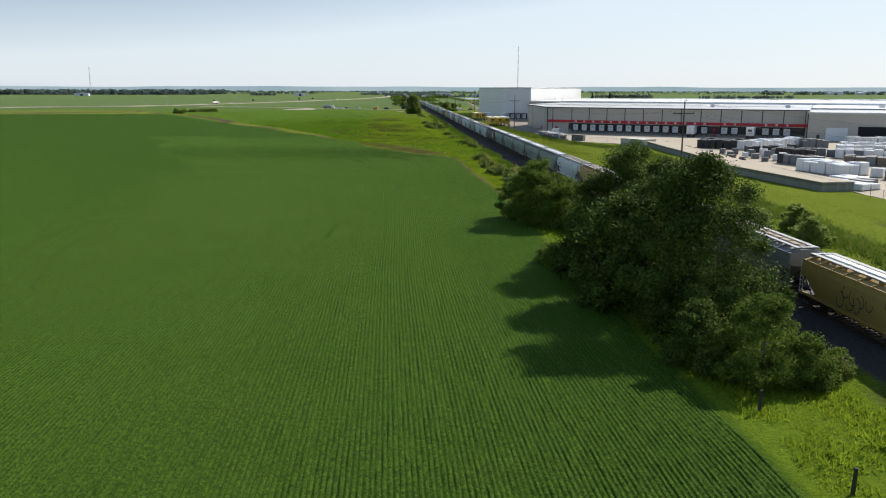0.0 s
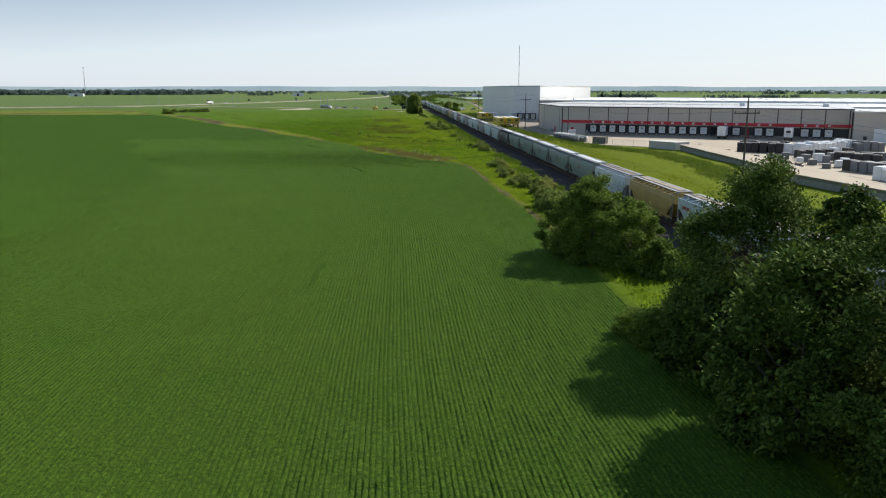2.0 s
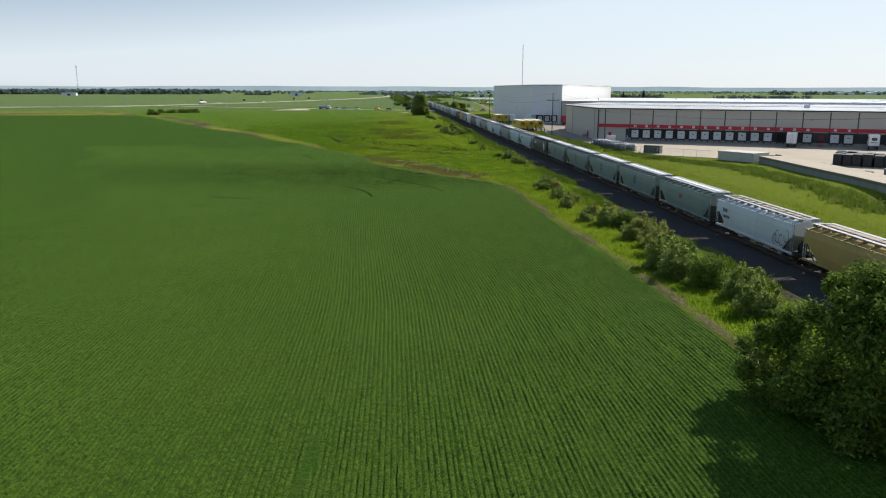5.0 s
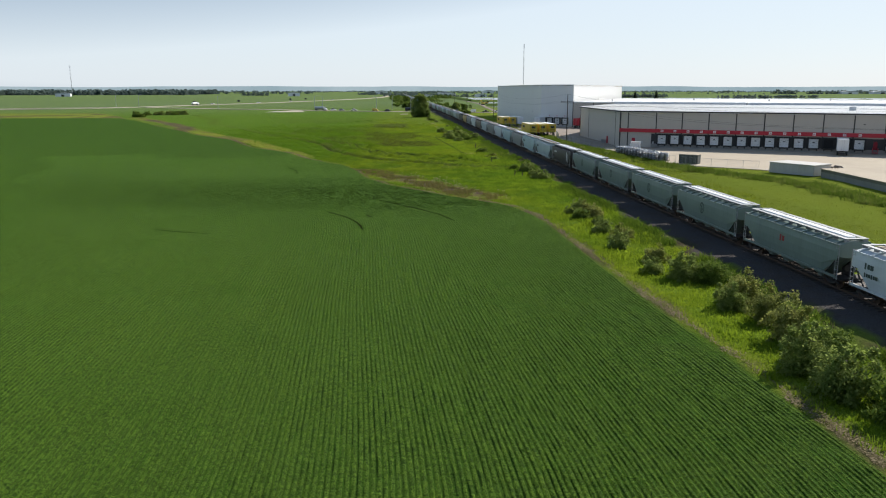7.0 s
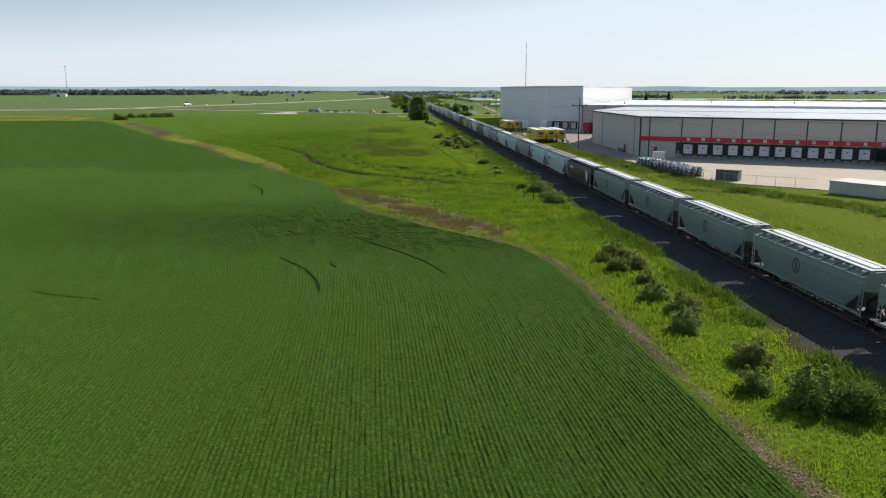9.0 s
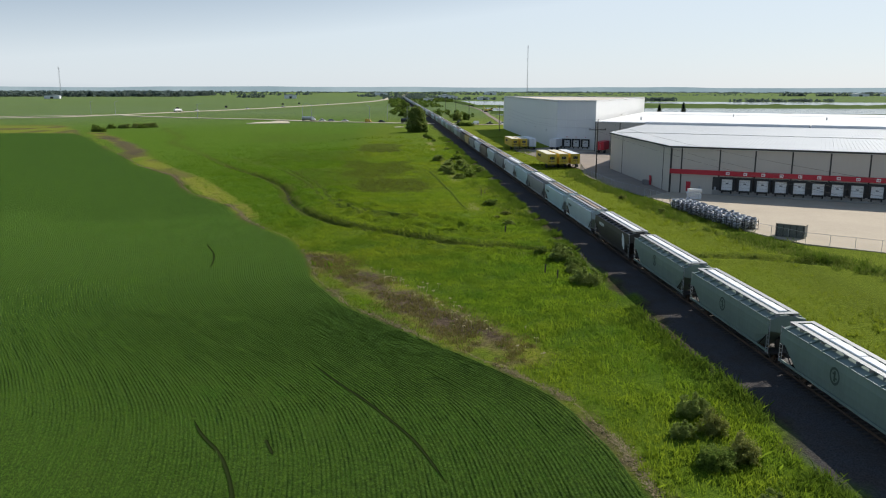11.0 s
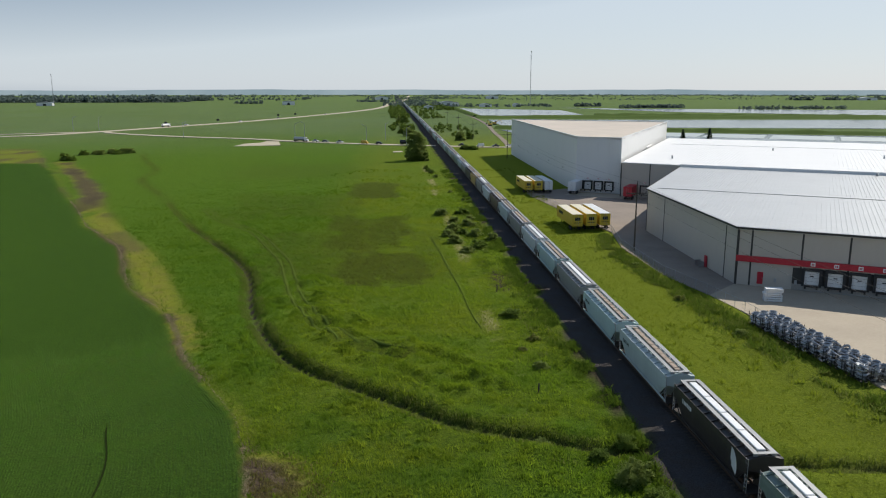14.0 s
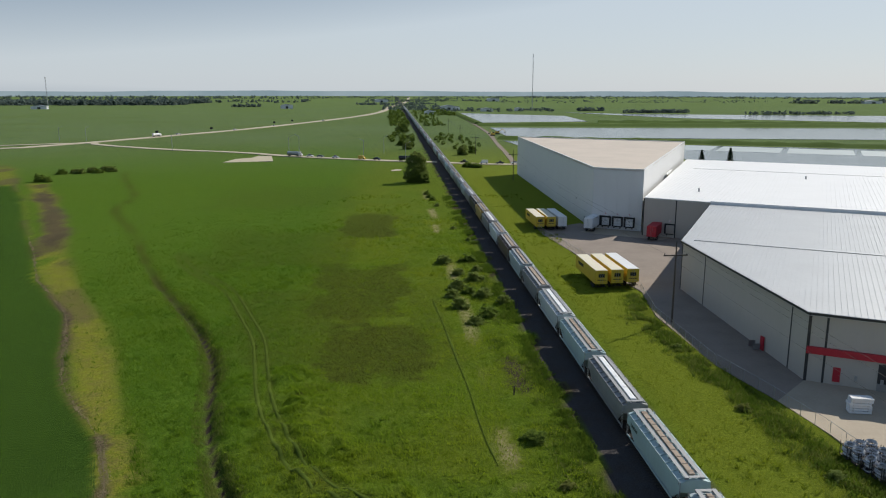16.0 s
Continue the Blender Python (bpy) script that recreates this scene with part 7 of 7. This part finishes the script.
WRAP = surface("white_plastic_wrap", (0.80, 0.80, 0.80, 1), (0.58, 0.59, 0.60, 1), 0.3, big=1.2, fine=6, amount=0.7, bump=0.4, vary=0.3)
WRAP_BLACK = surface("black_plastic_wrap", (0.012, 0.012, 0.014, 1), (0.035, 0.036, 0.039, 1), 0.55, big=1.2, fine=6, amount=0.7, bump=0.4)
WRAP_BLUE = surface("grey_bundled_goods", (0.20, 0.205, 0.21, 1), (0.11, 0.11, 0.11, 1), 0.6, big=1.2, fine=6, amount=0.7, bump=0.3, vary=0.5)
TARP_BROWN = surface("brown_grey_crate", (0.20, 0.165, 0.13, 1), (0.11, 0.09, 0.075, 1), 0.8, big=1.2, fine=6, amount=0.7, bump=0.3, vary=0.4)
TIMBER = surface("pale_pallet_timber", (0.36, 0.28, 0.19, 1), (0.22, 0.17, 0.12, 1), 0.85, fine=12, amount=0.6)
STACK = {}


def pallet_stack(x, y, turn, h, mat, label, w=1.3, d=2.4):
    t = thing("pallet_stack", label, "pallet stack", (x, y, 0.16), turn, "stacks in the storage yard")
    if "pallet" not in STACK:
        b = Build()
        for k in range(5):
            b.box(-0.5 + k * 0.25, 0, 0.13, 0.15, 1.0, 0.03)
        for k in range(3):
            b.box(0, -0.45 + k * 0.45, 0.06, 1.15, 0.1, 0.11)
        STACK["pallet"] = b.mesh("pallet", TIMBER)
    if mat.name not in STACK:
        b = Build()
        g = random.Random(len(STACK))
        rings = []
        for z, s in ((0.0, 0.97), (0.05, 1.0), (0.5, 0.985), (0.93, 1.0), (0.985, 0.96), (1.0, 0.84)):
            rings.append([(px * s / 2 * (1 + g.uniform(-0.02, 0.02)), py * s / 2 * (1 + g.uniform(-0.02, 0.02)), z) for px, py in ((-1, -0.9), (-0.9, -1), (0, -1.01), (0.9, -1), (1, -0.9), (1.01, 0), (1, 0.9), (0.9, 1), (0, 1.01), (-0.9, 1), (-1, 0.9), (-1.01, 0))])
        STACK[mat.name] = b.loft(rings).mesh("wrapped_block", mat)
    part("pallet", STACK["pallet"], TIMBER, t).matrix_basis = Matrix.Diagonal((w / 1.15, d, 1, 1))
    part("wrapped_block", STACK[mat.name], mat, t).matrix_basis = Matrix.Translation((0, 0, 0.15)) @ Matrix.Diagonal((w, d, h, 1))


def storage():
    r = random.Random(23)
    w, k, g = (WRAP, "white plastic-wrapped pallet stack in the yard"), (WRAP_BLACK, "black plastic-wrapped pallet stack in the yard"), (WRAP_BLUE, "grey bundled goods on a pallet in the yard")

    b = (TARP_BROWN, "brown-grey crate of goods standing in the yard")

    def row(x0, y0, x1, y1, n, deep, kinds, h, skip=0.06, gap=2.7):
        d = Vector((x1 - x0, y1 - y0))
        step = d / max(1, n - 1)
        d.normalize()
        back = Vector((-d.y, d.x))
        turn = math.degrees(math.atan2(d.y, d.x))
        for j in range(deep):
            for i in range(n):
                if r.random() < skip:
                    continue
                p = Vector((x0, y0)) + step * (i + r.uniform(-0.06, 0.06)) + back * (j * gap + r.uniform(-0.15, 0.15))
                mat, text = r.choice(kinds)
                pallet_stack(p.x, p.y, turn + r.uniform(-5, 5), h * r.uniform(0.85, 1.08), mat, text, min(2.2, step.length * 0.93), 2.3)

    row(57.5, 44, 65, 38, 6, 3, [k], 2.6, 0.0)
    row(68, 34, 89, 46.5, 14, 2, [w], 2.7, 0.0)
    row(64, 26, 77, 27.5, 8, 1, [k, k, w], 2.0, 0.1)
    row(89, 43, 95, 42.5, 4, 2, [g], 2.5, 0.0)
    row(66, 13, 72, 8, 5, 2, [k], 2.3, 0.0)
    row(74, 16, 82, 12, 5, 1, [k, g], 1.9)
    row(58, -4.5, 60.2, -12.5, 5, 2, [g, g, k], 2.1, 0.05, 2.4)
    row(53.6, -21.5, 56.2, -31.5, 6, 3, [w], 2.4, 0.0, 2.6)
    row(42.6, -45, 46.6, -54, 6, 2, [w], 1.0, 0.05, 2.8)
    row(50.5, -40, 52.0, -47, 4, 2, [w, g], 0.9, 0.1, 2.8)
    row(114, 60, 140, 50, 14, 2, [w], 2.2, 0.03)
    row(97, 35, 125, 23, 15, 2, [w], 2.2, 0.03)
    row(88, 22, 116, 8, 15, 2, [w], 2.3, 0.03)
    row(79, 7.5, 105, -8, 15, 2, [w, w, w, g], 2.3, 0.03)
    row(71.5, -9, 92, -23, 12, 2, [b, g], 2.0, 0.05)
    row(60, -37, 78, -52, 9, 2, [b, w, g], 1.7, 0.15, 3.4)
    for x, y, h in ((55.6, 24, 1.2), (58.0, 21.5, 1.5), (61.5, 20.5, 2.0), (59.6, 15.5, 1.6), (62.4, 14.0, 1.9), (56.4, 12.0, 1.2), (60.8, 9.0, 1.8), (57.2, 8.2, 1.1), (63.6, 6.5, 1.5), (59.8, 2.2, 1.4), (56.0, 0.5, 0.9), (62.5, -1.5, 1.3), (65.0, 20.0, 1.4), (68.0, 19.0, 1.6), (54.6, 17.0, 1.0)):
        mat, text = r.choice([g, g, w, k])
        pallet_stack(x, y, r.uniform(-40, 0), h, mat, text, r.uniform(1.2, 1.9), r.uniform(1.4, 2.4))
    # low timber and board piles along the yard's edge
    for i in range(22):
        y = 66 - i * 2.9
        if r.random() < 0.15:
            continue
        t = thing("timber_pile", "low pile of weathered boards on the concrete", "timber pile", (52.6 + r.uniform(-0.7, 0.7) + 0.004 * (y - 30) ** 2 * 0.2, y, 0.16), r.uniform(70, 110), "timber piles along the yard's edge")
        for q in range(r.randint(2, 4)):
            part("board_layer", Build().box(r.uniform(-0.2, 0.2), r.uniform(-0.1, 0.1), 0.12 + 0.2 * q, r.uniform(1.8, 2.7), r.uniform(0.6, 1.1), 0.16), r.choice([TIMBER, WRAP_BLUE, TARP_BROWN]), t)


storage()

BALE = surface("crushed_bright_metal", (0.56, 0.57, 0.58, 1), (0.16, 0.165, 0.17, 1), 0.45, 0.6, big=2.2, fine=9, amount=1.0, bump=0.6, vary=0.5)


def metal_bales():
    """Wire crates of coiled bright metal standing in rows by the fence."""
    g = random.Random(31)
    shapes = []
    for s in range(4):
        coils = []
        for k in range(5):
            b = Build()
            z, rad = 0.28 + 0.33 * k, g.uniform(0.40, 0.52)
            tilt, ox, oy = g.uniform(-0.3, 0.3), g.uniform(-0.08, 0.08), g.uniform(-0.2, 0.2)
            rings = []
            for i in range(13):
                a = 2 * math.pi * i / 12
                cx, cy, cz = ox + rad * math.cos(a), oy + rad * 1.3 * math.sin(a), z + tilt * math.cos(a)
                rings.append([(cx + 0.13 * math.cos(t) * math.cos(a), cy + 0.13 * math.cos(t) * math.sin(a), cz + 0.15 * math.sin(t)) for t in (0, 1.57, 3.14, 4.71)])
            coils.append(b.loft(rings, caps=False).mesh("coil", BALE))
        shapes.append(coils)
    post = Build().tube((0, 0, 0), (0, 0, 1.75), 0.04, n=5).mesh("post", DARK_STEEL)
    long_rail = Build().tube((0, -0.75, 0), (0, 0.75, 0), 0.03, n=4).mesh("rail", DARK_STEEL)
    short_rail = Build().tube((-0.55, 0, 0), (0.55, 0, 0), 0.03, n=4).mesh("rail", DARK_STEEL)
    tray = Build().box(0, 0, 0.07, 1.12, 1.52, 0.06).mesh("tray", DARK_STEEL)
    for j in range(3):
        for i in range(14):
            coils = g.choice(shapes)
            t = thing("metal_crate", "wire crate filled with shiny coiled metal", "crate", (20.9 + 0.17 * i + j * 1.35, 107.5 - i * 1.72, 0.16), g.uniform(-5, 5), "metal crates by the fence")
            part("tray", tray, DARK_STEEL, t)
            for x0 in (-0.55, 0.55):
                for y0 in (-0.75, 0.75):
                    part("post", post, DARK_STEEL, t).matrix_basis = pose(x0, y0, 0)
            for z in (0.7, 1.3):
                for o in (-1, 1):
                    part("rail", long_rail, DARK_STEEL, t).matrix_basis = pose(o * 0.55, 0, z)
                    part("rail", short_rail, DARK_STEEL, t).matrix_basis = pose(0, o * 0.75, z)
            for m in coils:
                part("coil", m, BALE, t)


metal_bales()


def white_sheets():
    t = thing("sheet_stack", "neat stack of white insulation boards on the concrete", "board stack", (29.4, 119.2, 0.16), -12)
    g = random.Random(5)
    for k in range(6):
        part("board", Build().box(g.uniform(-0.12, 0.12), g.uniform(-0.12, 0.12), 0.2 + 0.36 * k, 2.7, 1.3, 0.3, bevel=0.03), WHITE, t)
        part("spacer", Build().box(-0.9, 0, 0.02 + 0.36 * k, 0.12, 1.2, 0.07).box(0.9, 0, 0.02 + 0.36 * k, 0.12, 1.2, 0.07), TIMBER, t)


white_sheets()


def dumpster():
    t = thing("dumpster", "dark grey steel waste container with a pale lid", "dumpster", (28.6, 78.2, 0.1), -40)
    part("body", Build().loft([[(-2.1, -1.0, 0.1), (2.1, -1.0, 0.1), (2.1, 1.0, 0.1), (-2.1, 1.0, 0.1)], [(-2.1, -1.0, 2.0), (2.1, -1.0, 2.0), (2.1, 1.0, 2.0), (-2.1, 1.0, 2.0)]]), surface("grey_green_steel", (0.13, 0.14, 0.13, 1), (0.08, 0.08, 0.075, 1), 0.6, amount=0.7, streak=True), t)
    part("lid", Build().box(0, 0, 2.06, 4.3, 2.1, 0.1, bevel=0.03), CONCRETE, t)
    for k in range(5):
        part("stiffener", Build().box(-1.9 + k * 0.95, -1.03, 1.05, 0.1, 0.12, 1.8), SEAM, t)


dumpster()
single("tank_cabinet", Build().box(23.6, 86.4, 0.9, 1.1, 1.2, 1.7, bevel=0.05), WHITE, "small pale steel cabinet by the fence", "cabinet")

# ---- vehicles ----
def road_wheels(t, xs, ys, r=0.36):
    m = Build().tube((-0.12, 0, 0), (0.12, 0, 0), r, n=12).mesh("tyre", BLACK)
    for wx in xs:
        for wy in ys:
            part("wheel", m, BLACK, t).matrix_basis = pose(wx, wy, r)


def car(x, y, turn, mat, label, kind="car"):
    t = thing(kind, label, "car" if kind == "car" else kind, (x, y, 0.36), turn, "vehicles waiting at the crossing")
    low = [(-2.2, 0.35), (-2.25, 0.75), (-1.2, 0.9), (1.7, 0.95), (2.25, 0.85), (2.25, 0.35)]
    b = Build().loft([[(s, y0, z) for y0, z in low] for s in (-0.88, -0.8, 0.8, 0.88)])
    part("body", b, mat, t)
    if kind == "pickup_truck":
        cab = [(-0.9, 0.92), (-0.35, 1.65), (0.75, 1.68), (0.95, 0.95)]
    elif kind == "van":
        cab = [(-1.7, 0.9), (-1.1, 1.95), (2.2, 2.0), (2.24, 0.9)]
    else:
        cab = [(-1.25, 0.9), (-0.5, 1.42), (1.1, 1.45), (1.9, 0.93)]
    part("cabin", Build().loft([[(s * (1 if z < 1 else 0.86), y0, z) for y0, z in cab] for s in (-0.8, 0.8)]), mat if kind == "van" else GLASS, t)
    roof = max(z for _, z in cab)
    ys = [q for q, z in cab if z > 1]
    part("roof", Build().box(0, sum(ys) / 2, roof + 0.02, 1.36, ys[1] - ys[0], 0.05), mat, t)
    if kind == "van":
        part("windscreen", Build().box(0, -1.42, 1.45, 1.35, 0.06, 0.6), GLASS, t)
    road_wheels(t, (-0.78, 0.78), (-1.4, 1.4))


def lorry(x, y, turn, tank, label, cabmat):
    t = thing("semi_truck", label, "truck", (x, y, 0.36), turn, "vehicles waiting at the crossing")
    t.scale = (0.85, 0.62, 0.85)
    part("cab", Build().box(0, -7.2, 1.9, 2.4, 2.2, 2.6, bevel=0.2).box(0, -9.0, 1.2, 2.0, 1.5, 1.2, bevel=0.2), cabmat, t)
    part("windscreen", Build().box(0, -8.33, 2.5, 2.0, 0.05, 0.8), GLASS, t)
    part("tank", Build().tube((0, -5.4, 2.2), (0, 6.5, 2.2), 1.25, n=18), tank, t)
    part("chassis", Build().box(0, -1.2, 0.95, 1.2, 15.5, 0.25), DARK_STEEL, t)
    road_wheels(t, (-1.0, 1.0), (-8.6, -5.6, -4.4, 4.2, 5.5), 0.5)


_white = surface("white_car_paint", (0.75, 0.75, 0.75, 1), (0.6, 0.6, 0.58, 1), 0.25, amount=0.3)
_dark = surface("dark_car_paint", (0.022, 0.023, 0.026, 1), (0.04, 0.04, 0.04, 1), 0.25, amount=0.3)
_silver = surface("silver_car_paint", (0.42, 0.43, 0.44, 1), (0.3, 0.3, 0.3, 1), 0.3, 0.5, amount=0.3)
_yellow = surface("yellow_machine_paint", (0.62, 0.40, 0.04, 1), (0.42, 0.27, 0.05, 1), 0.4, amount=0.4)
lorry(-90, 508.5, 66, _silver, "silver tank truck waiting on the side road", _white)
car(-79.5, 503, 64, _white, "white pickup truck waiting on the side road", "pickup_truck")
car(-73, 500, 64, _silver, "silver car waiting on the side road")
car(-63.5, 494, 62, _white, "white pickup truck waiting on the side road", "pickup_truck")
car(-47.5, 485.5, 62, _yellow, "yellow van waiting on the side road", "van")
car(-38.6, 481, 62, _dark, "dark car waiting on the side road")
lorry(-22, 473.0, 66, _dark, "dark tank truck waiting at the crossing", _dark)
car(10.5, 461, 240, _dark, "dark pickup truck waiting across the tracks", "pickup_truck")
car(20.9, 454.5, 265, _white, "white van waiting across the tracks", "van")
car(29.7, 453, 268, _dark, "dark pickup truck waiting across the tracks", "pickup_truck")
car(37.9, 452.5, 268, _white, "white car waiting across the tracks")
lorry(-232, 712, 155, _white, "white tank truck driving on the highway", _white)
car(-221, 741, 155, _white, "white car on the highway")
car(-186, 818, 155, _white, "white car on the highway")
car(-160, 905, 160, _silver, "silver car on the highway")
car(-118, 1050, 165, _white, "white car on the highway")


def machine(x, y, turn):
    t = thing("excavator", "yellow excavator standing on bare soil", "excavator", (x, y, 0.2), turn)
    part("tracks", Build().box(-1.1, 0, 0.45, 0.6, 3.8, 0.9, bevel=0.2).box(1.1, 0, 0.45, 0.6, 3.8, 0.9, bevel=0.2), BLACK, t)
    part("house", Build().box(0, 0.5, 1.8, 2.7, 3.4, 1.5, bevel=0.15), _yellow, t)
    part("cab", Build().box(-0.8, -0.9, 2.4, 1.0, 1.5, 1.7, bevel=0.1), GLASS, t)
    part("boom", Build().tube((0.3, -1.0, 2.0), (0.3, -4.5, 5.0), 0.28, 0.22, 6).tube((0.3, -4.5, 5.0), (0.3, -6.8, 2.2), 0.22, 0.15, 6), _yellow, t)
    part("bucket", Build().box(0.3, -6.9, 1.6, 1.2, 0.9, 1.0, bevel=0.15), DARK_STEEL, t)


machine(68, 742, 70)
machine(60, 716, 200)


def shed(x, y, w, d, h, turn, mat, label):
    s = thing("farm_shed", label, "shed", (x, y, 0), turn, "distant farm buildings")
    part("wall", Build().box(0, 0, h / 2, w, d, h), mat, s)
    part("roof", Build().loft([[(-w / 2 - 0.5, -d / 2 - 0.5, h), (0, -d / 2 - 0.5, h + d * 0.16), (w / 2 + 0.5, -d / 2 - 0.5, h)], [(-w / 2 - 0.5, d / 2 + 0.5, h), (0, d / 2 + 0.5, h + d * 0.16), (w / 2 + 0.5, d / 2 + 0.5, h)]]), STEEL, s)
    part("door", Build().box(0, -d / 2 - 0.1, h * 0.35, w * 0.2, 0.2, h * 0.7), SEAM, s)


for x, y, w, d, h in ((-250, 1700, 26, 14, 7), (82, 1560, 30, 16, 8), (100, 1580, 12, 12, 6), (1420, 2300, 60, 18, 7), (1560, 2350, 70, 20, 7), (-735, 1650, 30, 14, 6), (35, 1330, 18, 10, 5), (150, 1490, 22, 12, 5), (215, 1520, 14, 10, 5), (320, 2700, 40, 20, 9), (-60, 2500, 40, 20, 8)):
    shed(x, y, w, d, h, 8, WHITE, "distant white farm shed with a pitched roof")


def road_sign(x, y, h=4.0):
    s = thing("road_sign", "dark-backed road sign on two posts", "road sign", (x, y, 0), 10, "road signs along the highway")
    for o in (-0.8, 0.8):
        part("post", Build().tube((o, 0, 0), (o, 0, h), 0.08, n=6), STEEL, s)
    part("panel", Build().box(0, -0.1, h - 0.8, 2.6, 0.06, 1.8), SEAM, s)


for x, y in ((-238, 735), (-165, 940), (-150, 985), (-205, 800)):
    road_sign(x, y)
